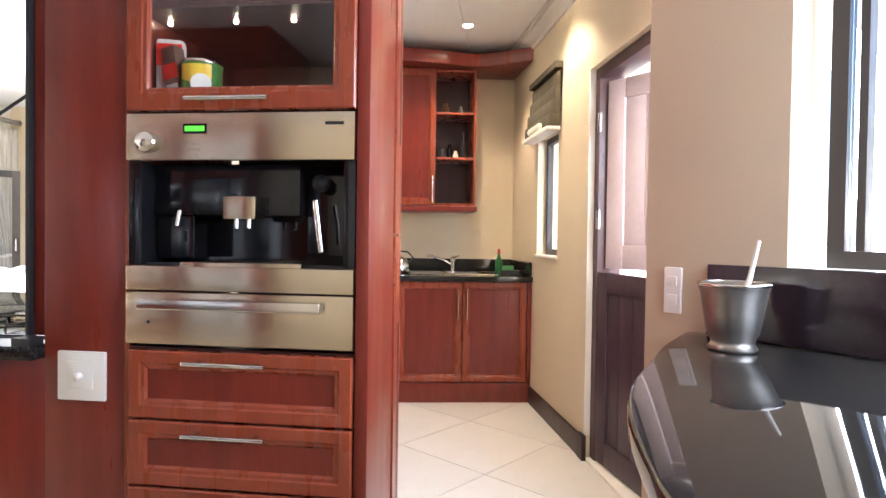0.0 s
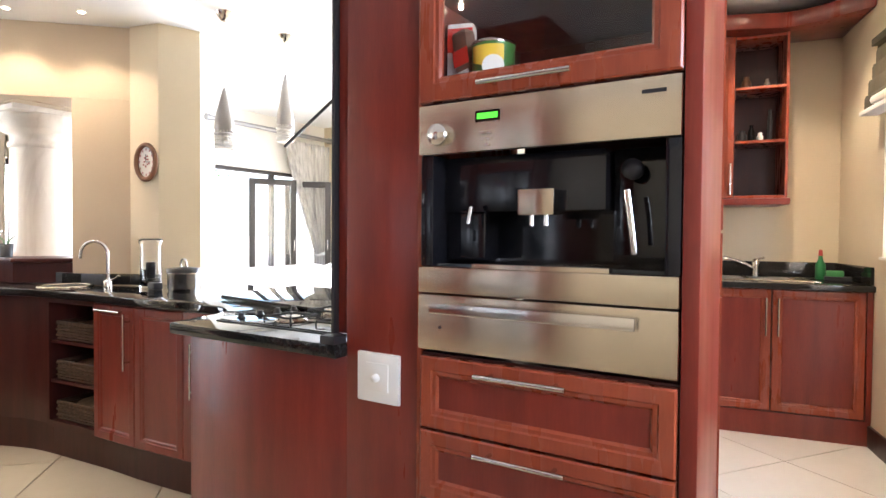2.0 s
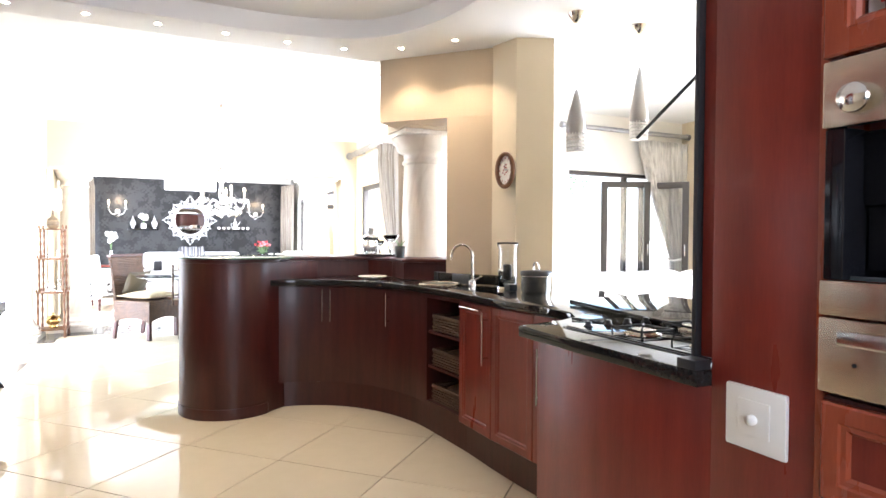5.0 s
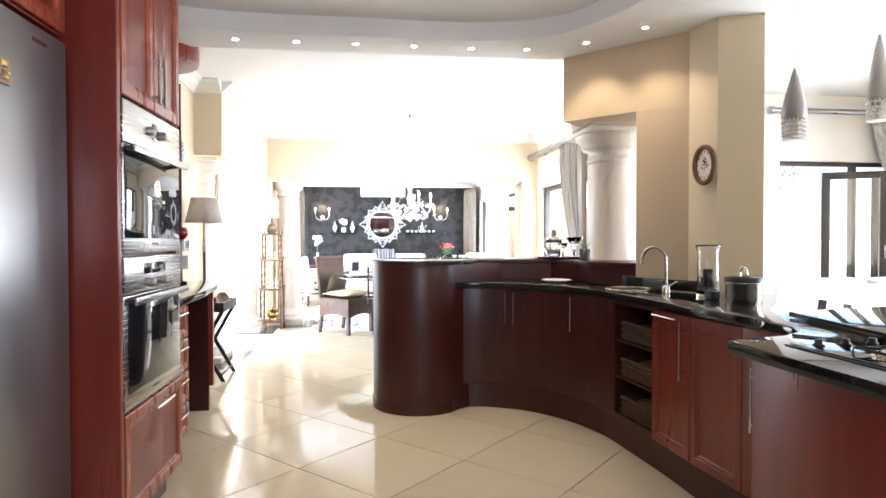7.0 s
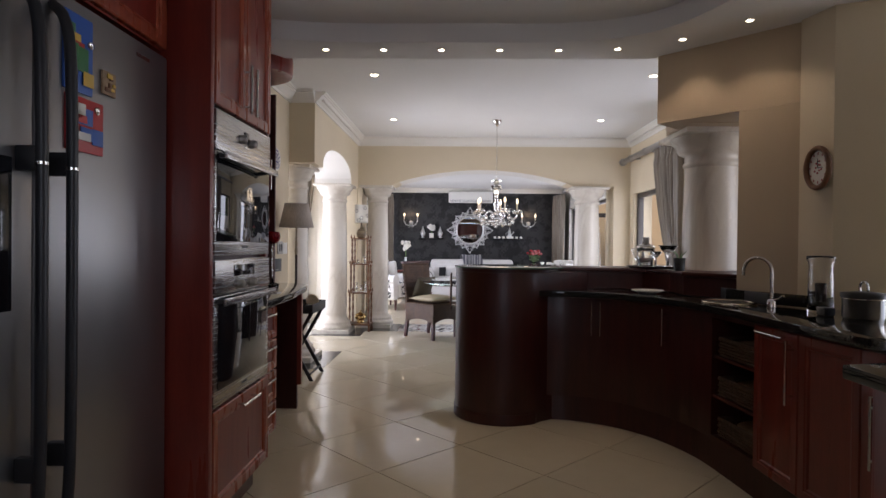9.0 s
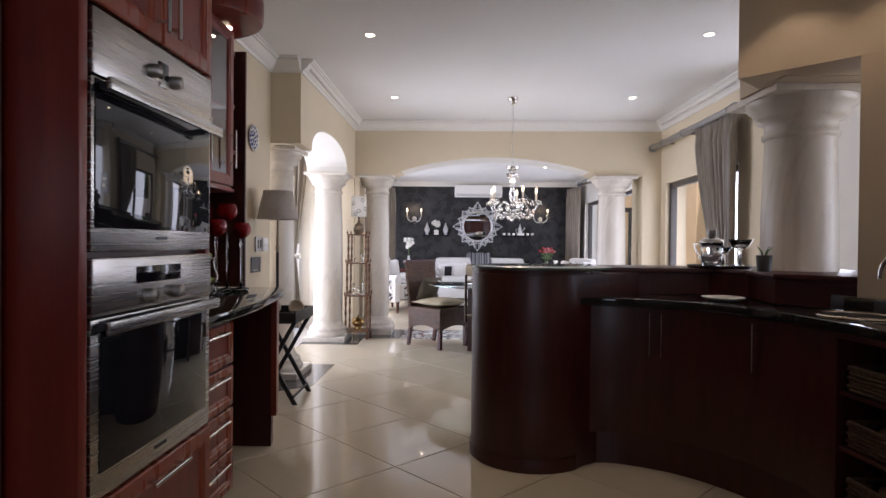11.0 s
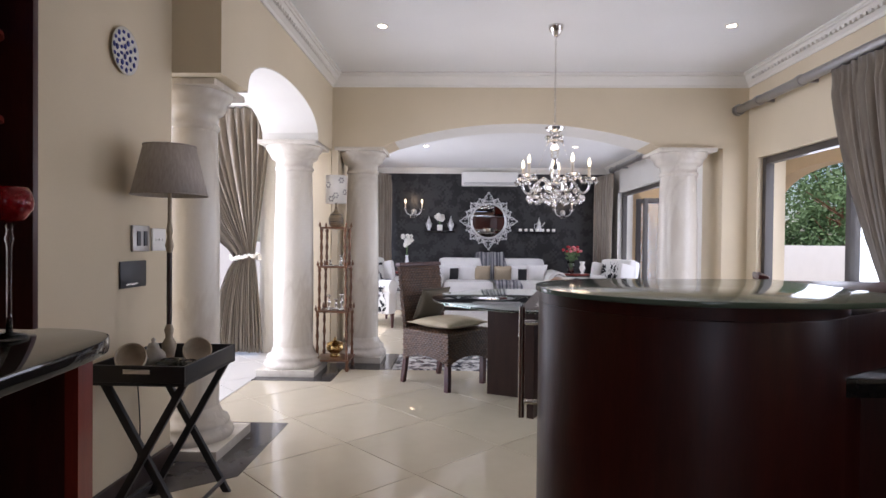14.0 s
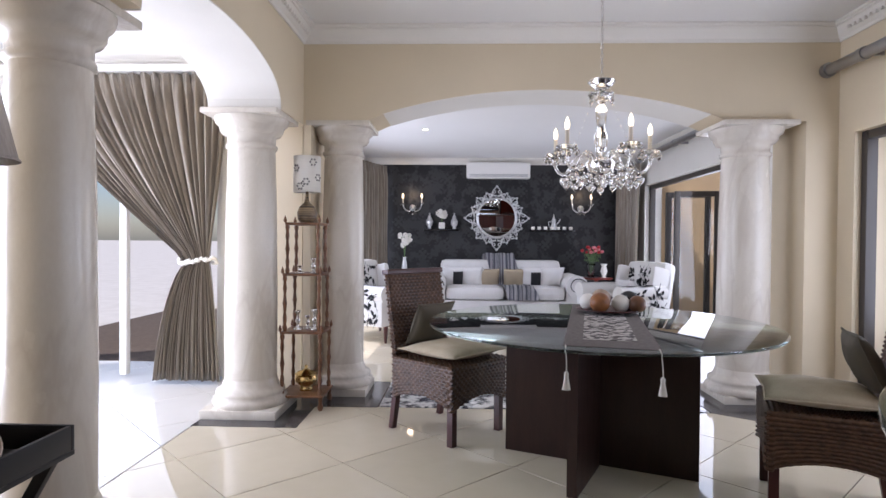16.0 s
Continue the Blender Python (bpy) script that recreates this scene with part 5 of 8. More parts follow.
d1 = part("right_door", box(-1.928, GY - 0.045, 0.06, -1.272, GY, FZ, 0.012), FRIDGE, t, at_world=True)
d2 = part("left_door", box(-1.266, GY - 0.045, 0.06, -1.002, GY, FZ, 0.012), FRIDGE, t, at_world=True)
for x in (-1.325, -1.215):
    pts = [(x, GY + 0.002, 0.42), (x, GY + 0.04, 0.46), (x, GY + 0.055, 0.6), (x, GY + 0.058, 1.1), (x, GY + 0.055, 1.55), (x, GY + 0.04, 1.72), (x, GY + 0.002, 1.77)]
    d = d1 if x < -1.27 else d2
    part("door_handle", tube(smooth_line(pts, 4), 0.014, 10), BLACKMATT, d, "long dark curved handle", at_world=True)
    for z in (0.62, 1.36):
        part("handle_mount", box(x - 0.012, GY, z - 0.03, x + 0.012, GY + 0.05, z + 0.03, 0.004), BLACKMATT, d, at_world=True)
    part("handle_band", tube([(x, GY + 0.057, 1.345), (x, GY + 0.057, 1.352)], 0.0155, 12), CHROME, d, at_world=True)
part("dispenser", box(-1.19, GY, 1.0, -1.06, GY + 0.006, 1.36, 0.003), BLACK, d2, "black water dispenser", at_world=True)
part("badge", box(-1.80, GY, 1.765, -1.72, GY + 0.002, 1.777), CHROME, d1, "small maker's badge", at_world=True)


def magnet(x, z, w, h, cols, label, seed):
    rnd = random.Random(seed)
    t = thing("fridge_magnet", label, "magnet", "souvenirs on the fridge", at=(x, GY + 0.0005, z))
    part("plaque", box(-w / 2, 0, -h / 2, w / 2, 0.008, h / 2, 0.003), cols[0], t)
    for k in range(6):
        cx, cz = rnd.uniform(-0.3, 0.3) * w, rnd.uniform(-0.32, 0.32) * h
        sw, sh = rnd.uniform(0.1, 0.28) * w, rnd.uniform(0.06, 0.16) * h
        part("relief", box(max(cx - sw, -w * 0.47), 0.008 + 0.0006 * k, max(cz - sh, -h * 0.47), min(cx + sw, w * 0.47), 0.0115 + 0.0006 * k, min(cz + sh, h * 0.47), 0.0015), cols[1 + k % (len(cols) - 1)], t)


RED, BLUE, GREEN, YEL = (material(n, c, 0.35) for n, c in (("enamel_red", (0.45, 0.03, 0.03)), ("enamel_blue", (0.04, 0.12, 0.42)), ("enamel_green", (0.03, 0.18, 0.06)), ("enamel_yellow", (0.7, 0.45, 0.08))))
magnet(-1.425, 1.675, 0.12, 0.21, (BLUE, GREEN, YEL, RED, GREEN), "tall blue and green souvenir plaque stuck on the fridge door", 2)
magnet(-1.455, 1.485, 0.16, 0.15, (RED, BLUE, WHITE, RED, BLUE), "red and blue souvenir plaque stuck on the fridge door", 5)
magnet(-1.565, 1.63, 0.065, 0.07, (WICKER_PALE, YEL, RACKWOOD), "small square buff souvenir tile stuck on the fridge door", 7)
for x, z in ((-1.47, 1.71), (-1.40, 1.62), (-1.50, 1.535), (-1.42, 1.51)):
    solid("glass_magnet", lathe([(0.011, 0), (0.010, 0.006), (0, 0.009)], (x, GY + 0.011, z), 14, m=pose(0, 0, 0, -90)), CRYSTAL, "tiny clear glass magnet on a souvenir plaque", "magnet", "souvenirs on the fridge")

t = thing("overhead_cabinet", "mahogany cupboard above the fridge reaching the ceiling", "cabinet", at=(-1.45, -0.1, 1.85))
part("body", box(-1.948, -0.5, 1.85, -0.98, GY - 0.03, 2.464), MAHOGANY, t, at_world=True)
for x0, x1 in ((-1.946, -1.47), (-1.467, -0.985)):
    front(t, (x1, GY - 0.03), (x0, GY - 0.03), 1.855, 2.44, "door")
t = thing("fridge_side_cabinet", "tall plain mahogany end panel beside the fridge", "cabinet", at=(-0.96, -0.1, 0))
part("panel", box(-0.978, -0.5, 0, -0.95, GY + 0.0, 2.464, 0.002), MAHOGANY, t, at_world=True)

# ---- oven tower ----
OY, OX0, OX1 = 0.375, -2.62, -1.985
t = thing("oven_tower_cabinet", "tall mahogany oven housing with doors above and drawer below", "cabinet", at=(-2.3, 0.1, 0))
part("side_panel", box(-1.982, -0.5, 0, -1.950, OY + 0.018, 2.464, 0.006), MAHOGANY, t, at_world=True)
part("side_panel", box(OX0 - 0.03, -0.32, 0.12, OX0, OY, 2.464, 0.004), MAHOGANY, t, at_world=True)
part("body", box(OX0, -0.32, 0.10, -1.983, OY - 0.03, 2.464), MAHOGANY_DARK, t, at_world=True)
part("plinth", box(OX0 - 0.02, -0.32, 0, -1.983, OY - 0.06, 0.12), MAHOGANY_DARK, t, at_world=True)
front(t, (-1.986, OY), (-2.302, OY), 1.675, 2.44, "door", handle=("v", 0.285, 1.80, 0.20))
front(t, (-2.304, OY), (OX0, OY), 1.675, 2.44, "door", handle=("v", 0.03, 1.80, 0.20))
front(t, (-1.986, OY), (OX0, OY), 0.14, 0.535, "drawer_front", handle=("h", 0.32, 0.50, 0.2))


def oven(z0, z1, ctrl, label, cat, knobs_z, name):
    t = thing(name, label, cat, "built-in ovens", at=(-2.3, OY, z0))
    zc = z1 - ctrl
    part("control_panel", box(OX0 + 0.01, OY - 0.02, zc, -1.992, OY + 0.022, z1, 0.004), OVENSTEEL, t, at_world=True)
    dr = part("door", box(OX0 + 0.01, OY - 0.02, z0, -1.992, OY + 0.018, zc - 0.004, 0.004), OVENSTEEL, t, at_world=True)
    edge = 0.030 if knobs_z else 0.012
    part("door_glass", box(OX0 + 0.01 + edge, OY + 0.0182, z0 + (0.06 if knobs_z else 0.055), -1.992 - edge, OY + 0.0205, zc - 0.008, 0.001), BLACKGLASS, dr, "dark glass pane", at_world=True)
    part("door_handle", box(OX0 + (0.03 if knobs_z else 0.012), OY + 0.05, zc - 0.036, -1.996, OY + 0.062, zc - 0.008, 0.003), OVENSTEEL, dr, "flat steel handle bar", at_world=True)
    for x in (OX0 + 0.05, -2.03):
        part("handle_post", box(x - 0.012, OY + 0.018, zc - 0.030, x + 0.012, OY + 0.052, zc - 0.014), BLACKMATT, dr, at_world=True)
    part("display", box(-2.40, OY + 0.0222, zc + ctrl * 0.5, -2.17, OY + 0.0242, zc + ctrl * 0.82, 0.0005) if knobs_z else box(-2.325, OY + 0.0222, zc + ctrl * 0.45, -2.275, OY + 0.0242, zc + ctrl * 0.75, 0.0005), BLACK, t, at_world=True)
    if not knobs_z:
        part("key", box(-2.322, OY + 0.022, zc + ctrl * 0.30, -2.278, OY + 0.027, zc + ctrl * 0.38, 0.002), CHROME, t, "small flat steel key", at_world=True)
    for x in ((-2.37, -2.22) if knobs_z else (-2.36, -2.24)):
        part("knob", lathe([(0.019, 0), (0.019, 0.006), (0.016, 0.022), (0, 0.024)], (x, OY + 0.022, zc + ctrl * (0.25 if knobs_z else 0.5)), 22, m=pose(0, 0, 0, -90)), PEWTER, t, at_world=True)
    part("badge", box(-2.33, OY + 0.018, z0 + 0.03, -2.27, OY + 0.0195, z0 + 0.038), BLACKMATT, dr, at_world=True)


oven(0.545, 1.098, 0.135, "steel oven with a dark glass door, display and knobs", "oven", True, "oven")
oven(1.112, 1.662, 0.15, "steel microwave oven with a dark glass door and knobs", "microwave oven", False, "microwave_oven")

# ---- drawers and counter beyond the ovens ----
t = thing("drawer_cabinet", "mahogany base unit with drawers and open knee space", "cabinet", at=(-3.3, 0, 0))
part("body", box(-3.085, -0.32, 0.12, -2.652, 0.27, 0.828), MAHOGANY_DARK, t, at_world=True)
part("plinth", box(-3.085, -0.32, 0, -2.652, 0.22, 0.12), MAHOGANY_DARK, t, at_world=True)
z = 0.13
for h in (0.165, 0.165, 0.165, 0.17):
    front(t, (-2.656, 0.27), (-3.083, 0.27), z, z + h, "drawer_front", handle=("h", 0.21, z + h - 0.03, 0.2), rail=0.04)
    z += h + 0.006
part("back_panel", box(-4.0, -0.32, 0, -3.088, -0.29, 0.828), MAHOGANY_DARK, t, at_world=True)
part("curved_end", ribbon([(-4.11, -0.2), (-4.12, 0.0), (-4.09, 0.12), (-4.0, 0.19), (-3.93, 0.20)], -0.03, 0.0, 0.17, 0.828, 0.002), MAHOGANY, t, at_world=True)
part("end_body", prism([(-3.93, -0.28), (-3.93, 0.17), (-4.0, 0.16), (-4.07, 0.10), (-4.09, 0.0), (-4.08, -0.28)], 0.0, 0.828), MAHOGANY_DARK, t, at_world=True)
part("handle", bar_handle((-4.125, 0.05, 0.45), (-4.125, 0.05, 0.72), (-1, 0, 0), 0.006, 0.035), CHROME, t, "slim upright steel handle", at_world=True)
t = thing("side_worktop", "polished black granite counter with a rounded end", "worktop", at=(-3.4, 0, 0.83))
part("slab", prism([tuple(p)[:2] for p in smooth_line([(-2.655, 0.315), (-2.95, 0.325), (-3.3, 0.315), (-3.6, 0.28), (-3.9, 0.245), (-4.07, 0.19), (-4.15, 0.09), (-4.17, -0.05), (-4.17, -0.328)], 4)] + [(-2.655, -0.328)], 0.83, 0.868, 0.007), GRANITE, t, at_world=True)
t = thing("splashback", "dark satin splashback panel with warm underlight in its tint", "splashback", at=(-3.3, -0.32, 0.87))
# a greyish panel; its bronze tint paints the warm light falling on it
part("panel", box(-4.124, -0.3285, 0.869, -2.655, -0.316, 2.40, 0.001), material("splash_panel", (0.11, 0.095, 0.075), 0.22, 0.4, second=(0.09, 0.078, 0.06), scale=3), t, at_world=True)


# glazed wall cupboards
def wall_cupboard(x0, x1, y, z0, z1, label, hx):
    t = thing("wall_cupboard", label, "cabinet", "wall cupboards over the counter", at=((x0 + x1) / 2, -0.15, z0))
    bm = bmesh.new()
    for a in ((x0, -0.315, z0, x0 + 0.018, y, z1), (x1 - 0.018, -0.315, z0, x1, y, z1), (x0 + 0.018, -0.315, z0, x1 - 0.018, -0.30, z1), (x0 + 0.018, -0.30, z0, x1 - 0.018, y, z0 + 0.02),
              (x0 + 0.018, -0.30, z1 - 0.02, x1 - 0.018, y, z1), (x0 + 0.018, -0.30, (z0 + z1) / 2, x1 - 0.018, y - 0.02, (z0 + z1) / 2 + 0.012)):
        box(*a, 0.001, bm)
    part("body", bm, MAHOGANY, t, at_world=True)
    front(t, (x1, y), (x0, y), z0, z1, "glazed_door", handle=("v", (x1 - x0) - hx, z0 + 0.19, 0.2), glass=GLASS, frame_mat=MAHOGANY)
    part("moulding", box(x0 - 0.004, y - 0.30, z0 - 0.03, x1 + 0.004, y + 0.012, z0 - 0.001, 0.01), MAHOGANY, t, at_world=True)


wall_cupboard(-3.42, -2.66, 0.03, 1.41, 2.44, "mahogany wall cupboard with a glazed door and lit underside", 0.08)
wall_cupboard(-3.81, -3.45, -0.02, 1.43, 2.25, "narrow mahogany wall cupboard with a glazed door", 0.05)
lamp("cupboard_light", "AREA", look((-3.05, -0.20, 1.370), (-3.05, -0.30, 1.0)), 3.5, (1, 0.72, 0.25), size=0.5, size_y=0.06)
part("under_light", box(-3.35, -0.18, 1.373, -2.75, -0.08, 1.379), material("warm_tube", (1, 0.8, 0.4), 0.5, emit=(1, 0.75, 0.25), power=1.8), bpy.data.objects["wall_cupboard"], "lit warm strip", at_world=True)
t = thing("end_shelves", "three small rounded mahogany end shelves on a dark back panel", "shelf", at=(-3.9, -0.3, 1.4))
part("back_board", box(-4.124, -0.3155, 1.40, -3.812, -0.30, 2.25, 0.002), MAHOGANY_DARK, t, at_world=True)
part("end_panel", box(-4.145, -0.3285, 0.869, -4.1245, -0.055, 2.25, 0.003), MAHOGANY_DARK, t, at_world=True)
for z in (1.42, 1.64, 1.90, 2.2):
    part("shelf_board", prism([(-3.812, -0.30), (-4.124, -0.30)] + arc(-3.968, -0.16, 0.156, 180, 0, 12, ry=0.085), z, z + 0.014, 0.003), MAHOGANY, t, at_world=True)
t = thing("book", "small blue book standing on the rounded end shelf", "book", at=(-3.93, -0.15, 1.655))
part("cover", box(-0.012, -0.05, 0, 0.012, 0.05, 0.13, 0.002), material("book_blue", (0.02, 0.05, 0.40), 0.4), t)
t = thing("small_goblet", "little dark goblet on the upper end shelf", "goblet", at=(-3.95, -0.17, 1.914))
part("cup", lathe([(0.022, 0), (0.004, 0.01), (0.004, 0.04), (0.026, 0.07), (0.022, 0.10), (0.02, 0.10), (0, 0.05)], seg=20), GLASS, t)
t = thing("canopy", "rounded mahogany canopy with a lit spot beside the cupboards", "cabinet", at=(-3.75, -0.1, 2.26))
part("board", prism([(-3.45, -0.315)] + arc(-3.70, -0.315, 0.32, 180, 0, 16, ry=0.50)[::-1], 2.262, 2.40, 0.02), MAHOGANY, t, at_world=True)
part("spotlight", lathe([(0.0, 0), (0.02, 0.0), (0.02, 0.006)], (-3.78, -0.02, 2.256), 16), HALOGEN, t, "lit round spotlight", at_world=True)
lamp("canopy_spot", "SPOT", look((-3.78, -0.02, 2.25), (-3.78, -0.02, 0)), 6, (1, 0.78, 0.5), radius=0.02, cone=90)

# things on the side counter
REDGLASS = material("red_glass", (0.35, 0.004, 0.008), 0.03, trans=0.55, ior=1.45)
for x, y, z, r in ((-3.71, -0.15, 0.344, 0.057), (-3.94, -0.22, 0.43, 0.055), (-3.83, -0.10, 0.349, 0.055), (-3.98, -0.10, 0.44, 0.055), (-4.01, -0.03, 0.338, 0.052)):
    t = thing("candle_goblet", "red glass bowl on a tall clear stem standing on the counter", "goblet", "tall red goblets", at=(x, y, 0.868))
    part("stem", lathe([(0.042, 0), (0.042, 0.004), (0.008, 0.012), (0.006, 0.06), (0.006, z - r - 0.06), (0.011, z - r - 0.04), (0.006, z - r - 0.02), (0.012, z - r), (0, z - r)], seg=20), GLASS, t, "tall clear glass stem")
    part("bowl", lathe([(0.0, z - r), (r * 0.6, z - r * 0.85), (r * 0.95, z - r * 0.35), (r, z), (r * 0.92, z + r * 0.45), (r * 0.75, z + r * 0.72), (r * 0.72, z + r * 0.72), (r * 0.88, z + r * 0.42), (r * 0.94, z), (r * 0.55, z - r * 0.78), (0, z - r * 0.9)], seg=28), REDGLASS, t, "dark red glass bowl")
t = thing("fruit_stand", "two-tier wrought wire stand with green grapes on glass plates", "fruit stand", at=(-3.56, -0.08, 0.868))
for z, r in ((0.055, 0.115), (0.175, 0.09)):
    part("glass_plate", lathe([(0.0, z), (r * 0.7, z), (r, z + 0.012), (r, z + 0.016), (r * 0.7, z + 0.005), (0, z + 0.005)], seg=32), GLASS, t)
    bm = bmesh.new()
    rnd = random.Random(int(z * 1000))
    for k in range(60):
        a, q = rnd.uniform(0, 6.283), r * 0.72 * math.sqrt(rnd.random())
        ball((q * math.cos(a), q * math.sin(a), z + 0.016 + 0.022 * rnd.random() * (1.4 - q / r)), 0.0115, 1, (1, 1, 1), bm)
    part("grapes", bm, material("grapes", (0.22, 0.28, 0.03), 0.3) if z < 0.1 else bpy.data.materials["grapes"], t, "bunch of green grapes")
bm = bmesh.new()
for k in range(3):
    a = radians(30 + 120 * k)
    c, s = math.cos(a), math.sin(a)
    pts = [(0.09, 0.02), (0.075, 0.012), (0.078, 0.035), (0.10, 0.035), (0.105, 0.012), (0.085, 0.004), (0.09, 0.05), (0.12, 0.09), (0.095, 0.14), (0.085, 0.19)]
    tube(smooth_line([(r * c, r * s, z) for r, z in pts], 4), 0.0035, 6, bm)
tube([(0.085 * math.cos(radians(a)), 0, 0.19 + 0.085 * math.sin(radians(a))) for a in range(0, 181, 12)], 0.0035, 6, bm)
tube([(0.088 * math.cos(a), 0.088 * math.sin(a), 0.186) for a in (2 * math.pi * k / 30 for k in range(30))], 0.003, 6, bm, closed=True)
part("wire_frame", bm, CHROME, t, "scrolled wire frame")
t = thing("photo_frame", "tall dark framed picture leaning on the black counter", "picture frame", at=(-3.06, 0.02, 0.869), turn=75)
part("frame", add(bmesh.new(), box(-0.075, -0.008, 0, 0.075, 0.008, 0.215, 0.003), pose(0, 0, 0.002, -14)), BLACKMATT, t)
part("pale_edge", add(bmesh.new(), box(0.0755, -0.006, 0.004, 0.079, 0.006, 0.211, 0.001), pose(0, 0, 0.002, -14)), WHITEPLASTIC, t, "pale narrow edge")
part("glass_front", add(bmesh.new(), box(-0.062, 0.0082, 0.014, 0.062, 0.0092, 0.201), pose(0, 0, 0.002, -14)), BLACKGLASS, t)

# wall plate, thermostat and switches on the cream wall
t = thing("wall_plate", "round blue and white patterned plate hung on the cream wall", "plate", at=(-5.0, -0.329, 1.80))
part("dish", lathe([(0.0, 0.0), (0.06, 0.0), (0.095, 0.012), (0.098, 0.016), (0.06, 0.006), (0, 0.005)], (0, 0, 0.1), 40, m=pose(0, 0, 0, -90)), WHITE, t)
bm = bmesh.new()
for rr, n, s in ((0.078, 14, 0.011), (0.05, 9, 0.012), (0.022, 5, 0.011)):
    for k in range(n):
        a = 2 * math.pi * k / n + rr * 30
        ball((rr * math.cos(a), 0.009 if rr < 0.07 else 0.013, 0.1 + rr * math.sin(a)), s, 1, (1, 0.3, 0.8 + 0.4 * (k % 2)), bm)
part("painted_flowers", bm, material("delft_blue", (0.03, 0.04, 0.22), 0.35), t, "dark blue painted flowers")
t = thing("thermostat", "square white thermostat plate on the cream wall", "thermostat", at=(-5.13, -0.329, 1.06))
part("plate", box(-0.07, 0, 0, 0.065, 0.012, 0.115, 0.004), PEWTER, t)
for x in (-0.035, 0.02):
    part("rocker", box(x - 0.012, 0.012, 0.025, x + 0.016, 0.016, 0.09, 0.002), BLACKMATT, t)
t = thing("wall_switch", "white light switch plate on the cream wall", "light switch", at=(-5.29, -0.329, 1.06))
part("plate", box(-0.06, 0, 0, 0.06, 0.010, 0.105, 0.004), WHITEPLASTIC, t)
for x in (-0.03, 0, 0.03):
    part("rocker", box(x - 0.006, 0.010, 0.045, x + 0.006, 0.013, 0.06, 0.001), WHITEPLASTIC, t)
t = thing("socket_plate", "dark grey square plate on the cream wall below the switches", "socket", at=(-5.07, -0.329, 0.905))
part("plate", box(-0.11, 0, 0, 0.09, 0.008, 0.115, 0.003), BLACKMATT, t)
part("print", box(-0.04, 0.008, 0.012, 0.05, 0.0088, 0.020), CHROME, t)

# downlights
def downlight(x, y, z, r=0.028, lit=True, power=9, cone=110, group="ceiling spots", label="small round lit ceiling spot"):
    t = thing("downlight", label, "ceiling light", group, at=(x, y, z))
    part("trim_ring", lathe([(r, -0.004), (r * 1.45, -0.004), (r * 1.5, 0.0)], seg=24), WHITEPLASTIC, t)
    part("lamp_face", lathe([(0, -0.005), (r, -0.005), (r, -0.002)], seg=20), HALOGEN, t)
    if power:
        lamp("spot", "SPOT", look((x, y, z - 0.012), (x, y, 0)), power, (1, 0.80, 0.55), radius=0.025, cone=cone)


for x, y in ((-3.435, 0.468), (-3.435, 0.823), (-3.435, 1.175), (-3.435, 1.532), (-3.435, 1.89), (-3.41, 2.238), (-3.245, 2.562), (-2.957, 2.80)):
    downlight(x, y, H_SOFFIT, 0.016, power=8 if x > -3.42 else 5, label="small round lit spot in the curved ceiling ring", group="spots in the ceiling ring")
for x, y in ((-6.66, 0.53), (-6.66, 2.92), (-4.87, 0.558), (-4.87, 2.93)):
    downlight(x, y, H_DINE, 0.03, power=3.5, label="round recessed ceiling light in the dining room", group="dining ceiling lights")
for x, y in ((-10.5, 0.6), (-10.5, 2.6)):
    downlight(x, y, 2.40, 0.03, power=4, label="round recessed ceiling light in the sitting room", group="sitting room ceiling lights")


# ---- scullery ----
t = thing("sink_cabinet", "mahogany sink cabinet with two framed doors and dark plinth", "cabinet", at=(*scull(-0.5, -0.3), 0))
part("body", scull_box(-1.2, -0.002, -0.60, -0.021, 0.14, 0.862), MAHOGANY_DARK, t, at_world=True)
part("plinth", scull_box(-1.2, -0.002, -0.60, -0.005, 0, 0.14, 0.002), MAHOGANY, t, at_world=True)
part("end_stile", scull_box(-0.03, -0.002, -0.02, 0.0, 0.14, 0.862, 0.002), MAHOGANY, t, at_world=True)
front(t, scull(-0.955, -0.02), scull(-0.495, -0.02), 0.145, 0.86, "door", handle=("v", 0.43, 0.70, 0.22), rail=0.05)
front(t, scull(-0.492, -0.02), scull(-0.032, -0.02), 0.145, 0.86, "door", handle=("v", 0.03, 0.70, 0.22), rail=0.05)
t = thing("sink_worktop", "black granite worktop with upstand and steel double sink", "worktop", at=(*scull(-0.5, -0.3), 0.862))
part("slab", scull_box(-1.25, -0.003, -0.615, 0.03, 0.862, 0.898, 0.006), GRANITE, t, at_world=True)
part("upstand", scull_box(-1.25, -0.003, -0.618, -0.60, 0.899, 1.0, 0.003), GRANITE, t, at_world=True)
part("side_upstand", scull_box(-0.02, -0.003, -0.598, 0.0, 0.899, 1.0, 0.003), GRANITE, t, at_world=True)
part("sink_bowl", scull_box(-0.86, -0.22, -0.50, -0.12, 0.8985, 0.904, 0.002), STEEL, t, "steel inset sink", at_world=True)
# flat darker sheets stand in for the shaded depth of the two bowls
for u0, u1 in ((-0.84, -0.60), (-0.56, -0.33)):
    part("bowl_shade_sheet", scull_box(u0, u1, -0.47, -0.15, 0.9042, 0.9046), PEWTER, t, at_world=True)
p = scull(-0.50, -0.48)
t = thing("mixer_tap", "steel mixer tap with a long slanting spout behind the sink", "tap", at=(*p, 0.903))
bm = lathe([(0.022, 0), (0.02, 0.05), (0.024, 0.08), (0.018, 0.115), (0, 0.12)], seg=18)
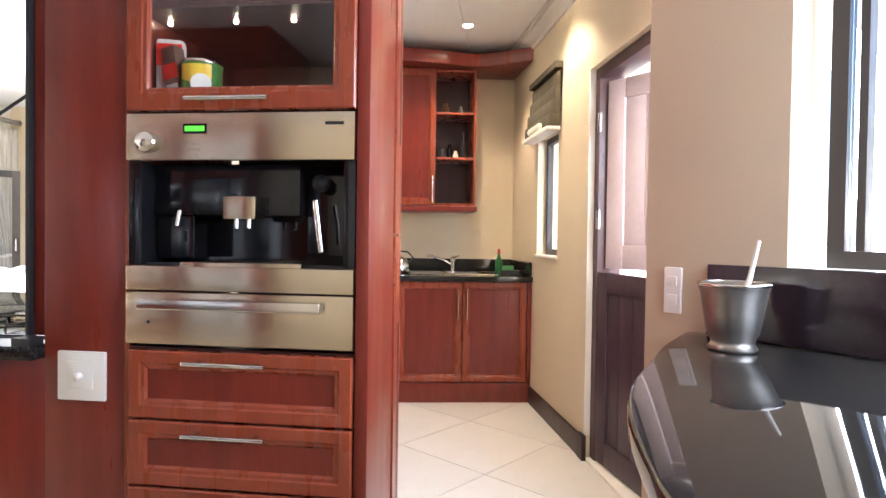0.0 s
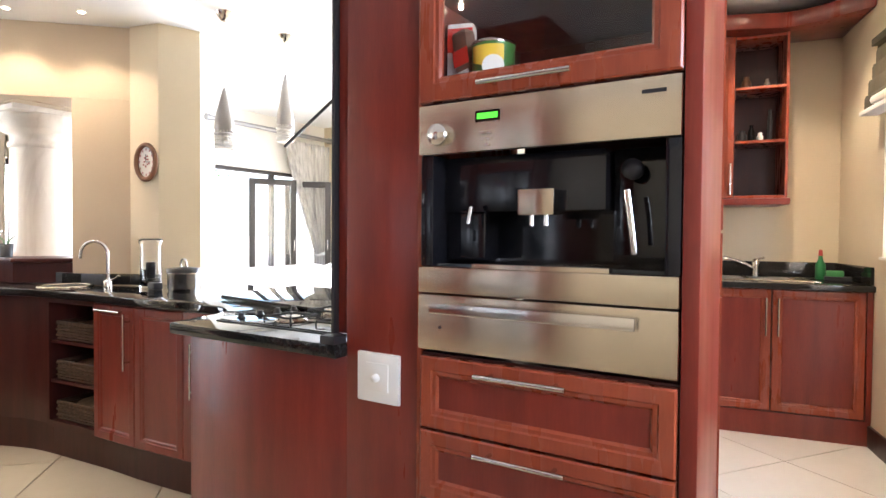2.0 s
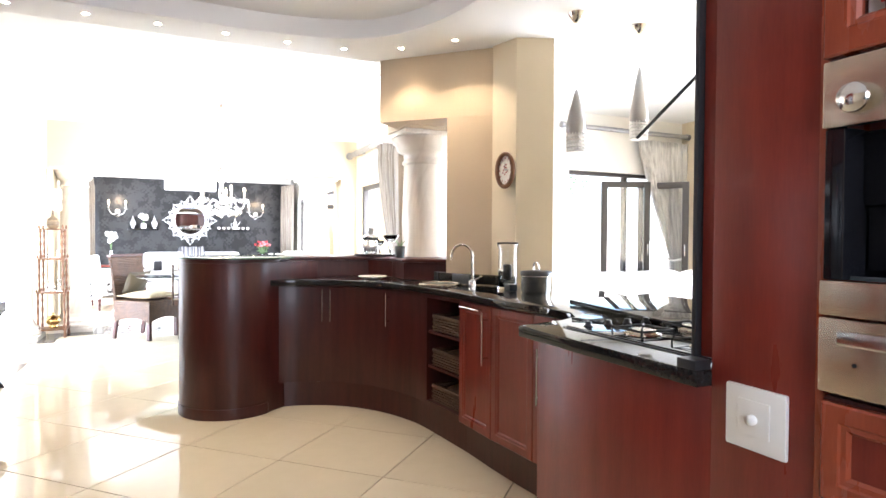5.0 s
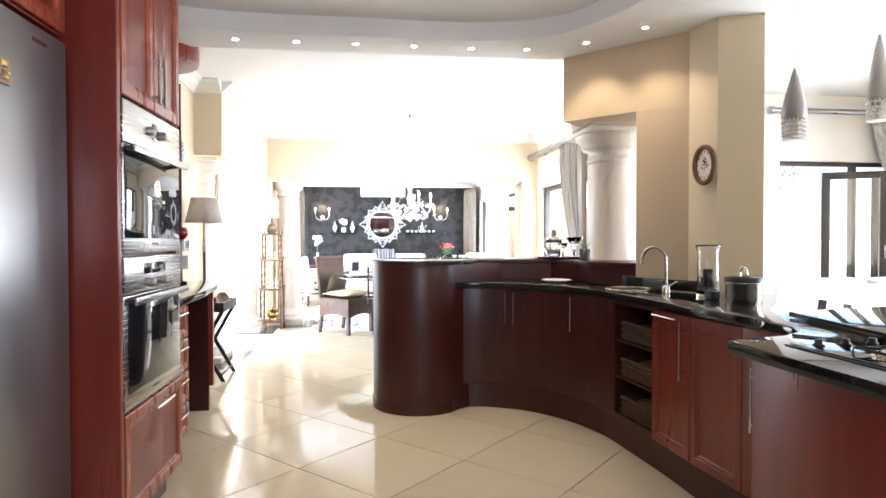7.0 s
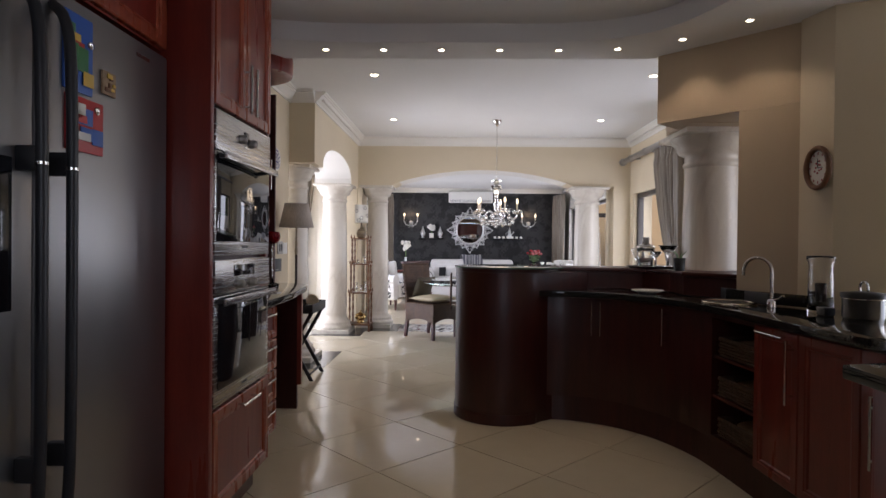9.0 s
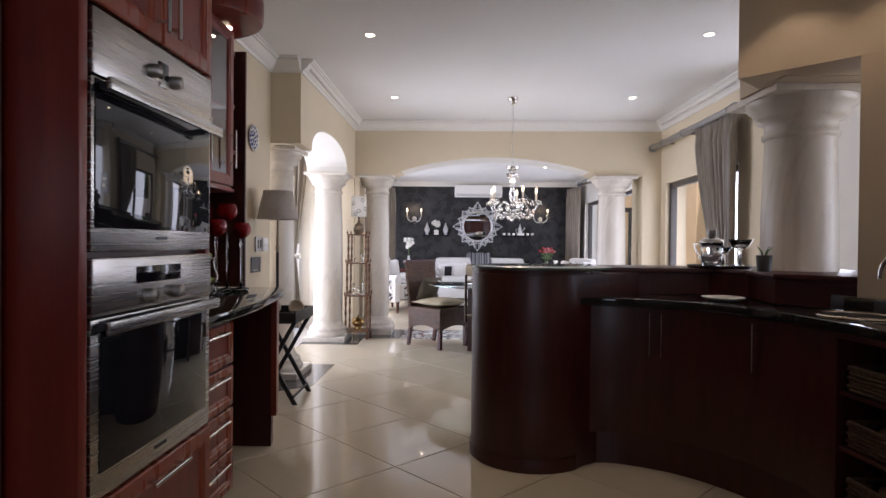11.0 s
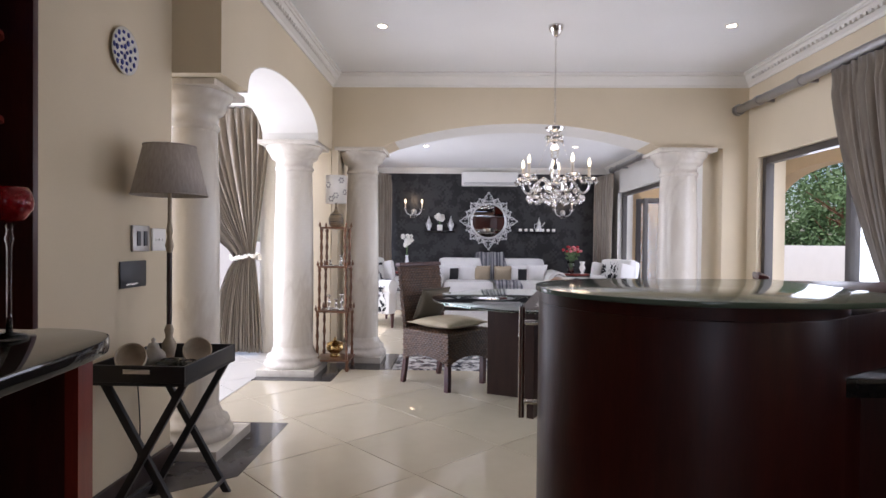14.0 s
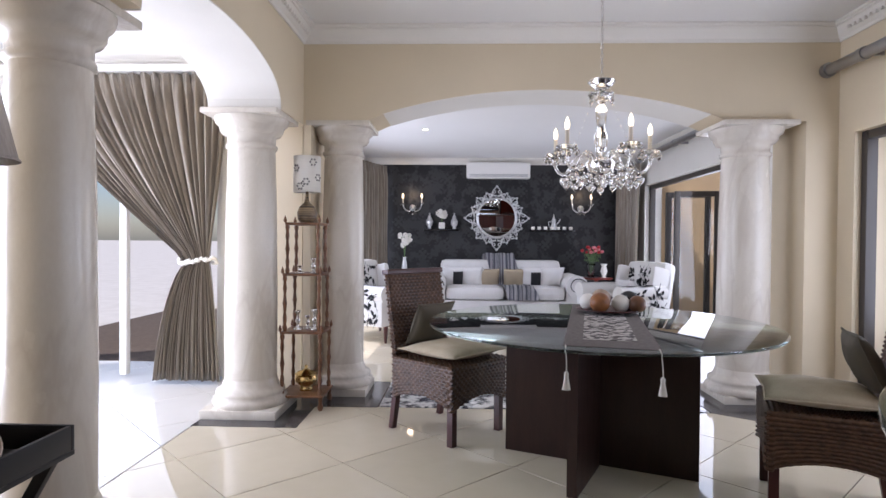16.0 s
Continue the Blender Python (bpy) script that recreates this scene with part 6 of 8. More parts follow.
tube([(0, 0, 0.05), (-0.07, -0.02, 0.09), (-0.18, -0.05, 0.125), (-0.2, -0.055, 0.115)], 0.009, 8, bm)
tube([(0, 0, 0.11), (0.05, -0.02, 0.125)], 0.007, 8, bm)
part("tap_body", bm, CHROME, t)
p = scull(-0.15, -0.42)
t = thing("soap_bottle", "green soap bottle with a red cap beside the sink", "bottle", at=(*p, 0.899))
part("bottle_body", lathe([(0.025, 0), (0.028, 0.01), (0.028, 0.09), (0.012, 0.13), (0.012, 0.15), (0, 0.15)], seg=20), GREEN, t)
part("cap", lathe([(0.013, 0.15), (0.01, 0.185), (0, 0.19)], seg=16), RED, t, "red cap")
p = scull(-0.10, -0.26)
t = thing("dish_sponge", "green sponge and cloth in a small dark tray", "sponge", at=(*p, 0.899))
part("holder", box(-0.07, -0.04, 0, 0.07, 0.04, 0.03, 0.006), BLACKMATT, t)
part("sponge", box(-0.06, -0.03, 0.030, 0.03, 0.03, 0.065, 0.008), material("sponge_green", (0.08, 0.30, 0.10), 0.8, bump=0.4, fine=300), t)
p = scull(-0.93, -0.22)
t = thing("kettle", "polished steel kettle on the black worktop", "kettle", at=(*p, 0.899))
part("kettle_body", lathe([(0.06, 0), (0.07, 0.01), (0.075, 0.05), (0.05, 0.11), (0.02, 0.125), (0, 0.13)], seg=28), CHROME, t)
part("handle", tube([(0.06, 0, 0.08), (0.10, 0, 0.12), (0.06, 0, 0.16), (0.0, 0, 0.165), (-0.03, 0, 0.13)], 0.007, 8), BLACKMATT, t, "black looped handle")
# wall cupboard with open shelves
t = thing("scullery_wall_cupboard", "mahogany wall cupboard with a framed door and open end shelves", "cabinet", at=(*scull(-0.7, -0.45), 1.40))
part("body", scull_box(-1.2, -0.66, -0.615, -0.32, 1.41, 2.44), MAHOGANY_DARK, t, at_world=True)
front(t, scull(-1.02, -0.32), scull(-0.665, -0.32), 1.41, 2.44, "door", handle=("v", 0.335, 1.53, 0.2), rail=0.05)
part("shelf_back", scull_box(-0.658, -0.36, -0.618, -0.60, 1.41, 2.44), MAHOGANY_DARK, t, at_world=True)
part("shelf_side", scull_box(-0.375, -0.36, -0.60, -0.32, 1.41, 2.44, 0.003), MAHOGANY_WARM, t, at_world=True)
for z in (1.41, 1.76, 2.10, 2.42):
    part("shelf_board", scull_box(-0.658, -0.376, -0.60, -0.325, z, z + 0.018, 0.003), MAHOGANY_WARM, t, at_world=True)
part("base_moulding", scull_box(-1.2, -0.35, -0.615, -0.29, 1.365, 1.408, 0.012), MAHOGANY, t, at_world=True)
line = [tuple(p) for p in smooth_line([scull(-1.2, -0.28), scull(-0.95, -0.16), scull(-0.65, -0.20), scull(-0.35, -0.26), scull(-0.1, -0.12), scull(-0.003, -0.05)], 5)]
line = [p[:2] for p in line]
part("curved_pelmet", prism(line + [scull(-0.003, -0.61), scull(-1.2, -0.61)], 2.445, 2.545, 0.014), MAHOGANY, t, "curved overhanging mahogany pelmet", at_world=True)
for u, v, z, col, r, h in ((-0.58, -0.45, 2.118, RACKWOOD, 0.03, 0.08), (-0.46, -0.45, 2.118, PEWTER, 0.018, 0.06), (-0.60, -0.45, 1.778, BLACKMATT, 0.03, 0.07), (-0.44, -0.45, 1.778, BLACKMATT, 0.015, 0.20), (-0.50, -0.42, 1.778, WHITE, 0.02, 0.05), (-0.54, -0.48, 1.778, BLACK, 0.02, 0.11)):
    t = thing("storage_pot", {"turned_wood": "small orange-brown pot on the open shelf", "pewter": "small dull metal pot on the open shelf", "black_plastic": "small black bottle on the open shelf", "white_trim": "small white pot on the open shelf", "black_gloss": "small glossy black jar on the open shelf"}[col.name], "pot", "pots on the open shelves", at=(*scull(u, v), z))
    part("pot_body", lathe([(r * 0.8, 0), (r, h * 0.2), (r, h * 0.7), (r * 0.6, h * 0.9), (r * 0.6, h), (0, h)], seg=18), col, t)
    part("lid", lathe([(r * 0.62, h), (r * 0.62, h + 0.01), (0, h + 0.012)], seg=18), col, t)
# tall units along the left side of the passage
LA, LB, LC = (0.222, 2.62), (0.14, 3.05), (-0.235, 4.95)
t = thing("tall_larder_cabinet", "tall mahogany larder unit with steel handles lining the passage", "cabinet", at=(0.0, 2.9, 0))
part("body", prism([(0.218, 2.615), (0.155, 3.03), (-0.40, 2.97), (-0.40, 2.90), (0.18, 2.90), (0.18, 2.615)], 0.0, 2.464, 0.002), MAHOGANY_DARK, t, at_world=True)
for z0, z1, hz in ((0.13, 1.02, 0.84), (1.025, 1.17, None), (1.175, 2.44, 1.33)):
    front(t, (0.162, 3.03), (0.224, 2.625), z0, z1, "door", handle=("v", 0.02, hz, 0.3) if hz else None)
t = thing("low_cabinet", "low mahogany base units under a black worktop along the passage", "cabinet", at=(-0.2, 4.0, 0))
part("body", prism([(0.12, 3.06), (-0.235, 4.94), (-0.68, 4.9), (-0.68, 3.06)], 0.0, 0.862, 0.002), MAHOGANY_DARK, t, at_world=True)
part("worktop", prism([(0.14, 3.06), (-0.215, 4.92), (-0.68, 4.9), (-0.68, 3.06)], 0.863, 0.897, 0.004), GRANITE, t, at_world=True)

# window, blind and stable door of the scullery
bm = bmesh.new()
for a in ((0.11, 0.14, 1.06, 1.85), (0.51, 0.54, 1.06, 1.85), (0.14, 0.51, 1.06, 1.10), (0.14, 0.51, 1.81, 1.85)):
    add(bm, scull_box(0.06, 0.10, a[0], a[1], a[2], a[3], 0.002))
wn7 = window("window_7", bm, [scull_box(0.078, 0.082, 0.14, 0.51, 1.10, 1.81)])
structure("window_sill", scull_box(-0.015, 0.19, 0.09, 0.56, 1.045, 1.0605, 0.003), WHITE)
t = thing("roman_blind", "olive and cream striped roman blind gathered up over the scullery window", "blind", at=(*scull(-0.05, 0.3), 1.75))
BLIND = material("blind_olive", (0.085, 0.072, 0.045), 0.8, second=(0.065, 0.055, 0.035), scale=8, bump=0.2)
part("head_rail", scull_box(-0.05, -0.002, 0.03, 0.62, 2.20, 2.24, 0.004), BLIND, t, at_world=True)
bm = bmesh.new()
for k in range(4):
    z = 2.19 - 0.085 * k
    add(bm, scull_box(-0.03 - 0.016 * k, -0.012, 0.035, 0.615, z - 0.097, z, 0.02))
part("folds", bm, BLIND, t, at_world=True)
part("cream_band", scull_box(-0.10, -0.012, 0.03, 0.62, 1.825, 1.85, 0.006), WHITE, t, "cream lower band", at_world=True)
part("cream_swag", scull_box(-0.105, -0.07, 0.20, 0.45, 1.855, 1.90, 0.02), WHITE, t, at_world=True)
JAMB = material("purple_brown_frame", (0.10, 0.055, 0.055), 0.4, second=(0.07, 0.038, 0.04), scale=8, bump=0.1)
structure("door_frame", scull_box(0.03, 0.15, 1.072, 1.13, 0, 2.0, 0.004), JAMB)
structure("door_frame", scull_box(0.03, 0.15, 1.072, 2.34, 2.0, 2.058, 0.004), JAMB)
structure("door_reveal", scull_box(-0.004, 0.028, 1.071, 1.076, 0.13, 2.058), WHITE)
structure("door_sill", scull_box(0.0, 0.19, 1.08, 2.3, -0.012, 0.015, 0.003), WHITE)


def half_leaf(name, z0, z1, a, b, mat, label):
    t = thing(name, label, "door", "stable door leaves", at=(a[0], a[1], z0))
    m, w = facing(b, a)
    bm = bmesh.new()
    for x0, x1, y0, y1 in ((0, 0.10, z0, z1), (w - 0.10, w, z0, z1), (0.10, w - 0.10, z0, z0 + 0.12), (0.10, w - 0.10, z1 - 0.10, z1)):
        box(x0, -0.04, y0, x1, 0.0, y1, 0.005, bm)
    part("leaf_frame", add(bmesh.new(), bm, m), mat, t, at_world=True)
    for k in range(5):
        x = 0.10 + (w - 0.20) * k / 5
        part("board", add(bmesh.new(), box(x + 0.001, -0.030, z0 + 0.12, x + (w - 0.20) / 5 - 0.001, -0.012, z1 - 0.10, 0.003), m), mat, t, at_world=True)
    return t, m


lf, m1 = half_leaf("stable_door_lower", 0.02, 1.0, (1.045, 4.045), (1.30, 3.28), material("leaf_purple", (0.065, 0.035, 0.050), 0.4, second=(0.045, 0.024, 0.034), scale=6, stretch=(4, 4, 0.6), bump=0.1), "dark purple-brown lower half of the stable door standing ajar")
# the pale colour carries the sunlight on the open upper leaf
LEAF_SUNLIT = material("sunlit_tone_leaf", (0.60, 0.49, 0.48), 0.5, second=(0.52, 0.42, 0.41), scale=5, bump=0.1)
uf, m2 = half_leaf("stable_door_upper", 1.02, 1.98, (1.07, 4.045), (1.62, 3.50), LEAF_SUNLIT, "upper half of the stable door standing open, pale as if sunlit")
for z in (1.22, 1.72):
    part("hinge", scull_box(0.02, 0.03, 1.125, 1.16, z, z + 0.10, 0.002), CHROME, uf, "steel butt hinge", at_world=True)

for v, u in ((0.85, -0.28), (0.1, -0.5), (2.0, -0.5)):
    downlight(*scull(u, v), 2.62, 0.03, power=26 if v != 2.0 else 14, label="round lit ceiling spot in the scullery", group="scullery ceiling lights")

# ---- east breakfast counter ----
CT = [(1.083, 2.717), (0.96, 2.47), (0.873, 2.242), (0.80, 2.05), (0.755, 1.86), (0.736, 1.669), (0.735, 1.50), (0.77, 1.28), (0.86, 1.06), (1.02, 0.86), (1.25, 0.72), (1.55, 0.66)]
CT = [tuple(p)[:2] for p in smooth_line([(x, y, 0) for x, y in CT], 4)]
t = thing("breakfast_counter", "polished black granite breakfast counter with a curved front", "counter", at=(1.3, 1.7, 0))
part("granite_top", prism(CT + [(2.9, 0.66), (2.9, 0.8), on_wall(1.6, -0.001), on_wall(-0.05, -0.001)], 0.862, 0.899, 0.008), GRANITE, t, at_world=True)
part("curved_base", prism([(x + 0.08, y - 0.02) for x, y in CT[1:]] + [(2.85, 0.8), on_wall(1.6, -0.03), on_wall(-0.0, -0.03)], 0.0, 0.861, 0.002), material("cream_panel", (0.60, 0.52, 0.38), 0.4, second=(0.55, 0.47, 0.34), scale=3, bump=0.05), t, at_world=True)
part("backsplash", diagonal(-0.001, 1.6, -0.022, -0.001, 0.90, 1.10, 0.003), material("dark_splash", (0.02, 0.012, 0.016), 0.12, second=(0.03, 0.02, 0.025), scale=10), t, "dark polished backsplash", at_world=True)
structure("window_sill", diagonal(0.19, 1.9, -0.02, 0.19, 1.086, 1.10, 0.004), WHITE)
bm = bmesh.new()
for s0, s1, z0, z1 in ((0.26, 0.30, 1.10, 2.15), (0.72, 0.76, 1.10, 2.15), (1.85, 1.899, 1.10, 2.15), (0.30, 1.85, 1.10, 1.145), (0.30, 1.85, 2.10, 2.15), (0.325, 0.345, 1.145, 2.10)):
    add(bm, diagonal(s0, s1, 0.09, 0.14, z0, z1, 0.002))
window("window_8", bm, [diagonal(0.30, 1.85, 0.112, 0.118, 1.145, 2.10)])
t = thing("wall_switch", "pale double switch plate on the tan wall beside the window", "light switch", at=(*on_wall(-0.12), 0.98))
part("plate", diagonal(-0.148, -0.092, -0.009, -0.0005, 0.945, 1.085, 0.004), WHITEPLASTIC, t, at_world=True)
for z in (0.975, 1.03):
    part("rocker", diagonal(-0.135, -0.105, -0.012, -0.009, z, z + 0.028, 0.001), WHITEPLASTIC, t, at_world=True)
p = on_wall(0.17, -0.20)
t = thing("mortar_cup", "dull pewter mortar cup with a pale flared rim and a pestle", "mortar", at=(*p, 0.899))
part("cup", lathe([(0.052, 0), (0.058, 0.006), (0.050, 0.018), (0.050, 0.026), (0.060, 0.045), (0.068, 0.09), (0.075, 0.14), (0.080, 0.155), (0.084, 0.162), (0.080, 0.166), (0.068, 0.155), (0.060, 0.09), (0.045, 0.05), (0, 0.042)], seg=40), PEWTER, t)
part("rim_band", lathe([(0.0815, 0.158), (0.086, 0.162), (0.0815, 0.168), (0.079, 0.166), (0.079, 0.16)], seg=40), CHROME, t, "bright rolled rim")
part("pestle", tube([(0.0, 0.0, 0.06), (0.03, -0.02, 0.18), (0.045, -0.03, 0.27)], 0.007, 8, taper=(1.2, 0.7)), WHITE, t, "pale slender pestle")

# ---- tray table and lamp by the cream wall ----
t = thing("butler_tray_table", "black folding tray table with crossed legs on the tiled floor", "side table", at=(-4.93, -0.09, 0))
x0, x1, y0, y1, zt = -5.17, -4.69, -0.27, 0.09, 0.575
bm = box(x0, y0, zt, x1, y1, zt + 0.012, 0.001)
part("tray_base", bm, BLACKMATT, t, at_world=True)
for a in ((x0, y0, x0 + 0.012, y1), (x1 - 0.012, y0, x1, y1), (x0 + 0.012, y0, x1 - 0.012, y0 + 0.012), (x0 + 0.012, y1 - 0.012, x1 - 0.012, y1)):
    part("tray_side", box(a[0], a[1], zt + 0.0125, a[2], a[3], zt + 0.075, 0.003), BLACKMATT, t, at_world=True)
part("hand_slot", box(x1 - 0.0, -0.14, zt + 0.045, x1 + 0.0015, -0.04, zt + 0.062, 0.0005), WHITE, t, "pale grip slot", at_world=True)
for x in (x0 + 0.05, x1 - 0.05):
    for s in (1, -1):
        ya, yb = (y0 + 0.02, y1 - 0.02) if s > 0 else (y1 - 0.02, y0 + 0.02)
        q = x + 0.016 * s
        bm = prism([(ya - 0.016, 0.0), (ya + 0.016, 0.0), (yb + 0.016, zt - 0.002), (yb - 0.016, zt - 0.002)], q - 0.011, q + 0.011, 0.002, None, Matrix(((0, 0, 1, 0), (1, 0, 0, 0), (0, 1, 0, 0), (0, 0, 0, 1))))
        part("crossed_leg", bm, BLACKMATT, t, at_world=True)
for y, z in ((y0 + 0.03, 0.06), (y1 - 0.03, 0.06)):
    part("stretcher", tube([(x0 + 0.05, y, z), (x1 - 0.05, y, z)], 0.009, 8), BLACKMATT, t, at_world=True)
CHINA = material("old_china", (0.64, 0.56, 0.44), 0.28, second=(0.56, 0.48, 0.36), scale=18)
for x, y, a, b in ((-4.80, -0.165, 66, 18), (-4.96, 0.01, 66, 30)):
    t = thing("tea_cup", "cream china cup tipped on its side on the tray", "cup", "cups on the tray", at=(x, y, zt + 0.013))
    mm = Matrix.Translation((0, 0, 0.062)) @ pose(0, 0, 0, 0, 0, b) @ pose(0, 0, 0, 0, a, 0)
    part("bowl", add(bmesh.new(), lathe([(0.02, -0.03), (0.035, -0.02), (0.054, 0.02), (0.056, 0.045), (0.052, 0.045), (0.05, 0.02), (0.03, -0.015), (0, -0.02)], seg=28), mm), CHINA, t)
    part("saucer", lathe([(0.0, 0.0), (0.03, 0.0), (0.066, 0.010), (0.068, 0.013), (0.03, 0.005), (0, 0.005)], (-0.02, 0, 0), 32), CHINA, t, "cream china saucer")
    part("handle", add(bmesh.new(), tube([(0.052, 0, 0.03), (0.08, 0, 0.03), (0.078, 0, 0.0), (0.045, 0, -0.005)], 0.004, 6), mm), CHINA, t)
t = thing("teapot", "small tarnished silver teapot with a knobbed lid on the tray", "teapot", at=(-4.94, -0.16, zt + 0.013))
part("pot_body", lathe([(0.025, 0), (0.03, 0.008), (0.05, 0.03), (0.045, 0.06), (0.025, 0.08), (0.02, 0.085)], seg=28), PEWTER, t)
part("lid", lathe([(0.024, 0.085), (0.018, 0.10), (0.006, 0.105), (0.009, 0.118), (0, 0.125)], seg=20), PEWTER, t)
part("spout", tube([(0.04, 0, 0.04), (0.07, 0, 0.06), (0.085, 0, 0.085)], 0.007, 8), PEWTER, t)
for x, y in ((-4.88, -0.06), (-4.80, -0.05), (-4.86, 0.02)):
    t = thing("glass_bowl", "small clear glass bowl lying on the tray", "bowl", "glass bowls on the tray", at=(x, y, zt + 0.013))
    part("glass", lathe([(0.018, 0), (0.02, 0.004), (0.032, 0.03), (0.034, 0.05), (0.031, 0.05), (0.029, 0.03), (0, 0.008)], seg=22), GLASS, t)
t = thing("table_lamp", "tall turned table lamp with sheer grey shade on the tray", "lamp", at=(-5.05, -0.15, zt + 0.013))
part("turned_base", lathe([(0.05, 0), (0.05, 0.01), (0.02, 0.02), (0.028, 0.06), (0.03, 0.08), (0.014, 0.11), (0.02, 0.14), (0.012, 0.165)], seg=24), material("lamp_bone", (0.45, 0.38, 0.28), 0.5, second=(0.30, 0.24, 0.17), scale=20), t)
part("column_stem", lathe([(0.011, 0.165), (0.011, 0.47)], seg=18), DARKWOOD, t, "dark wooden stem")
part("upper_stem", lathe([(0.011, 0.47), (0.018, 0.50), (0.009, 0.54), (0.014, 0.56), (0.008, 0.60), (0.008, 0.74)], seg=20), bpy.data.materials["lamp_bone"], t)
SHADE = material("sheer_shade", (0.56, 0.50, 0.44), 0.8, second=(0.44, 0.39, 0.35), scale=20, stretch=(6, 6, 0.3), bump=0.1, alpha=0.80)
bm = lathe([(0.152, 0.715), (0.104, 0.925)], seg=40)
bmesh.ops.delete(bm, geom=[f for f in bm.faces if len(f.verts) > 4], context="FACES_ONLY")
bmesh.ops.solidify(bm, geom=bm.faces[:], thickness=0.002)
part("shade", bm, SHADE, t, "sheer grey tapered shade")
for z, r in ((0.716, 0.153), (0.924, 0.105)):
    part("shade_rim", tube([(r * math.cos(a), r * math.sin(a), z) for a in (2 * math.pi * k / 40 for k in range(40))], 0.003, 6, closed=True), SHADE, t)
part("bulb", ball((0, 0, 0.80), 0.03, 2), WHITEPLASTIC, t)
part("flex", tube(smooth_line([(0.05, -0.02, 0.01), (0.02, -0.13, 0.0), (-0.05, -0.165, -0.1), (-0.06, -0.16, -0.35), (0.0, -0.165, -0.58)], 6), 0.003, 6), BLACKMATT, t, "dark hanging flex")

# ---- turned shelf rack with its lamp ----
RX, RY = -7.66, 0.0
t = thing("shelf_rack", "three-tier turned wooden shelf rack standing between two columns", "shelf", at=(RX, RY, 0))
levels = (0.085, 0.50, 0.88, 1.215)
for k, z in enumerate(levels):
    h = 0.15 - 0.012 * k
    part("shelf_board", prism([(-h, -h), (h, -h), (h, h), (-h, h)], z, z + 0.016, 0.004), RACKWOOD, t)
spin = [(0.012, 0), (0.016, 0.03), (0.009, 0.05), (0.014, 0.10), (0.008, 0.14), (0.012, 0.19), (0.016, 0.21), (0.012, 0.23), (0.008, 0.28), (0.014, 0.32), (0.009, 0.37), (0.016, 0.39), (0.012, 0.415)]
for k in range(3):
    z0, z1 = levels[k] + 0.016, levels[k + 1]
    h = 0.125 - 0.012 * k
    for sx, sy in ((-1, -1), (1, -1), (1, 1), (-1, 1)):
        part("turned_post", lathe([(r, z0 + (z1 - z0) * q / 0.415) for r, q in spin], (h * sx, h * sy, 0), 14), RACKWOOD, t)
for sx, sy in ((-1, -1), (1, -1), (1, 1), (-1, 1)):
    part("foot", lathe([(0.012, 0), (0.02, 0.02), (0.012, 0.05), (0.016, 0.085)], (0.13 * sx, 0.13 * sy, 0), 14), RACKWOOD, t)
    for k in (1, 2, 3):
        h = 0.125 - 0.012 * (k - 1)
        part("finial", lathe([(0.008, levels[k] + 0.016), (0.012, levels[k] + 0.03), (0.004, levels[k] + 0.055), (0, levels[k] + 0.065)], ((h + 0.012) * sx, (h + 0.012) * sy, 0), 12), RACKWOOD, t)
t = thing("rack_lamp", "banded ginger-jar lamp with a white floral drum shade on the rack", "lamp", at=(RX, RY, 1.232))
part("jar_base", lathe([(0.04, 0), (0.06, 0.02), (0.065, 0.07), (0.05, 0.11), (0.02, 0.135), (0.012, 0.16), (0.01, 0.21)], seg=28), material("banded_jar", (0.30, 0.22, 0.13), 0.3, second=(0.07, 0.05, 0.035), scale=2, stretch=(0.1, 0.1, 40), mix=3), t)
bm = lathe([(0.09, 0.205), (0.09, 0.445)], seg=36)
bmesh.ops.delete(bm, geom=[f for f in bm.faces if len(f.verts) > 4], context="FACES_ONLY")
bmesh.ops.solidify(bm, geom=bm.faces[:], thickness=0.002)
part("shade", bm, material("white_shade", (0.72, 0.69, 0.63), 0.8), t, "white drum shade")
bm = bmesh.new()
for cx, cz in ((10, 0.27), (-35, 0.36), (40, 0.40), (-15, 0.24), (65, 0.30)):
    for k in range(6):
        a = 2 * math.pi * k / 6
        th, z = radians(cx) + 0.22 * math.cos(a), cz + 0.02 * math.sin(a)
        ball((0.091 * math.cos(th), 0.091 * math.sin(th), z), 0.008, 1, (0.5, 1, 1), bm)
part("printed_flowers", bm, material("grey_print", (0.22, 0.21, 0.2), 0.8), t, "grey printed flowers")
for z, s, lab in ((0.101, 1.0, "round brass lidded pot on the lowest rack shelf"),):
    t = thing("brass_pot", lab, "pot", at=(RX, RY, z))
    part("pot_body", lathe([(0.04, 0), (0.045, 0.02), (0.035, 0.03), (0.07, 0.06), (0.075, 0.09), (0.06, 0.11)], seg=28), material("brass", (0.55, 0.38, 0.16), 0.22, 1.0), t)
    part("lid", lathe([(0.078, 0.11), (0.06, 0.125), (0.02, 0.14), (0.008, 0.15), (0.012, 0.165), (0, 0.175)], seg=28), bpy.data.materials["brass"], t)
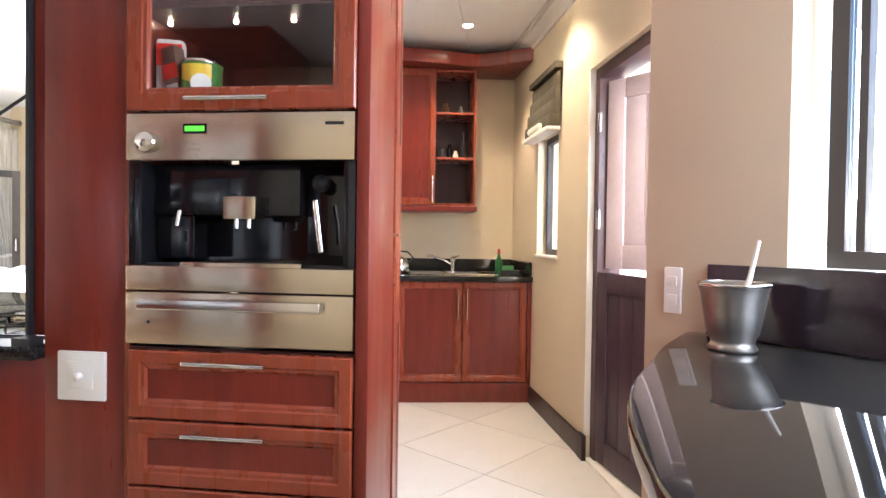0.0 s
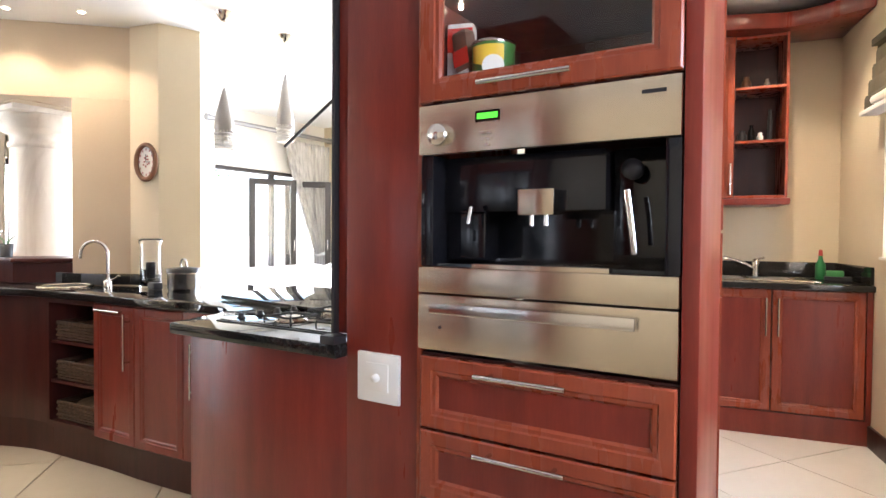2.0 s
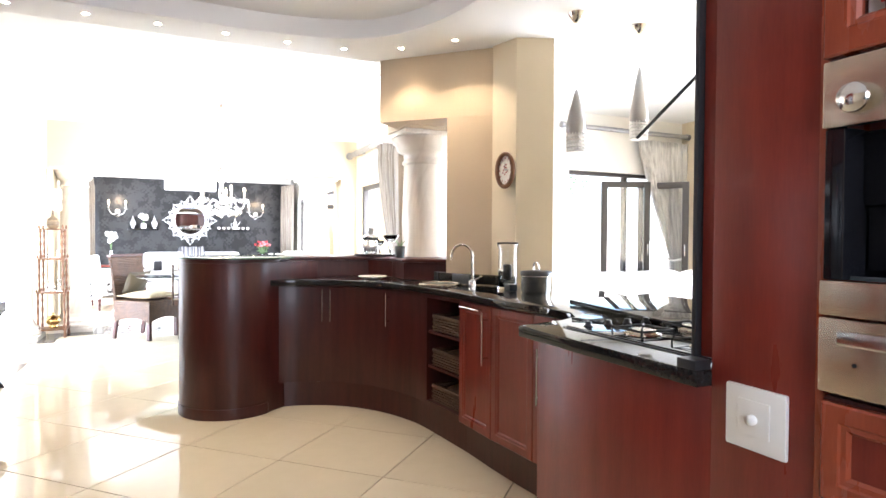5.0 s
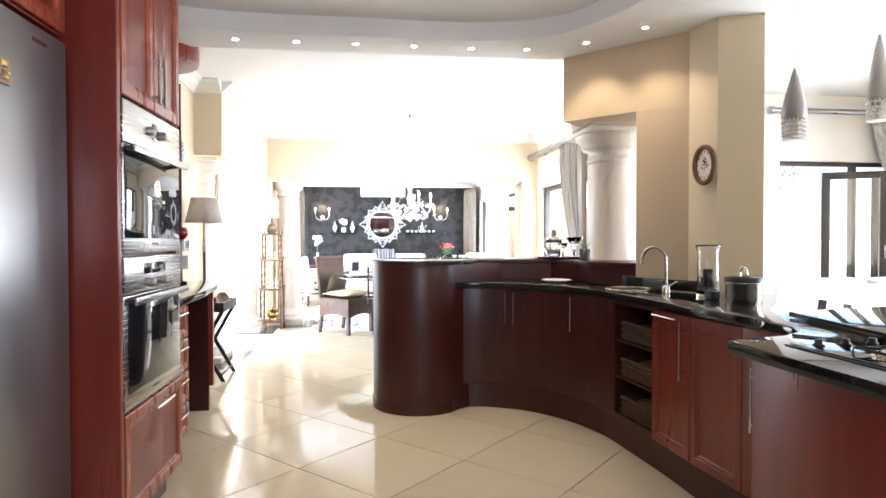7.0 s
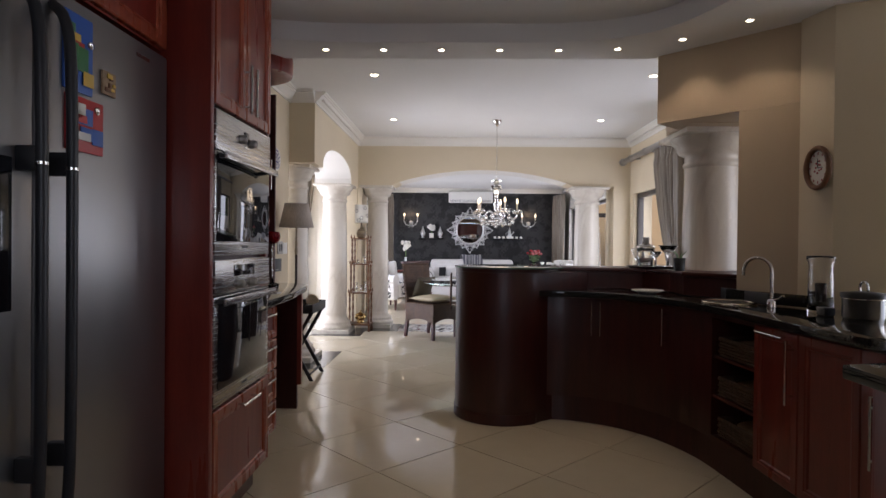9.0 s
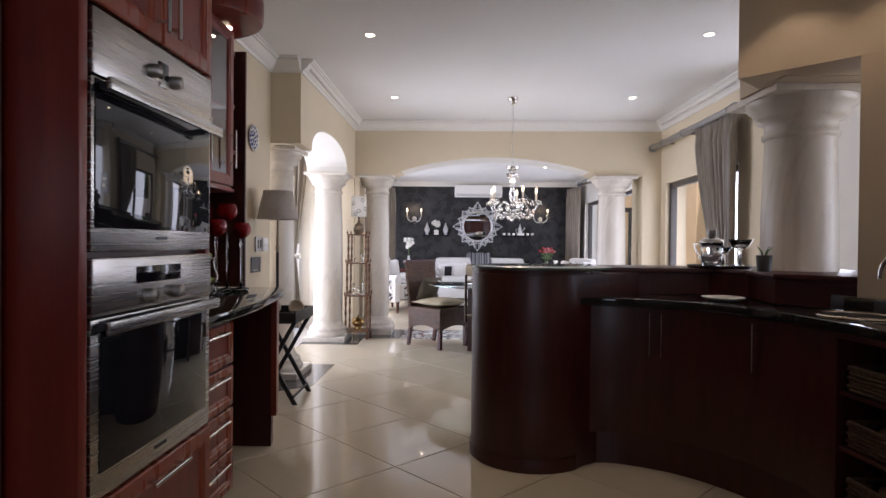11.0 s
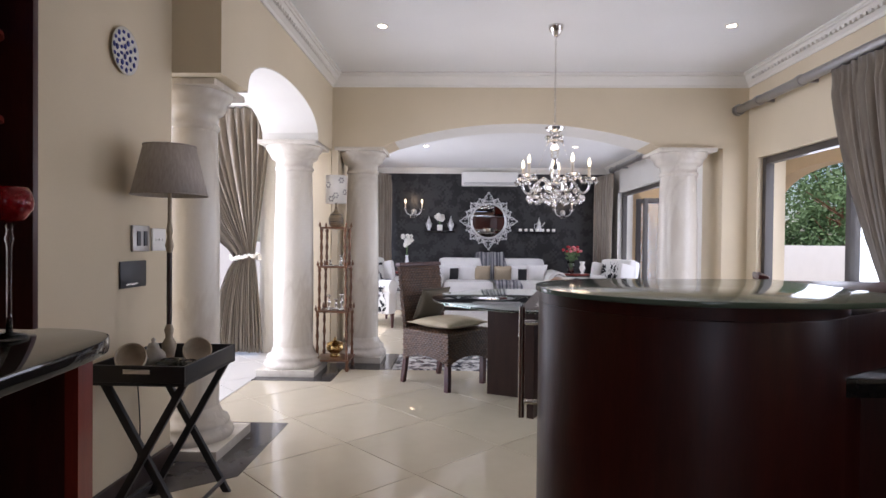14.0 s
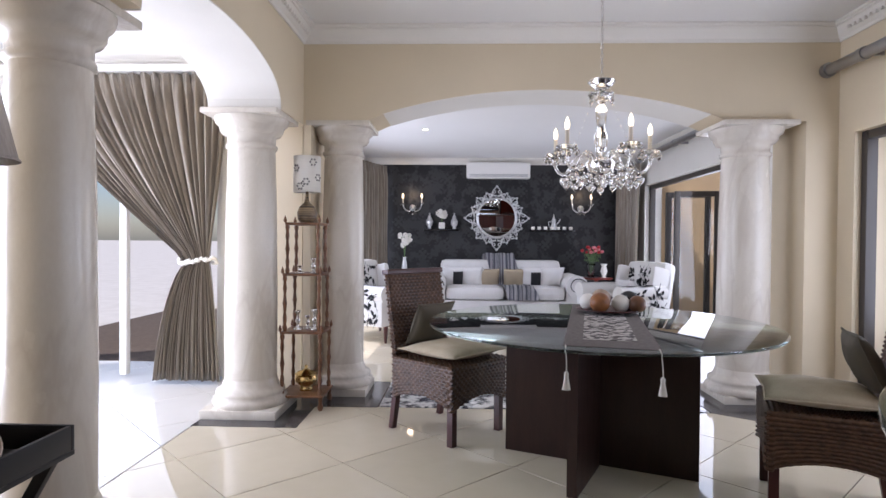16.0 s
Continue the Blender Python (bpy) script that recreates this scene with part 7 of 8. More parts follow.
for dx, dy, z, h in ((0.03, -0.05, 0.516, 0.13), (0.02, 0.06, 0.516, 0.14), (-0.03, 0.0, 0.516, 0.09), (0.03, -0.04, 0.896, 0.05), (0.02, 0.05, 0.896, 0.10)):
    t = thing("silver_candlestick", "small polished silver ornament on a rack shelf", "ornament", "silver ornaments on the rack", at=(RX + dx, RY + dy, z))
    part("stick", lathe([(0.03, 0), (0.03, 0.006), (0.01, 0.015), (0.008, h * 0.3), (0.018, h * 0.45), (0.008, h * 0.6), (0.008, h * 0.8), (0.02, h * 0.9), (0.016, h), (0, h)], seg=20), CHROME, t)

# ---- dining table ----
TC = (-6.53, 1.69)
t = thing("dining_table", "round glass dining table on crossed dark wooden panels", "table", at=(*TC, 0))
part("glass_top", prism(arc(TC[0], TC[1], 0.79, 0, 360, 96)[:-1], 0.731, 0.743, 0.004), GLASS_GREEN, t, "thick round glass top with a green edge", at_world=True)


def upright(a, b, w, z0, z1):
    a, b = Vector(a), Vector(b)
    n = Vector((-(b - a).y, (b - a).x)).normalized() * w / 2
    return prism([tuple(a + n), tuple(a - n), tuple(b - n), tuple(b + n)], z0, z1, 0.003)


part("panel", upright((-6.915, 1.303), (-6.53, 2.178), 0.045, 0, 0.722), DARKWOOD, t, at_world=True)
part("panel", upright((-6.685, 1.725), (-6.30, 1.54), 0.045, 0, 0.722), DARKWOOD, t, at_world=True)
part("panel", upright((-6.76, 1.76), (-7.10, 1.92), 0.045, 0, 0.722), DARKWOOD, t, at_world=True)
for x, y in ((-6.85, 1.45), (-6.6, 2.05), (-6.38, 1.58)):
    part("pad", lathe([(0.025, 0.7222), (0.025, 0.7308)], (x, y, 0), 16), CHROME, t, at_world=True)
RUNNER = material("runner_grey", (0.10, 0.085, 0.08), 0.8, second=(0.17, 0.15, 0.14), scale=60, bump=0.2)
RUNPALE = material("runner_pattern", (0.50, 0.47, 0.44), 0.8, second=(0.07, 0.06, 0.06), scale=26, mix=6, fine=40)
t = thing("table_runner", "grey table runner with a patterned pale middle and corner tassels", "table runner", at=(-6.4, 1.72, 0.744))
rdir = Vector((0.979, -0.203)).normalized()
rn = Vector((-rdir.y, rdir.x))
rc = Vector((-6.521, 1.732))


def rpt(u, v):
    q = rc + rdir * u + rn * v
    return (q.x, q.y)


part("cloth", prism([rpt(-0.72, -0.17), rpt(0.70, -0.17), rpt(0.70, 0.17), rpt(-0.72, 0.17)], 0.7435, 0.7455), RUNNER, t, at_world=True)
part("pattern_panel", prism([rpt(-0.6, -0.10), rpt(0.55, -0.10), rpt(0.55, 0.10), rpt(-0.6, 0.10)], 0.7456, 0.7468), RUNPALE, t, "pale panel with dark scrollwork", at_world=True)
for v in (-0.16, 0.16):
    q = rpt(0.70, v)
    e = rpt(0.735, v)
    bm = tube([(q[0], q[1], 0.7455), (e[0], e[1], 0.748), (e[0] + 0.025, e[1], 0.70), (e[0] + 0.027, e[1], 0.665)], 0.002, 6)
    lathe([(0.003, 0.665), (0.009, 0.655), (0.007, 0.645), (0.015, 0.60), (0, 0.60)], (e[0] + 0.027, e[1], 0), 16, bm)
    part("tassel", bm, WHITE, t, "pale cord tassel", at_world=True)
BX, BY = -6.86, 1.83
t = thing("bowl", "shallow dark dish holding large decorative balls on the glass table", "bowl", at=(BX, BY, 0.747))
part("dish", lathe([(0.05, 0), (0.13, 0.012), (0.17, 0.02), (0.165, 0.024), (0.05, 0.006), (0, 0.005)], seg=36), MAHOGANY_DARK, t)
for dx, dy, r, mat, lab in ((0.09, -0.07, 0.052, material("ball_amber", (0.30, 0.11, 0.03), 0.4, second=(0.16, 0.06, 0.02), scale=20, bump=0.4), "amber brown woven decorative ball in the dish"),
                            (0.07, 0.04, 0.046, WHITE, "white decorative ball in the dish"), (0.0, 0.10, 0.053, BLACKMATT, "dark patterned decorative ball in the dish"),
                            (-0.06, -0.03, 0.055, material("ball_cream", (0.5, 0.42, 0.33), 0.6, second=(0.3, 0.2, 0.15), scale=25), "cream decorative ball in the dish"), (-0.01, -0.11, 0.045, WHITE, "white decorative ball in the dish"), (0.09, 0.12, 0.045, RACKWOOD, "brown decorative ball in the dish")):
    t = thing("decorative_ball", lab, "ornament", "balls in the dish", at=(BX + dx, BY + dy, 0.758))
    part("sphere", ball((0, 0, r), r, 3), mat, t)

# ---- wicker chairs ----
RATTAN = material("rattan", (0.135, 0.068, 0.035), 0.35, second=(0.045, 0.023, 0.013), scale=26, bump=0.3, fine=90, mix=0.9)


def weave(w, h, pitch=0.034, amp=0.013, curve=None, row=0.020):
    """A woven sheet in x and z that bulges along y, strand over strand."""
    bm = bmesh.new()
    nx, nz = max(2, int(w / pitch)), max(2, int(h / row))
    k = 4
    grid = []
    for j in range(nz * k + 1):
        z = h * j / (nz * k)
        line = []
        for i in range(nx * k + 1):
            x = w * i / (nx * k)
            r = int(min(j, nz * k - 1) / k)
            u = (x / pitch + 0.5 * (r % 2)) * math.pi
            q = abs(math.sin(u)) ** 0.6
            d = -0.004 + (amp * q * math.sin(math.pi * (j % k) / k) ** 0.6 if j % k else -0.004)
            c = curve(x / w, z / h) if curve else 0.0
            line.append(bm.verts.new((x - w / 2, d + c, z)))
        grid.append(line)
    for A, B in zip(grid, grid[1:]):
        for i in range(len(A) - 1):
            bm.faces.new((A[i], B[i], B[i + 1], A[i + 1])).smooth = True
    return bm


def wicker_chair(at, turn, label):
    """Faces +y; the back is at -y."""
    t = thing("dining_chair", label, "chair", "chairs round the table", at=(*at, 0), turn=turn)
    W, D, S = 0.47, 0.48, 0.43
    for x, y in ((-W / 2 + 0.03, D / 2 - 0.03), (W / 2 - 0.03, D / 2 - 0.03)):
        part("leg", prism([(x - 0.019, y - 0.019), (x + 0.019, y - 0.019), (x + 0.019, y + 0.019), (x - 0.019, y + 0.019)], 0, 0.28, 0.003), MAHOGANY_DARK, t)
    for x in (-W / 2 + 0.03, W / 2 - 0.03):
        part("leg", through_x([(-D / 2 - 0.045, 0), (-D / 2 - 0.012, 0), (-D / 2 + 0.035, 0.28), (-D / 2 - 0.005, 0.28)], x - 0.018, x + 0.018, 0.003), MAHOGANY_DARK, t)
    bm = bmesh.new()
    side = lambda w: weave(w, 0.25)
    add(bm, side(W), pose(0, D / 2, 0.19))
    add(bm, side(W), pose(0, -D / 2, 0.19, 0, 0, 180))
    add(bm, side(D), pose(-W / 2, 0, 0.19, 0, 0, 90))
    add(bm, side(D), pose(W / 2, 0, 0.19, 0, 0, -90))
    add(bm, weave(W, D), pose(0, D / 2, 0.437, 90, 0, 0) @ pose(0, 0, 0, 0, 0, 0))
    for v in bm.verts:
        if v.co.z < 0.40:
            u = v.co.x / (W / 2) if abs(abs(v.co.y) - D / 2) < 0.03 else v.co.y / (D / 2)
            v.co.z += 0.055 * max(0.0, 1 - u * u) * (0.40 - v.co.z) / 0.21
    part("seat", bm, RATTAN, t, "woven rattan seat")
    # dark filler behind the weave stands in for shade between the strands
    part("seat_shade_core", box(-W / 2 + 0.006, -D / 2 + 0.008, 0.262, W / 2 - 0.008, D / 2 - 0.008, 0.431, 0.01), DARKWOOD, t)
    lean = 9
    cv = lambda u, v: -0.012 * math.sin(math.pi * u)
    bm = bmesh.new()
    mb = pose(0, -D / 2 + 0.01, 0.42, lean, 0, 0)
    add(bm, weave(W - 0.02, 0.50, curve=cv), mb @ pose(0, 0.018, 0))
    add(bm, weave(W - 0.02, 0.50, curve=lambda u, v: 0.012 * math.sin(math.pi * u)), mb @ pose(0, -0.018, 0, 0, 0, 180))
    for s in (-1, 1):
        add(bm, weave(0.036, 0.50, pitch=0.018), mb @ pose(s * (W / 2 - 0.01), 0, 0, 0, 0, -90 * s))
    part("backrest", bm, RATTAN, t, "woven rattan back")
    # the same dark filler darkens the gaps of the back's weave
    part("back_shade_core", add(bmesh.new(), box(-W / 2 + 0.014, -0.014, 0, W / 2 - 0.014, 0.004, 0.5, 0.004), mb), DARKWOOD, t)
    part("top_rail", add(bmesh.new(), box(-W / 2 - 0.004, -0.028, 0.498, W / 2 + 0.004, 0.028, 0.53, 0.008), mb), MAHOGANY_DARK, t, "dark wooden top rail")
    return t


def cushion(name, at, turn, size, mat, label, tilt=0, group="cushions"):
    """A stuffed square cushion lying on its back, or leaning by tilt."""
    w, d, h = size
    bm = bmesh.new()
    n = 14
    def pt(i, j, s):
        u, v = 2 * i / n - 1, 2 * j / n - 1
        e = (1 - u * u) * (1 - v * v)
        q = 0.93 + 0.07 * max(abs(u), abs(v)) ** 6 * (abs(u * v))
        return (u * w / 2 * q, v * d / 2 * q, h / 2 + s * h / 2 * (e ** 0.42 if e > 0 else 0) + 0.003 * math.sin(9 * u + 4 * v) * e)
    top = [[bm.verts.new(pt(i, j, 1)) for i in range(n + 1)] for j in range(n + 1)]
    bot = [[top[j][i] if i in (0, n) or j in (0, n) else bm.verts.new(pt(i, j, -1)) for i in range(n + 1)] for j in range(n + 1)]
    for G, flip in ((top, 0), (bot, 1)):
        for j in range(n):
            for i in range(n):
                q = (G[j][i], G[j][i + 1], G[j + 1][i + 1], G[j + 1][i])
                bm.faces.new(q[::-1] if flip else q).smooth = True
    t = thing(name, label, "cushion", group, at=at, turn=turn)
    part("stuffing", add(bmesh.new(), bm, pose(0, 0, 0, tilt)), mat, t)
    edge = [pt(i, 0, 0) for i in range(n)] + [pt(n, j, 0) for j in range(n)] + [pt(n - i, n, 0) for i in range(n)] + [pt(0, n - j, 0) for j in range(n)]
    part("piping", add(bmesh.new(), tube(edge, 0.004, 6, closed=True), pose(0, 0, 0, tilt)), mat, t)
    return t


CUSH = material("cream_cushion", (0.50, 0.43, 0.31), 0.85, second=(0.42, 0.35, 0.24), scale=10, bump=0.3, fine=120)
OLIVE = material("olive_cushion", (0.10, 0.085, 0.06), 0.8, bump=0.3, fine=120)
for at, turn, lab in (((-7.2, 0.98), -41, "woven rattan dining chair with brown legs and a cream seat cushion"), ((-6.29, 2.61), 158, "woven rattan dining chair with a cream seat cushion near the window")):
    c = wicker_chair(at, turn, lab)
    M = pose(*at, 0, 0, 0, turn)
    p = M @ Vector((0, 0.03, 0.443))
    cushion("seat_cushion", tuple(p), turn, (0.47, 0.44, 0.09), CUSH, "flat cream cushion on the rattan seat", group="seat cushions")
    p = M @ Vector((0.02, -0.085, 0.605))
    cushion("back_cushion", tuple(p), turn, (0.31, 0.26, 0.11), OLIVE, "small olive cushion leaning against the rattan back", tilt=66, group="back cushions")

# ---- chandelier ----
CX, CY = -6.66, 1.73
t = thing("chandelier", "clear crystal chandelier with five lit candle bulbs hanging on a chain", "chandelier", at=(CX, CY, 1.36))
Z = lambda z: z - 1.36
part("ceiling_cup", lathe([(0.0, Z(2.53)), (0.015, Z(2.535)), (0.05, Z(2.585)), (0.052, Z(2.608))], seg=24), CHROME, t)
z = 1.93
k = 0
links = bmesh.new()
while z < 2.535:
    a = 0 if k % 2 else math.pi / 2
    tube([(0.0065 * math.cos(s) * math.cos(a), 0.0065 * math.cos(s) * math.sin(a), Z(z + 0.011) + 0.015 * math.sin(s)) for s in (2 * math.pi * i / 10 for i in range(10))], 0.0018, 5, links, closed=True)
    z += 0.023
    k += 1
part("chain", links, CHROME, t, "fine steel chain")
part("crystal_stem", lathe([(0.0, Z(1.40)), (0.012, Z(1.405)), (0.02, Z(1.43)), (0.012, Z(1.45)), (0.06, Z(1.47)), (0.075, Z(1.50)), (0.055, Z(1.525)), (0.02, Z(1.54)), (0.03, Z(1.60)), (0.034, Z(1.64)), (0.018, Z(1.68)), (0.026, Z(1.73)), (0.028, Z(1.77)), (0.014, Z(1.80)),
                            (0.045, Z(1.82)), (0.062, Z(1.845)), (0.022, Z(1.85)), (0.035, Z(1.875)), (0.068, Z(1.905)), (0.062, Z(1.912)), (0.01, Z(1.90)), (0, Z(1.93))], seg=24), CRYSTAL, t)
FLAME = material("candle_bulb", (1, 0.85, 0.6), 0.3, emit=(1.0, 0.80, 0.50), power=4)
IVORY = material("ivory_tube", (0.7, 0.62, 0.5), 0.4)


def drop(x, y, z, s, bm=None):
    return lathe([(0, z - s), (s * 0.34, z - s * 0.55), (s * 0.36, z - s * 0.38), (s * 0.1, z - s * 0.05), (0, z)], (x, y, 0), 8, bm, smooth=False)


for i in range(5):
    a = radians(20 + 72 * i)
    c, s = math.cos(a), math.sin(a)
    pts = [(0.04, 1.52), (0.09, 1.555), (0.14, 1.53), (0.175, 1.475), (0.21, 1.465), (0.24, 1.50), (0.242, 1.545)]
    arm = part("arm", tube(smooth_line([(r * c, r * s, Z(zz)) for r, zz in pts], 5), 0.008, 10), CRYSTAL, t, "curved crystal arm")
    x, y = 0.242 * c, 0.242 * s
    part("arm_drop", drop(0.145 * c, 0.145 * s, Z(1.50), 0.055), CRYSTAL, arm, "cut crystal drop")
    part("drip_pan", lathe([(0.008, Z(1.54)), (0.035, Z(1.548)), (0.052, Z(1.566)), (0.050, Z(1.57)), (0.03, Z(1.555)), (0, Z(1.552))], (x, y, 0), 20), CRYSTAL, arm)
    part("candle_tube", lathe([(0.010, Z(1.555)), (0.010, Z(1.645))], (x, y, 0), 14), IVORY, arm)
    part("bulb", lathe([(0.006, Z(1.645)), (0.012, Z(1.66)), (0.011, Z(1.68)), (0.003, Z(1.702)), (0, Z(1.707))], (x, y, 0), 14), FLAME, arm, "lit flame-shaped bulb")
    bm = bmesh.new()
    for q in range(7):
        b = 2 * math.pi * q / 7
        drop(x + 0.048 * math.cos(b), y + 0.048 * math.sin(b), Z(1.562), 0.042, bm)
    drop(0.19 * c, 0.19 * s, Z(1.463), 0.075, bm)
    drop(0.12 * math.cos(a + 0.63), 0.12 * math.sin(a + 0.63), Z(1.455), 0.05, bm)
    part("pendant_drops", bm, CRYSTAL, arm, "cut crystal drops")
    bm = bmesh.new()
    for q in range(13):
        f = q / 12
        b = a + f * radians(72)
        r = 0.19 - 0.05 * math.sin(math.pi * f)
        ball((r * math.cos(b), r * math.sin(b), Z(1.47 - 0.045 * math.sin(math.pi * f))), 0.0055, 1, (1, 1, 1), bm)
    part("bead_swag", bm, CRYSTAL, arm, "string of clear beads")
    bm = bmesh.new()
    for q in range(14):
        f = q / 13
        ball(((0.045 + 0.17 * f) * c, (0.045 + 0.17 * f) * s, Z(1.83 - 0.26 * f - 0.07 * math.sin(math.pi * f))), 0.0045, 1, (1, 1, 1), bm)
    drop(0.052 * c, 0.052 * s, Z(1.83), 0.035, bm)
    if i in (1, 3):
        part("bead_chain", bm, CRYSTAL, arm)
    else:
        bm.free()
    # hanging drops below the dish, on the crown and between the arms
    for f, rr, z, size in ((0.0, 0.085, 1.465, 0.055), (0.5, 0.10, 1.435, 0.062), (0.25, 0.165, 1.425, 0.05), (0.75, 0.165, 1.425, 0.05), (0.0, 0.045, 1.845, 0.04), (0.5, 0.05, 1.86, 0.045)):
        b = a + f * radians(72)
        part("cut_drop", drop(rr * math.cos(b), rr * math.sin(b), Z(z), size), CRYSTAL, t)
    bm = bmesh.new()
    for q in range(15):
        f = q / 14
        b = a + f * radians(72)
        rr = 0.105 - 0.02 * math.sin(math.pi * f)
        ball((rr * math.cos(b), rr * math.sin(b), Z(1.445 - 0.03 * math.sin(math.pi * f))), 0.005, 1, (1, 1, 1), bm)
    part("inner_swag", bm, CRYSTAL, arm, "short string of clear beads")
drop_bm = drop(0, 0, Z(1.40), 0.05)
part("bottom_drop", drop_bm, CRYSTAL, t)
lamp("chandelier_light", "POINT", pose(CX, CY, 1.78), 7, (1, 0.78, 0.5), radius=0.16)

# ---- sitting room ----
DAMASK = material("damask_wallpaper", (0.006, 0.006, 0.007), 0.5, second=(0.030, 0.030, 0.032), scale=5.5, fine=24, mix=5, detail=3, rvar=0.2)
structure("wallpaper", box(-12.869, -0.55, 0.0, -12.864, 3.61, 2.30), DAMASK)
bm = bmesh.new()
for j in range(7):
    for i in range(11):
        cy, cz = -0.35 + 0.38 * i, 0.25 + 0.33 * j + (0.165 if i % 2 else 0)
        if cz > 2.15 or cy > 3.5:
            continue
        for k in range(8):
            a = 2 * math.pi * k / 8
            r = 0.055 if k % 2 else 0.08
            lathe([(0.028 if k % 2 else 0.02, 0), (0.0, 0.0006)], (0, 0, 0), 8, bm, m=Matrix.Translation((-12.8635, cy + r * math.cos(a), cz + r * math.sin(a))) @ pose(0, 0, 0, 0, 90))
        lathe([(0.035, 0), (0.0, 0.0006)], (0, 0, 0), 10, bm, m=Matrix.Translation((-12.8635, cy, cz)) @ pose(0, 0, 0, 0, 90))
tagged(structure("wallpaper_pattern", bm, material("flock_pattern", (0.028, 0.028, 0.03), 0.35)), kind="stuff")

t = thing("air_conditioner", "white wall-mounted air conditioner on the black papered wall", "air conditioner", at=(-12.86, 1.57, 2.07))
part("casing", box(-12.86, 1.08, 2.075, -12.68, 2.05, 2.32, 0.03), WHITEPLASTIC, t, at_world=True)
for z in (2.10, 2.115, 2.13):
    part("louvre", box(-12.69, 1.12, z, -12.672, 2.01, z + 0.006, 0.002), material("louvre_grey", (0.3, 0.3, 0.3), 0.5) if z == 2.10 else bpy.data.materials["louvre_grey"], t, at_world=True)

# mirror in its scrolled silver frame
MY, MZ = 1.555, 1.475
SILVER = material("silver_leaf", (0.70, 0.70, 0.70), 0.3, 0.7, second=(0.5, 0.5, 0.5), scale=20, bump=0.2)
t = thing("wall_mirror", "round mirror in an ornate scrolled silver frame on the black wall", "mirror", at=(-12.86, MY, MZ - 0.5))
part("mirror_glass", lathe([(0.29, 0), (0.29, 0.008)], (-12.845, MY, MZ), 56, m=pose(0, 0, 0, 0, 93), smooth=False), MIRROR, t, at_world=True)
part("inner_ring", tube([(-12.845, MY + 0.30 * math.cos(a), MZ + 0.30 * math.sin(a)) for a in (2 * math.pi * k / 56 for k in range(56))], 0.022, 10, closed=True), SILVER, t, at_world=True)
bm = bmesh.new()
for k in range(16):
    a = 2 * math.pi * k / 16
    big = 0.115 if k % 4 == 0 else 0.075 if k % 2 == 0 else 0.06
    for sgn in (1, -1):
        pts = []
        for s in range(13):
            f = s / 12
            r = 0.32 + big * (0.2 + 1.15 * f) - 0.25 * big * math.sin(f * 3.2)
            th = a + sgn * (0.16 * math.sin(f * math.pi) + 0.03)
            pts.append((-12.845 + 0.02 * math.sin(f * math.pi), MY + r * math.cos(th), MZ + r * math.sin(th)))
        tube(pts, 0.013, 6, bm, taper=(1.2, 0.6))
        cy, cz = MY + (0.33 + big * 0.7) * math.cos(a + sgn * 0.11), MZ + (0.33 + big * 0.7) * math.sin(a + sgn * 0.11)
        tube([(-12.83, cy + 0.022 * math.cos(q), cz + 0.022 * math.sin(q)) for q in (2 * math.pi * i / 10 for i in range(10))], 0.008, 5, bm, closed=True)
    ball((-12.84, MY + (0.33 + big * 1.4) * math.cos(a), MZ + (0.33 + big * 1.4) * math.sin(a)), 0.022, 1, (0.6, 1, 1), bm)
part("scroll_frame", bm, SILVER, t, "pierced scrolled silver frame", at_world=True)

# floating shelves and what stands on them
def wall_shelf(y0, y1, z, mat, label):
    t = thing("wall_shelf", label, "shelf", "shelves on the black wall", at=(-12.86, (y0 + y1) / 2, z))
    part("board", box(-12.863, y0, z, -12.66, y1, z + 0.03, 0.003), mat, t, at_world=True)


wall_shelf(0.43, 0.97, 1.27, BLACK, "black floating shelf with two urns and an orchid")
wall_shelf(2.06, 2.72, 1.27, BLACK, "black floating shelf with a row of tea lights and a pot")
for y in (0.52, 0.90):
    t = thing("urn", "silver lidded urn standing on the black shelf", "urn", "silver urns", at=(-12.76, y, 1.301))
    part("urn_body", lathe([(0.035, 0), (0.02, 0.02), (0.05, 0.07), (0.055, 0.12), (0.03, 0.155)], seg=24), SILVER, t)
    part("lid", lathe([(0.035, 0.155), (0.02, 0.20), (0.008, 0.22), (0.012, 0.24), (0, 0.25)], seg=20), SILVER, t)


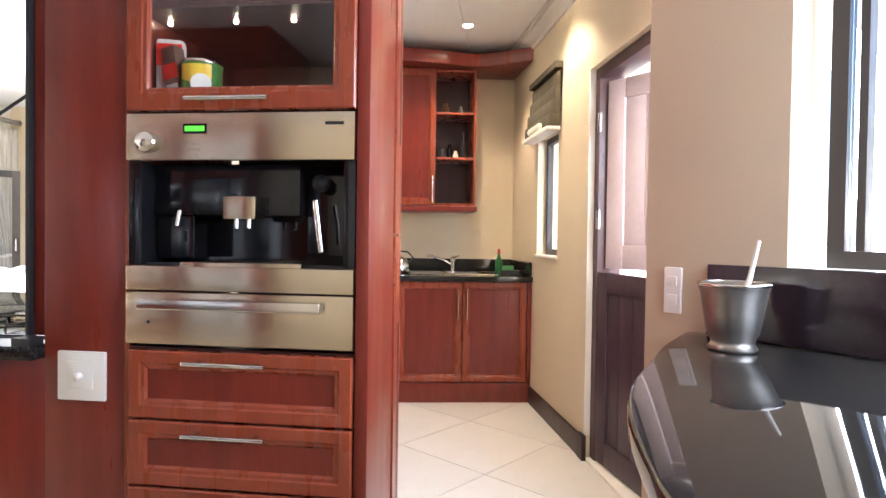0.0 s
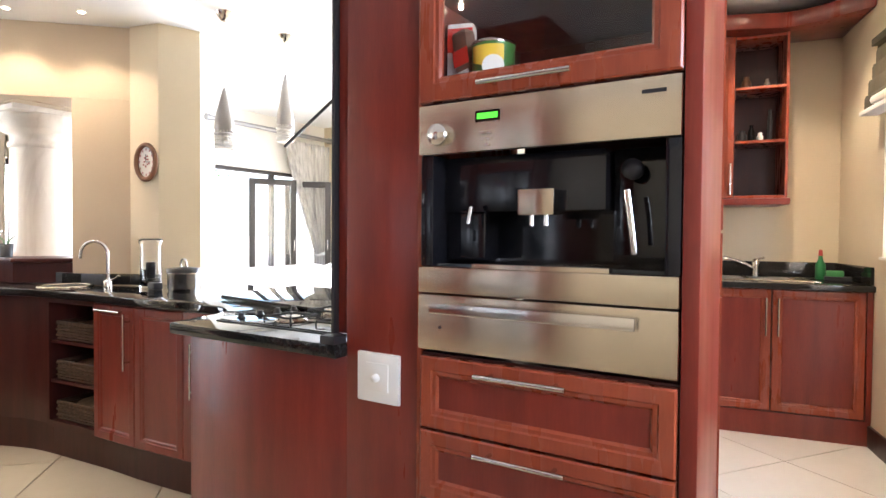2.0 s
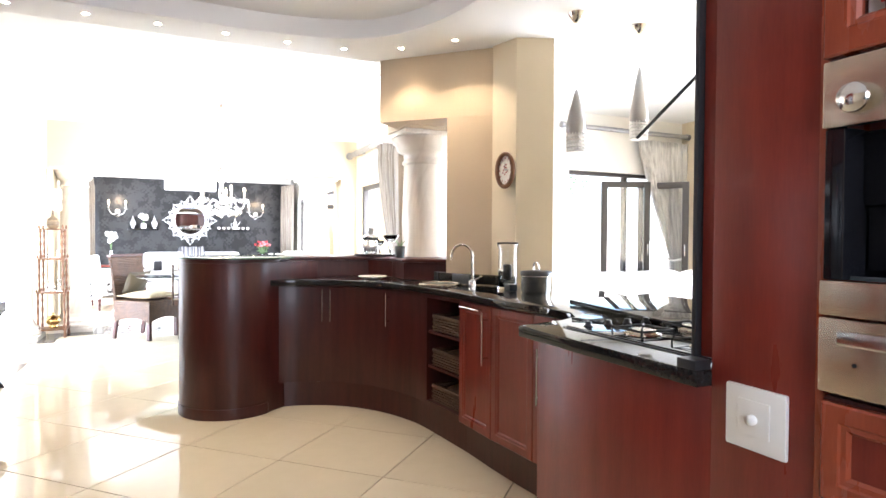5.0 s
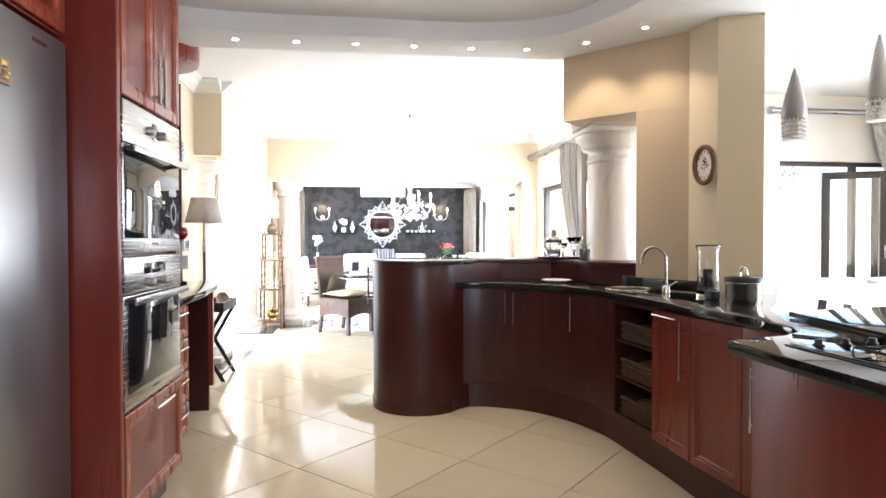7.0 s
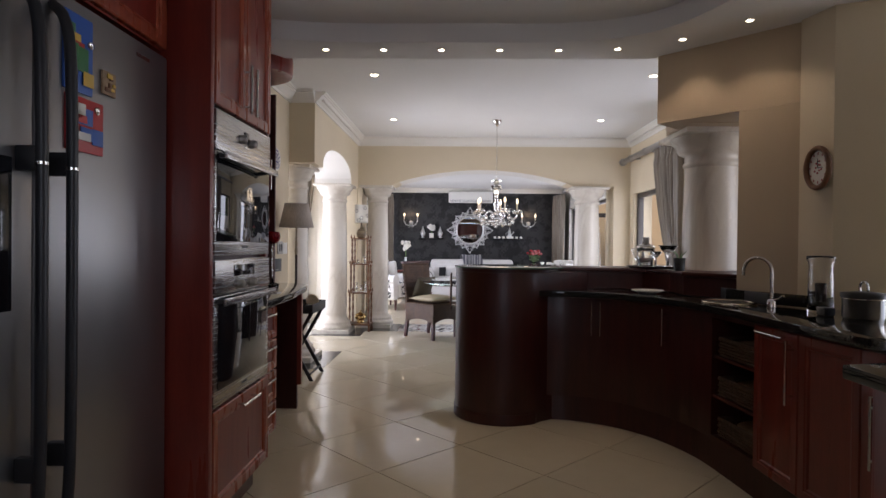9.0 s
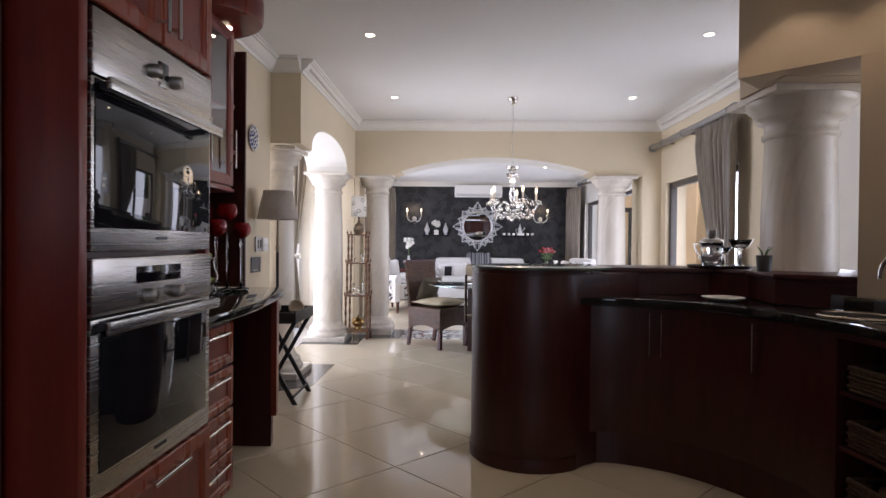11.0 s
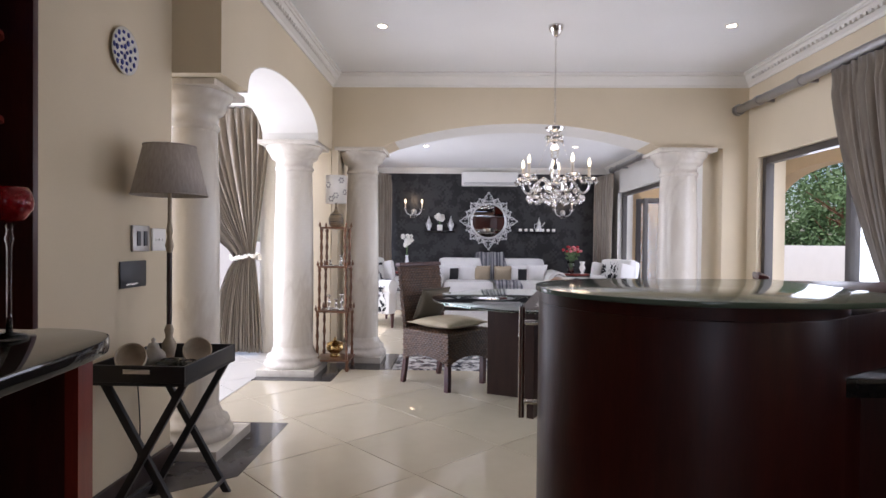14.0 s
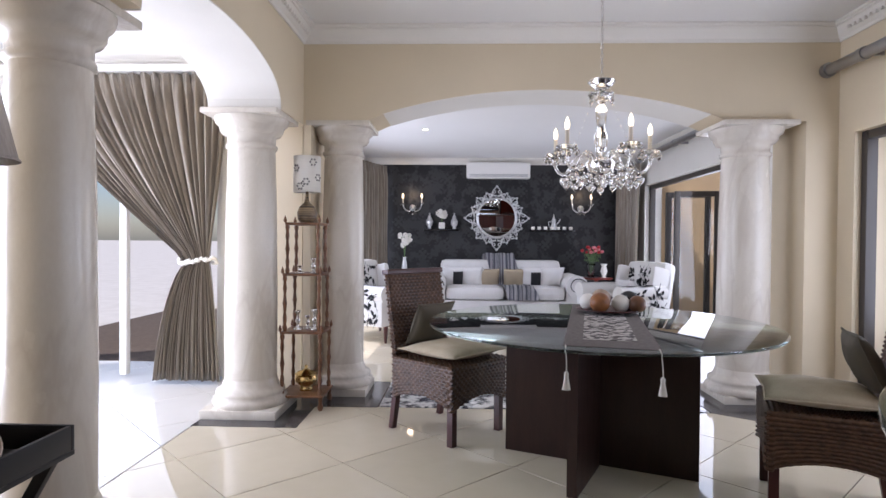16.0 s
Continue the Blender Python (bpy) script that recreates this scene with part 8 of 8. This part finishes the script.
def orchid(at, h, label, pot):
    t = thing("orchid", label, "flowers", at=at)
    if pot:
        part("pot", box(-0.045, -0.045, 0, 0.045, 0.045, 0.10, 0.006), WHITE, t)
    else:
        part("vase", lathe([(0.04, 0), (0.03, 0.02), (0.045, 0.08), (0.035, 0.18), (0.02, 0.24), (0.03, 0.27), (0.026, 0.27), (0, 0.22)], seg=24), SILVER, t)
    z0 = 0.10 if pot else 0.25
    rnd = random.Random(int(h * 100))
    bm, fl = bmesh.new(), bmesh.new()
    for k in range(3):
        a = k * 2.1
        pts = [(0, 0, z0 - 0.02), (0.02 * math.cos(a), 0.02 * math.sin(a), z0 + h * 0.6), (0.06 * math.cos(a), 0.07 * math.sin(a), z0 + h)]
        tube(smooth_line(pts, 4), 0.004, 6, bm)
        for q in range(5):
            f = 0.5 + 0.12 * q
            c = Vector(pts[1]).lerp(Vector(pts[2]), max(0, (f - 0.5) * 2)) + Vector((rnd.uniform(-0.03, 0.03), rnd.uniform(-0.05, 0.05), rnd.uniform(-0.02, 0.02)))
            for s in range(5):
                b = 2 * math.pi * s / 5
                ball((c.x + 0.01, c.y + 0.02 * math.cos(b), c.z + 0.02 * math.sin(b)), 0.019, 1, (0.3, 1, 1), fl)
    part("stems", bm, LEAF, t)
    part("petals", fl, WHITE, t, "white petals")


orchid((-12.76, 0.71, 1.301), 0.16, "white orchid in a small white pot on the black shelf", True)
t = thing("coffee_pot", "silver arabian coffee pot standing on the black shelf", "pot", at=(-12.76, 2.42, 1.301))
part("pot_body", lathe([(0.05, 0), (0.055, 0.03), (0.03, 0.10), (0.035, 0.14), (0.012, 0.19), (0.006, 0.23), (0, 0.25)], seg=24), SILVER, t)
part("spout", tube([(0.0, 0.04, 0.08), (0, 0.085, 0.13), (0, 0.10, 0.16)], 0.009, 6), SILVER, t)
part("handle", tube([(0, -0.03, 0.13), (0, -0.08, 0.12), (0, -0.07, 0.04), (0, -0.04, 0.03)], 0.006, 6), SILVER, t)
for k in range(7):
    y = 2.10 + 0.095 * k
    t = thing("tea_light", "small frosted tea light holder on the black shelf", "candle holder", "row of tea lights", at=(-12.72, y, 1.301))
    part("holder", lathe([(0.026, 0), (0.028, 0.045), (0.024, 0.045), (0, 0.02)], seg=16), WHITE, t)


def sconce(y, label):
    t = thing("wall_sconce", label, "wall lamp", "sconces on the black wall", at=(-12.86, y, 1.55))
    part("back_plate", lathe([(0.0, 0), (0.045, 0.0), (0.05, 0.01), (0.02, 0.03), (0, 0.035)], (0, 0, 0.08), 20, m=pose(0, 0, 0, 0, 90)), SILVER, t)
    for s in (-1, 1):
        arm = part("arm", tube(smooth_line([(0.02, 0, 0.08), (0.06, s * 0.05, 0.02), (0.08, s * 0.12, 0.06), (0.08, s * 0.145, 0.14)], 5), 0.007, 8), SILVER, t)
        part("pan", lathe([(0.006, 0.14), (0.034, 0.15), (0.03, 0.156), (0, 0.148)], (0.08, s * 0.145, 0), 16), CRYSTAL, arm)
        part("candle_tube", lathe([(0.010, 0.15), (0.010, 0.225)], (0.08, s * 0.145, 0), 12), IVORY, arm)
        part("bulb", lathe([(0.008, 0.225), (0.016, 0.245), (0.012, 0.275), (0, 0.30)], (0.08, s * 0.145, 0), 12), FLAME, arm, "lit flame-shaped bulb")
        bm = bmesh.new()
        for q in range(4):
            drop(0.08 + 0.03 * math.cos(q * 1.57), s * 0.145 + 0.03 * math.sin(q * 1.57), 0.145, 0.04, bm)
        drop(0.05, s * 0.05, 0.03, 0.06, bm)
        part("crystal_drops", bm, CRYSTAL, arm)
    part("bottom_drop", drop(0.03, 0, 0.04, 0.08), CRYSTAL, t)
    lamp("sconce_light", "POINT", pose(-12.74, y, 1.84), 2.5, (1, 0.72, 0.42), radius=0.05)


sconce(0.25, "two-armed silver sconce with lit bulbs on the black wall")
sconce(2.84, "two-armed silver sconce with lit bulbs on the black wall")

# sofa
LINEN = material("white_linen", (0.70, 0.68, 0.66), 0.85, second=(0.65, 0.63, 0.61), scale=8, bump=0.3, fine=160)
t = thing("sofa", "white upholstered sofa with rolled arms in front of the black wall", "sofa", at=(-12.3, 1.60, 0))
part("base", box(-12.72, 0.74, 0.08, -11.85, 2.52, 0.30, 0.04), LINEN, t, at_world=True)
part("backrest", add(bmesh.new(), box(-0.13, -0.90, 0, 0.13, 0.90, 0.58, 0.09), Matrix.Translation((-12.62, 1.60, 0.26)) @ pose(0, 0, 0, 0, -6)), LINEN, t, at_world=True)
for y0, y1 in ((0.80, 1.62), (1.64, 2.46)):
    part("seat_cushion", box(-12.5, y0, 0.30, -11.82, y1, 0.49, 0.085), LINEN, t, at_world=True)
for s, y in ((-1, 0.70), (1, 2.56)):
    bm = box(-12.6, y - 0.10, 0.08, -11.86, y + 0.10, 0.50, 0.03)
    tube([(-12.6, y + s * 0.05, 0.50), (-11.80, y + s * 0.05, 0.50)], 0.155, 28, bm)
    arm = part("rolled_arm", bm, LINEN, t, at_world=True)
    part("scroll_piping", tube([(-11.795, y + s * 0.05 + 0.135 * (1 - q / 40) * math.cos(s * (q / 4.2)), 0.50 + 0.135 * (1 - q / 40) * math.sin(q / 4.2)) for q in range(26)], 0.006, 6), BLACKMATT, arm, "dark spiral piping", at_world=True)
for x, y in ((-12.65, 0.72), (-12.65, 2.54), (-11.9, 0.72), (-11.9, 2.54)):
    part("foot", lathe([(0.02, 0), (0.03, 0.08)], (x, y, 0), 12), DARKWOOD, t, at_world=True)
STRIPE = material("striped_throw", (0.55, 0.54, 0.55), 0.9, second=(0.14, 0.14, 0.17), scale=1.2, stretch=(0.05, 22, 0.05), mix=8, fine=60)
BEIGE = material("beige_cushion", (0.36, 0.29, 0.20), 0.8, bump=0.3, fine=120)
t = thing("throw", "grey and white striped throw draped over the sofa back and seat", "throw", at=(-12.3, 1.45, 0.47))
pts = [(-12.78, 0.70), (-12.70, 0.905), (-12.60, 0.90), (-12.45, 0.60), (-12.30, 0.485), (-12.0, 0.50), (-11.82, 0.46), (-11.80, 0.30)]
sm = smooth_line([(x, z, 0) for x, z in pts], 5)
bm = bmesh.new()
rows = []
for i, p in enumerate(sm):
    f = i / (len(sm) - 1)
    rows.append([bm.verts.new((p[0] + 0.008 * math.sin(9 * v + i * 0.3), 1.28 + 0.40 * f + 0.42 * v + 0.01 * math.sin(i), p[1] + 0.008 + 0.006 * math.sin(14 * v))) for v in (q / 10 for q in range(11))])
for A, B in zip(rows, rows[1:]):
    for i in range(10):
        bm.faces.new((A[i], A[i + 1], B[i + 1], B[i])).smooth = True
bmesh.ops.solidify(bm, geom=bm.faces[:], thickness=0.008)
part("cloth", bm, STRIPE, t, at_world=True)
for y, mat, s, lab in ((0.93, LINEN, 0.36, "white cushion with a dark panel leaning on the sofa back"), (1.16, LINEN, 0.36, "plain white cushion leaning on the sofa back"), (1.42, BEIGE, 0.30, "beige cushion leaning on the sofa back"),
                       (1.78, BEIGE, 0.30, "beige cushion leaning on the sofa back"), (2.05, LINEN, 0.36, "white cushion with a dark panel leaning on the sofa back"), (2.32, LINEN, 0.36, "plain white cushion leaning on the sofa arm")):
    c = cushion("sofa_cushion", (-12.22, y, 0.56), 90 + 8 * math.sin(y * 9), (s, s, 0.12), mat, lab, tilt=-68, group="cushions on the sofa")
    if "dark panel" in lab:
        part("dark_panel", add(bmesh.new(), box(-0.03, -0.12, -0.004, 0.11, 0.12, 0.02, 0.001), pose(0, 0, 0, -68)), BLACKMATT, c, "dark cloth panel")

# patterned armchairs
LEAFCLOTH = material("white_ground_cloth", (0.66, 0.64, 0.61), 0.85, bump=0.3, fine=160)
INK = material("black_leaf_print", (0.012, 0.012, 0.014), 0.8)


def armchair(at, turn, label):
    """Faces +y."""
    t = thing("armchair", label, "armchair", "patterned armchairs", at=(*at, 0), turn=turn)
    seat = box(-0.30, -0.30, 0.22, 0.30, 0.36, 0.46, 0.05)
    part("seat", seat, LEAFCLOTH, t)
    bm = box(-0.34, -0.14, 0, 0.34, 0.06, 0.66, 0.085)
    for s in (-1, 1):
        box(s * 0.30 - 0.04, -0.10, 0.10, s * 0.30 + 0.04, 0.20, 0.58, 0.038, bm)
    part("backrest", add(bmesh.new(), bm, pose(0, -0.30, 0.24, 10)), LEAFCLOTH, t)
    for s in (-1, 1):
        b = box(s * 0.30 - 0.075 + s * 0.06, -0.32, 0.18, s * 0.30 + 0.075 + s * 0.06, 0.34, 0.52, 0.04)
        tube([(s * 0.37, -0.30, 0.53), (s * 0.37, 0.35, 0.53)], 0.09, 18, b)
        part("rolled_arm", b, LEAFCLOTH, t)
    for x, y in ((-0.32, 0.30), (0.32, 0.30), (-0.32, -0.32), (0.32, -0.32)):
        part("foot", lathe([(0.015, 0), (0.028, 0.18), (0.03, 0.2)], (x, y, 0), 12), MAHOGANY_DARK, t)
    rnd = random.Random(7)
    pr = bmesh.new()

    def leaf(m, s):
        pts = [(0, -0.055 * s), (0.022 * s, -0.02 * s), (0.026 * s, 0.01 * s), (0.012 * s, 0.045 * s), (0, 0.06 * s), (-0.014 * s, 0.04 * s), (-0.024 * s, 0.008 * s), (-0.018 * s, -0.025 * s)]
        prism(pts, 0, 0.0015, 0, pr, m)

    def scatter(m, w, h, n):
        for i in range(n):
            u, v = rnd.uniform(0.06, 0.94) * w, rnd.uniform(0.06, 0.94) * h
            a = rnd.uniform(0, 360)
            leaf(m @ Matrix.Translation((u, v, 0.001)) @ pose(0, 0, 0, 0, 0, a), rnd.uniform(0.48, 0.78))
            if i % 2 == 0:
                prism([(-0.003, -0.08), (0.003, -0.08), (0.002, 0.08), (-0.002, 0.08)], 0, 0.0012, 0, pr, m @ Matrix.Translation((u, v, 0.001)) @ pose(0, 0, 0, 0, 0, a + 30))

    B = pose(0, -0.30, 0.24, 10)
    scatter(B @ Matrix.Translation((-0.30, -0.142, 0.04)) @ pose(0, 0, 0, 90), 0.60, 0.54, 60)
    scatter(B @ Matrix.Translation((0.30, 0.062, 0.22)) @ pose(0, 0, 0, 90, 0, 180), 0.60, 0.36, 38)
    scatter(pose(-0.26, -0.2, 0.4605), 0.52, 0.5, 40)
    scatter(Matrix.Translation((-0.28, 0.3615, 0.24)) @ pose(0, 0, 0, 90, 0, 180) @ pose(-0.56, 0, 0), 0.56, 0.2, 22)
    for s in (-1, 1):
        x = s * (0.30 + 0.136)
        M = Matrix.Translation((x + s * 0.001, -0.30 if s > 0 else 0.32, 0.20)) @ pose(0, 0, 0, 90, 0, 90 * s)
        scatter(M, 0.62, 0.24, 34)
        M = Matrix.Translation((s * 0.37 - 0.06, -0.28, 0.621))
        scatter(M, 0.12, 0.6, 18)
        M = Matrix.Translation((s * 0.37 + (0.09 * s), -0.28 if s > 0 else 0.34, 0.47)) @ pose(0, 0, 0, 90, 0, 90 * s)
        scatter(M, 0.6, 0.12, 16)
    part("leaf_print", pr, INK, t, "black trailing leaf print", kind="stuff")
    return t


armchair((-10.5, 0.13), -32, "white armchair printed with black trailing leaves by the arch")
armchair((-10.85, 2.95), 204, "white armchair printed with black trailing leaves by the terrace doors")
cushion("armchair_cushion", (-10.82, 3.03, 0.50), 204, (0.34, 0.34, 0.11), LINEN, "white cushion on the leaf-printed armchair", tilt=55)

for at, lab in (((-12.35, 2.98), "round mahogany side table with a vase of roses"), ((-12.35, 0.18), "round mahogany side table with white orchids"), ((-10.1, 0.62), "small round mahogany pedestal table by the armchair")):
    t = thing("side_table", lab, "side table", "mahogany side tables", at=(*at, 0))
    H1 = 0.58 if at[0] < -12 else 0.46
    part("tabletop", lathe([(0.0, H1), (0.22, H1), (0.235, H1 + 0.012), (0.22, H1 + 0.025), (0, H1 + 0.025)], seg=36), MAHOGANY, t)
    part("pedestal", lathe([(0.02, 0.14), (0.04, 0.18), (0.02, 0.24), (0.03, 0.36), (0.018, 0.42), (0.03, H1)], seg=20), MAHOGANY, t)
    for k in range(3):
        a = radians(20 + 120 * k)
        part("foot", tube([(0.01 * math.cos(a), 0.01 * math.sin(a), 0.18), (0.10 * math.cos(a), 0.10 * math.sin(a), 0.10), (0.20 * math.cos(a), 0.20 * math.sin(a), 0.012)], 0.014, 8), MAHOGANY, t)
orchid((-12.35, 0.18, 0.606), 0.34, "tall white orchid in a silver vase on the side table", False)
t = thing("rose_vase", "glass vase of pink and red roses on the mahogany side table", "flowers", at=(-12.33, 2.90, 0.606))
part("vase", lathe([(0.045, 0), (0.05, 0.01), (0.055, 0.16), (0.065, 0.20), (0.061, 0.20), (0.05, 0.16), (0.045, 0.012), (0, 0.01)], seg=24), GLASS, t)
bm, fl, f2 = bmesh.new(), bmesh.new(), bmesh.new()
rnd = random.Random(4)
for k in range(22):
    a, r = rnd.uniform(0, 6.28), 0.14 * math.sqrt(rnd.random())
    top = (r * math.cos(a), 1.2 * r * math.sin(a), 0.40 + rnd.uniform(-0.04, 0.05))
    tube([(0, 0, 0.03), (top[0] * 0.4, top[1] * 0.4, 0.22), top], 0.003, 5, bm)
    ball(top, 0.027, 2, (1, 1, 0.85), fl if k % 3 else f2)
    for q in range(3):
        ball((top[0] * 0.7 + rnd.uniform(-0.03, 0.03), top[1] * 0.7 + rnd.uniform(-0.03, 0.03), 0.24 + 0.1 * rnd.random()), 0.02, 1, (1, 0.4, 1), bm)
part("stems", bm, LEAF, t, "green stems and leaves")
part("pink_blooms", fl, material("rose_pink", (0.62, 0.18, 0.20), 0.6), t, "pink rose blooms")
part("red_blooms", f2, material("rose_red", (0.40, 0.02, 0.03), 0.6), t, "red rose blooms")
t = thing("white_vase", "white footed china vase on the mahogany side table", "vase", at=(-12.3, 3.08, 0.606))
part("vase_body", lathe([(0.035, 0), (0.02, 0.02), (0.05, 0.09), (0.03, 0.16), (0.05, 0.20), (0.046, 0.20), (0.025, 0.16), (0, 0.12)], seg=24), WHITE, t)
t = thing("rug", "fluffy off-white rug on the sitting room floor", "rug", at=(-10.9, 1.6, 0.0))
part("pile", box(-11.8, 0.4, 0.001, -9.9, 2.9, 0.03, 0.012), material("shag_rug", (0.66, 0.63, 0.58), 0.95, second=(0.50, 0.47, 0.42), scale=30, bump=1.0, fine=110), t, at_world=True)

# small picture on the wall beyond the bar
t = thing("metal_plaque", "grey metal plaque with a pale relief on the cream wall", "picture", at=(-5.435, 3.83, 1.17))
part("backing", box(-5.439, 3.68, 1.17, -5.425, 3.98, 1.57, 0.004), PEWTER, t, at_world=True)
part("relief_band", box(-5.4249, 3.74, 1.42, -5.41, 3.92, 1.48, 0.01), STEEL, t, at_world=True)
part("relief_band", box(-5.4249, 3.76, 1.28, -5.405, 3.90, 1.36, 0.01), STEEL, t, at_world=True)

# lounge sofa seen beyond the hob
t = thing("lounge_sofa", "low white sofa in the bright lounge beyond the worktop", "sofa", at=(-4.2, 5.6, 0))
part("base", box(-4.75, 4.6, 0.08, -3.9, 6.6, 0.40, 0.04), LINEN, t, at_world=True)
part("backrest", box(-4.05, 4.6, 0.35, -3.75, 6.6, 0.80, 0.08), LINEN, t, at_world=True)
for y in (4.95, 5.6, 6.25):
    part("cushion", box(-4.25, y - 0.3, 0.42, -4.02, y + 0.3, 0.84, 0.09), LINEN, t, at_world=True)
for x in (-4.7, -3.85):
    for y in (4.7, 6.5):
        part("foot", lathe([(0.02, 0), (0.03, 0.08)], (x, y, 0), 10), DARKWOOD, t, at_world=True)

# ---- outdoors ----
structure("patio_roof", box(-12.0, 3.90, 2.45, -6.3, 5.8, 2.6), WHITE)
AO = [(-12.3, 0), (-12.3, 2.6), (-6.3, 2.6), (-6.3, 1.9)]
AO += [(-7.4 + 1.4 * math.cos(radians(a)), 1.7 + 0.5 * math.sin(radians(a))) for a in range(40, 180, 10)] + [(-8.8, 1.7), (-8.8, 0), (-9.1, 0), (-9.1, 1.7)]
AO += [(-10.5 + 1.4 * math.cos(radians(a)), 1.7 + 0.5 * math.sin(radians(a))) for a in range(10, 180, 10)] + [(-11.9, 1.7), (-11.9, 0)]
structure("patio_arches", through_y(AO, 5.8, 6.05), PLASTER_OUT)
structure("patio_wall", box(-13.3, 3.9, 0, -13.05, 6.4, 2.6), PLASTER_OUT)
structure("patio_floor", box(-13.2, 3.87, -0.126, -5.65, 8.2, -0.01), PAVING)
structure("garden_wall", box(-44, 11.5, -0.13, 14, 11.7, 1.1, 0.02), WHITE)
structure("pool_water", box(-9.5, -7.5, -0.129, -5.5, -5.2, -0.06), material("pool_water", (0.08, 0.32, 0.40), 0.04, trans=0.2))
t = thing("patio_chair", "dark slatted tub chair standing on the covered patio", "chair", at=(-7.3, 6.0, -0.01))
part("seat", lathe([(0.0, 0.42), (0.27, 0.42), (0.28, 0.44), (0.27, 0.46), (0, 0.46)], seg=28), DARKWOOD, t)
for k in range(13):
    a = radians(-20 + 220 * k / 12)
    part("slat", tube([(0.27 * math.cos(a), 0.27 * math.sin(a), 0.45), (0.33 * math.cos(a), 0.33 * math.sin(a), 0.85)], 0.012, 6), DARKWOOD, t)
part("top_rail", tube([(0.335 * math.cos(radians(a)), 0.335 * math.sin(radians(a)), 0.86) for a in range(-20, 201, 10)], 0.02, 8), DARKWOOD, t)
for k in range(4):
    a = radians(45 + 90 * k)
    part("leg", tube([(0.22 * math.cos(a), 0.22 * math.sin(a), 0.42), (0.25 * math.cos(a), 0.25 * math.sin(a), 0.0)], 0.016, 8), DARKWOOD, t)


def tree(x, y, h, r, seed, label, leaves=1500):
    rnd = random.Random(seed)
    t = thing("tree", label, "tree", "garden trees", at=(x, y, -0.13))
    part("trunk", tube([(0, 0, 0), (0.05, 0.03, h * 0.3), (0.0, 0.08, h * 0.6)], 0.12, 8, taper=(1, 0.5)), RACKWOOD, t)
    bm, lf = bmesh.new(), bmesh.new()
    clumps = []
    for k in range(14):
        a, e = rnd.uniform(0, 6.28), rnd.uniform(0.15, 1.0)
        q = (r * e * math.cos(a), r * e * math.sin(a), h * rnd.uniform(0.35, 1.0))
        clumps.append((Vector(q), r * rnd.uniform(0.28, 0.5)))
        tube([(0, 0.05, h * 0.3), (q[0] * 0.5, q[1] * 0.5, (h * 0.4 + q[2]) / 2), q], 0.04, 5, bm, taper=(1, 0.3))
    verts, faces = [], []
    for i in range(leaves):
        c, cr = clumps[i % 14]
        d = Vector((rnd.gauss(0, 1), rnd.gauss(0, 1), rnd.gauss(0, 0.8)))
        p = c + d.normalized() * cr * rnd.random() ** 0.4
        u = Vector((rnd.gauss(0, 1), rnd.gauss(0, 1), rnd.gauss(0, 1))).normalized() * rnd.uniform(0.05, 0.10)
        w = u.orthogonal().normalized() * u.length * 0.5
        n = len(verts)
        verts += [p - u, p + w, p + u, p - w]
        faces.append((n, n + 1, n + 2, n + 3))
    part("limbs", bm, RACKWOOD, t)
    me = bpy.data.meshes.new("crown")
    me.from_pydata([tuple(v) for v in verts], [], faces)
    me.materials.append(LEAF)
    ob = new("crown", me)
    ob.parent = t
    tagged(ob, kind="stuff")


for i, (x, y, h, r) in enumerate(((-21.0, 13.8, 3.6, 2.2), (-24.5, 15.0, 4.6, 2.4), (-23.0, 15.5, 5, 2.6), (-28.0, 17, 5.5, 2.6), (-28.0, 14.0, 3.8, 2.4), (-21.0, 12.8, 2.4, 1.3), (-23.5, 12.8, 2.2, 1.5))):
    tree(x, y, h, r, i + 3, "leafy green garden tree beyond the white wall", 2600)
for i, (x, y, h, r) in enumerate(((-8.0, -11.0, 3.8, 2.2), (-12.0, -12.0, 4.2, 2.4))):
    tree(x, y, h, r, i + 30, "leafy green garden tree beyond the pool", 1800)

# ---- the floor's whole tiles ----
for name, mesh, cx, cy in TILES:
    ob = new(name, mesh)
    ob.location, ob.parent = (cx, cy, 0), bpy.data.objects["floor"]
    tagged(ob, kind="structure")
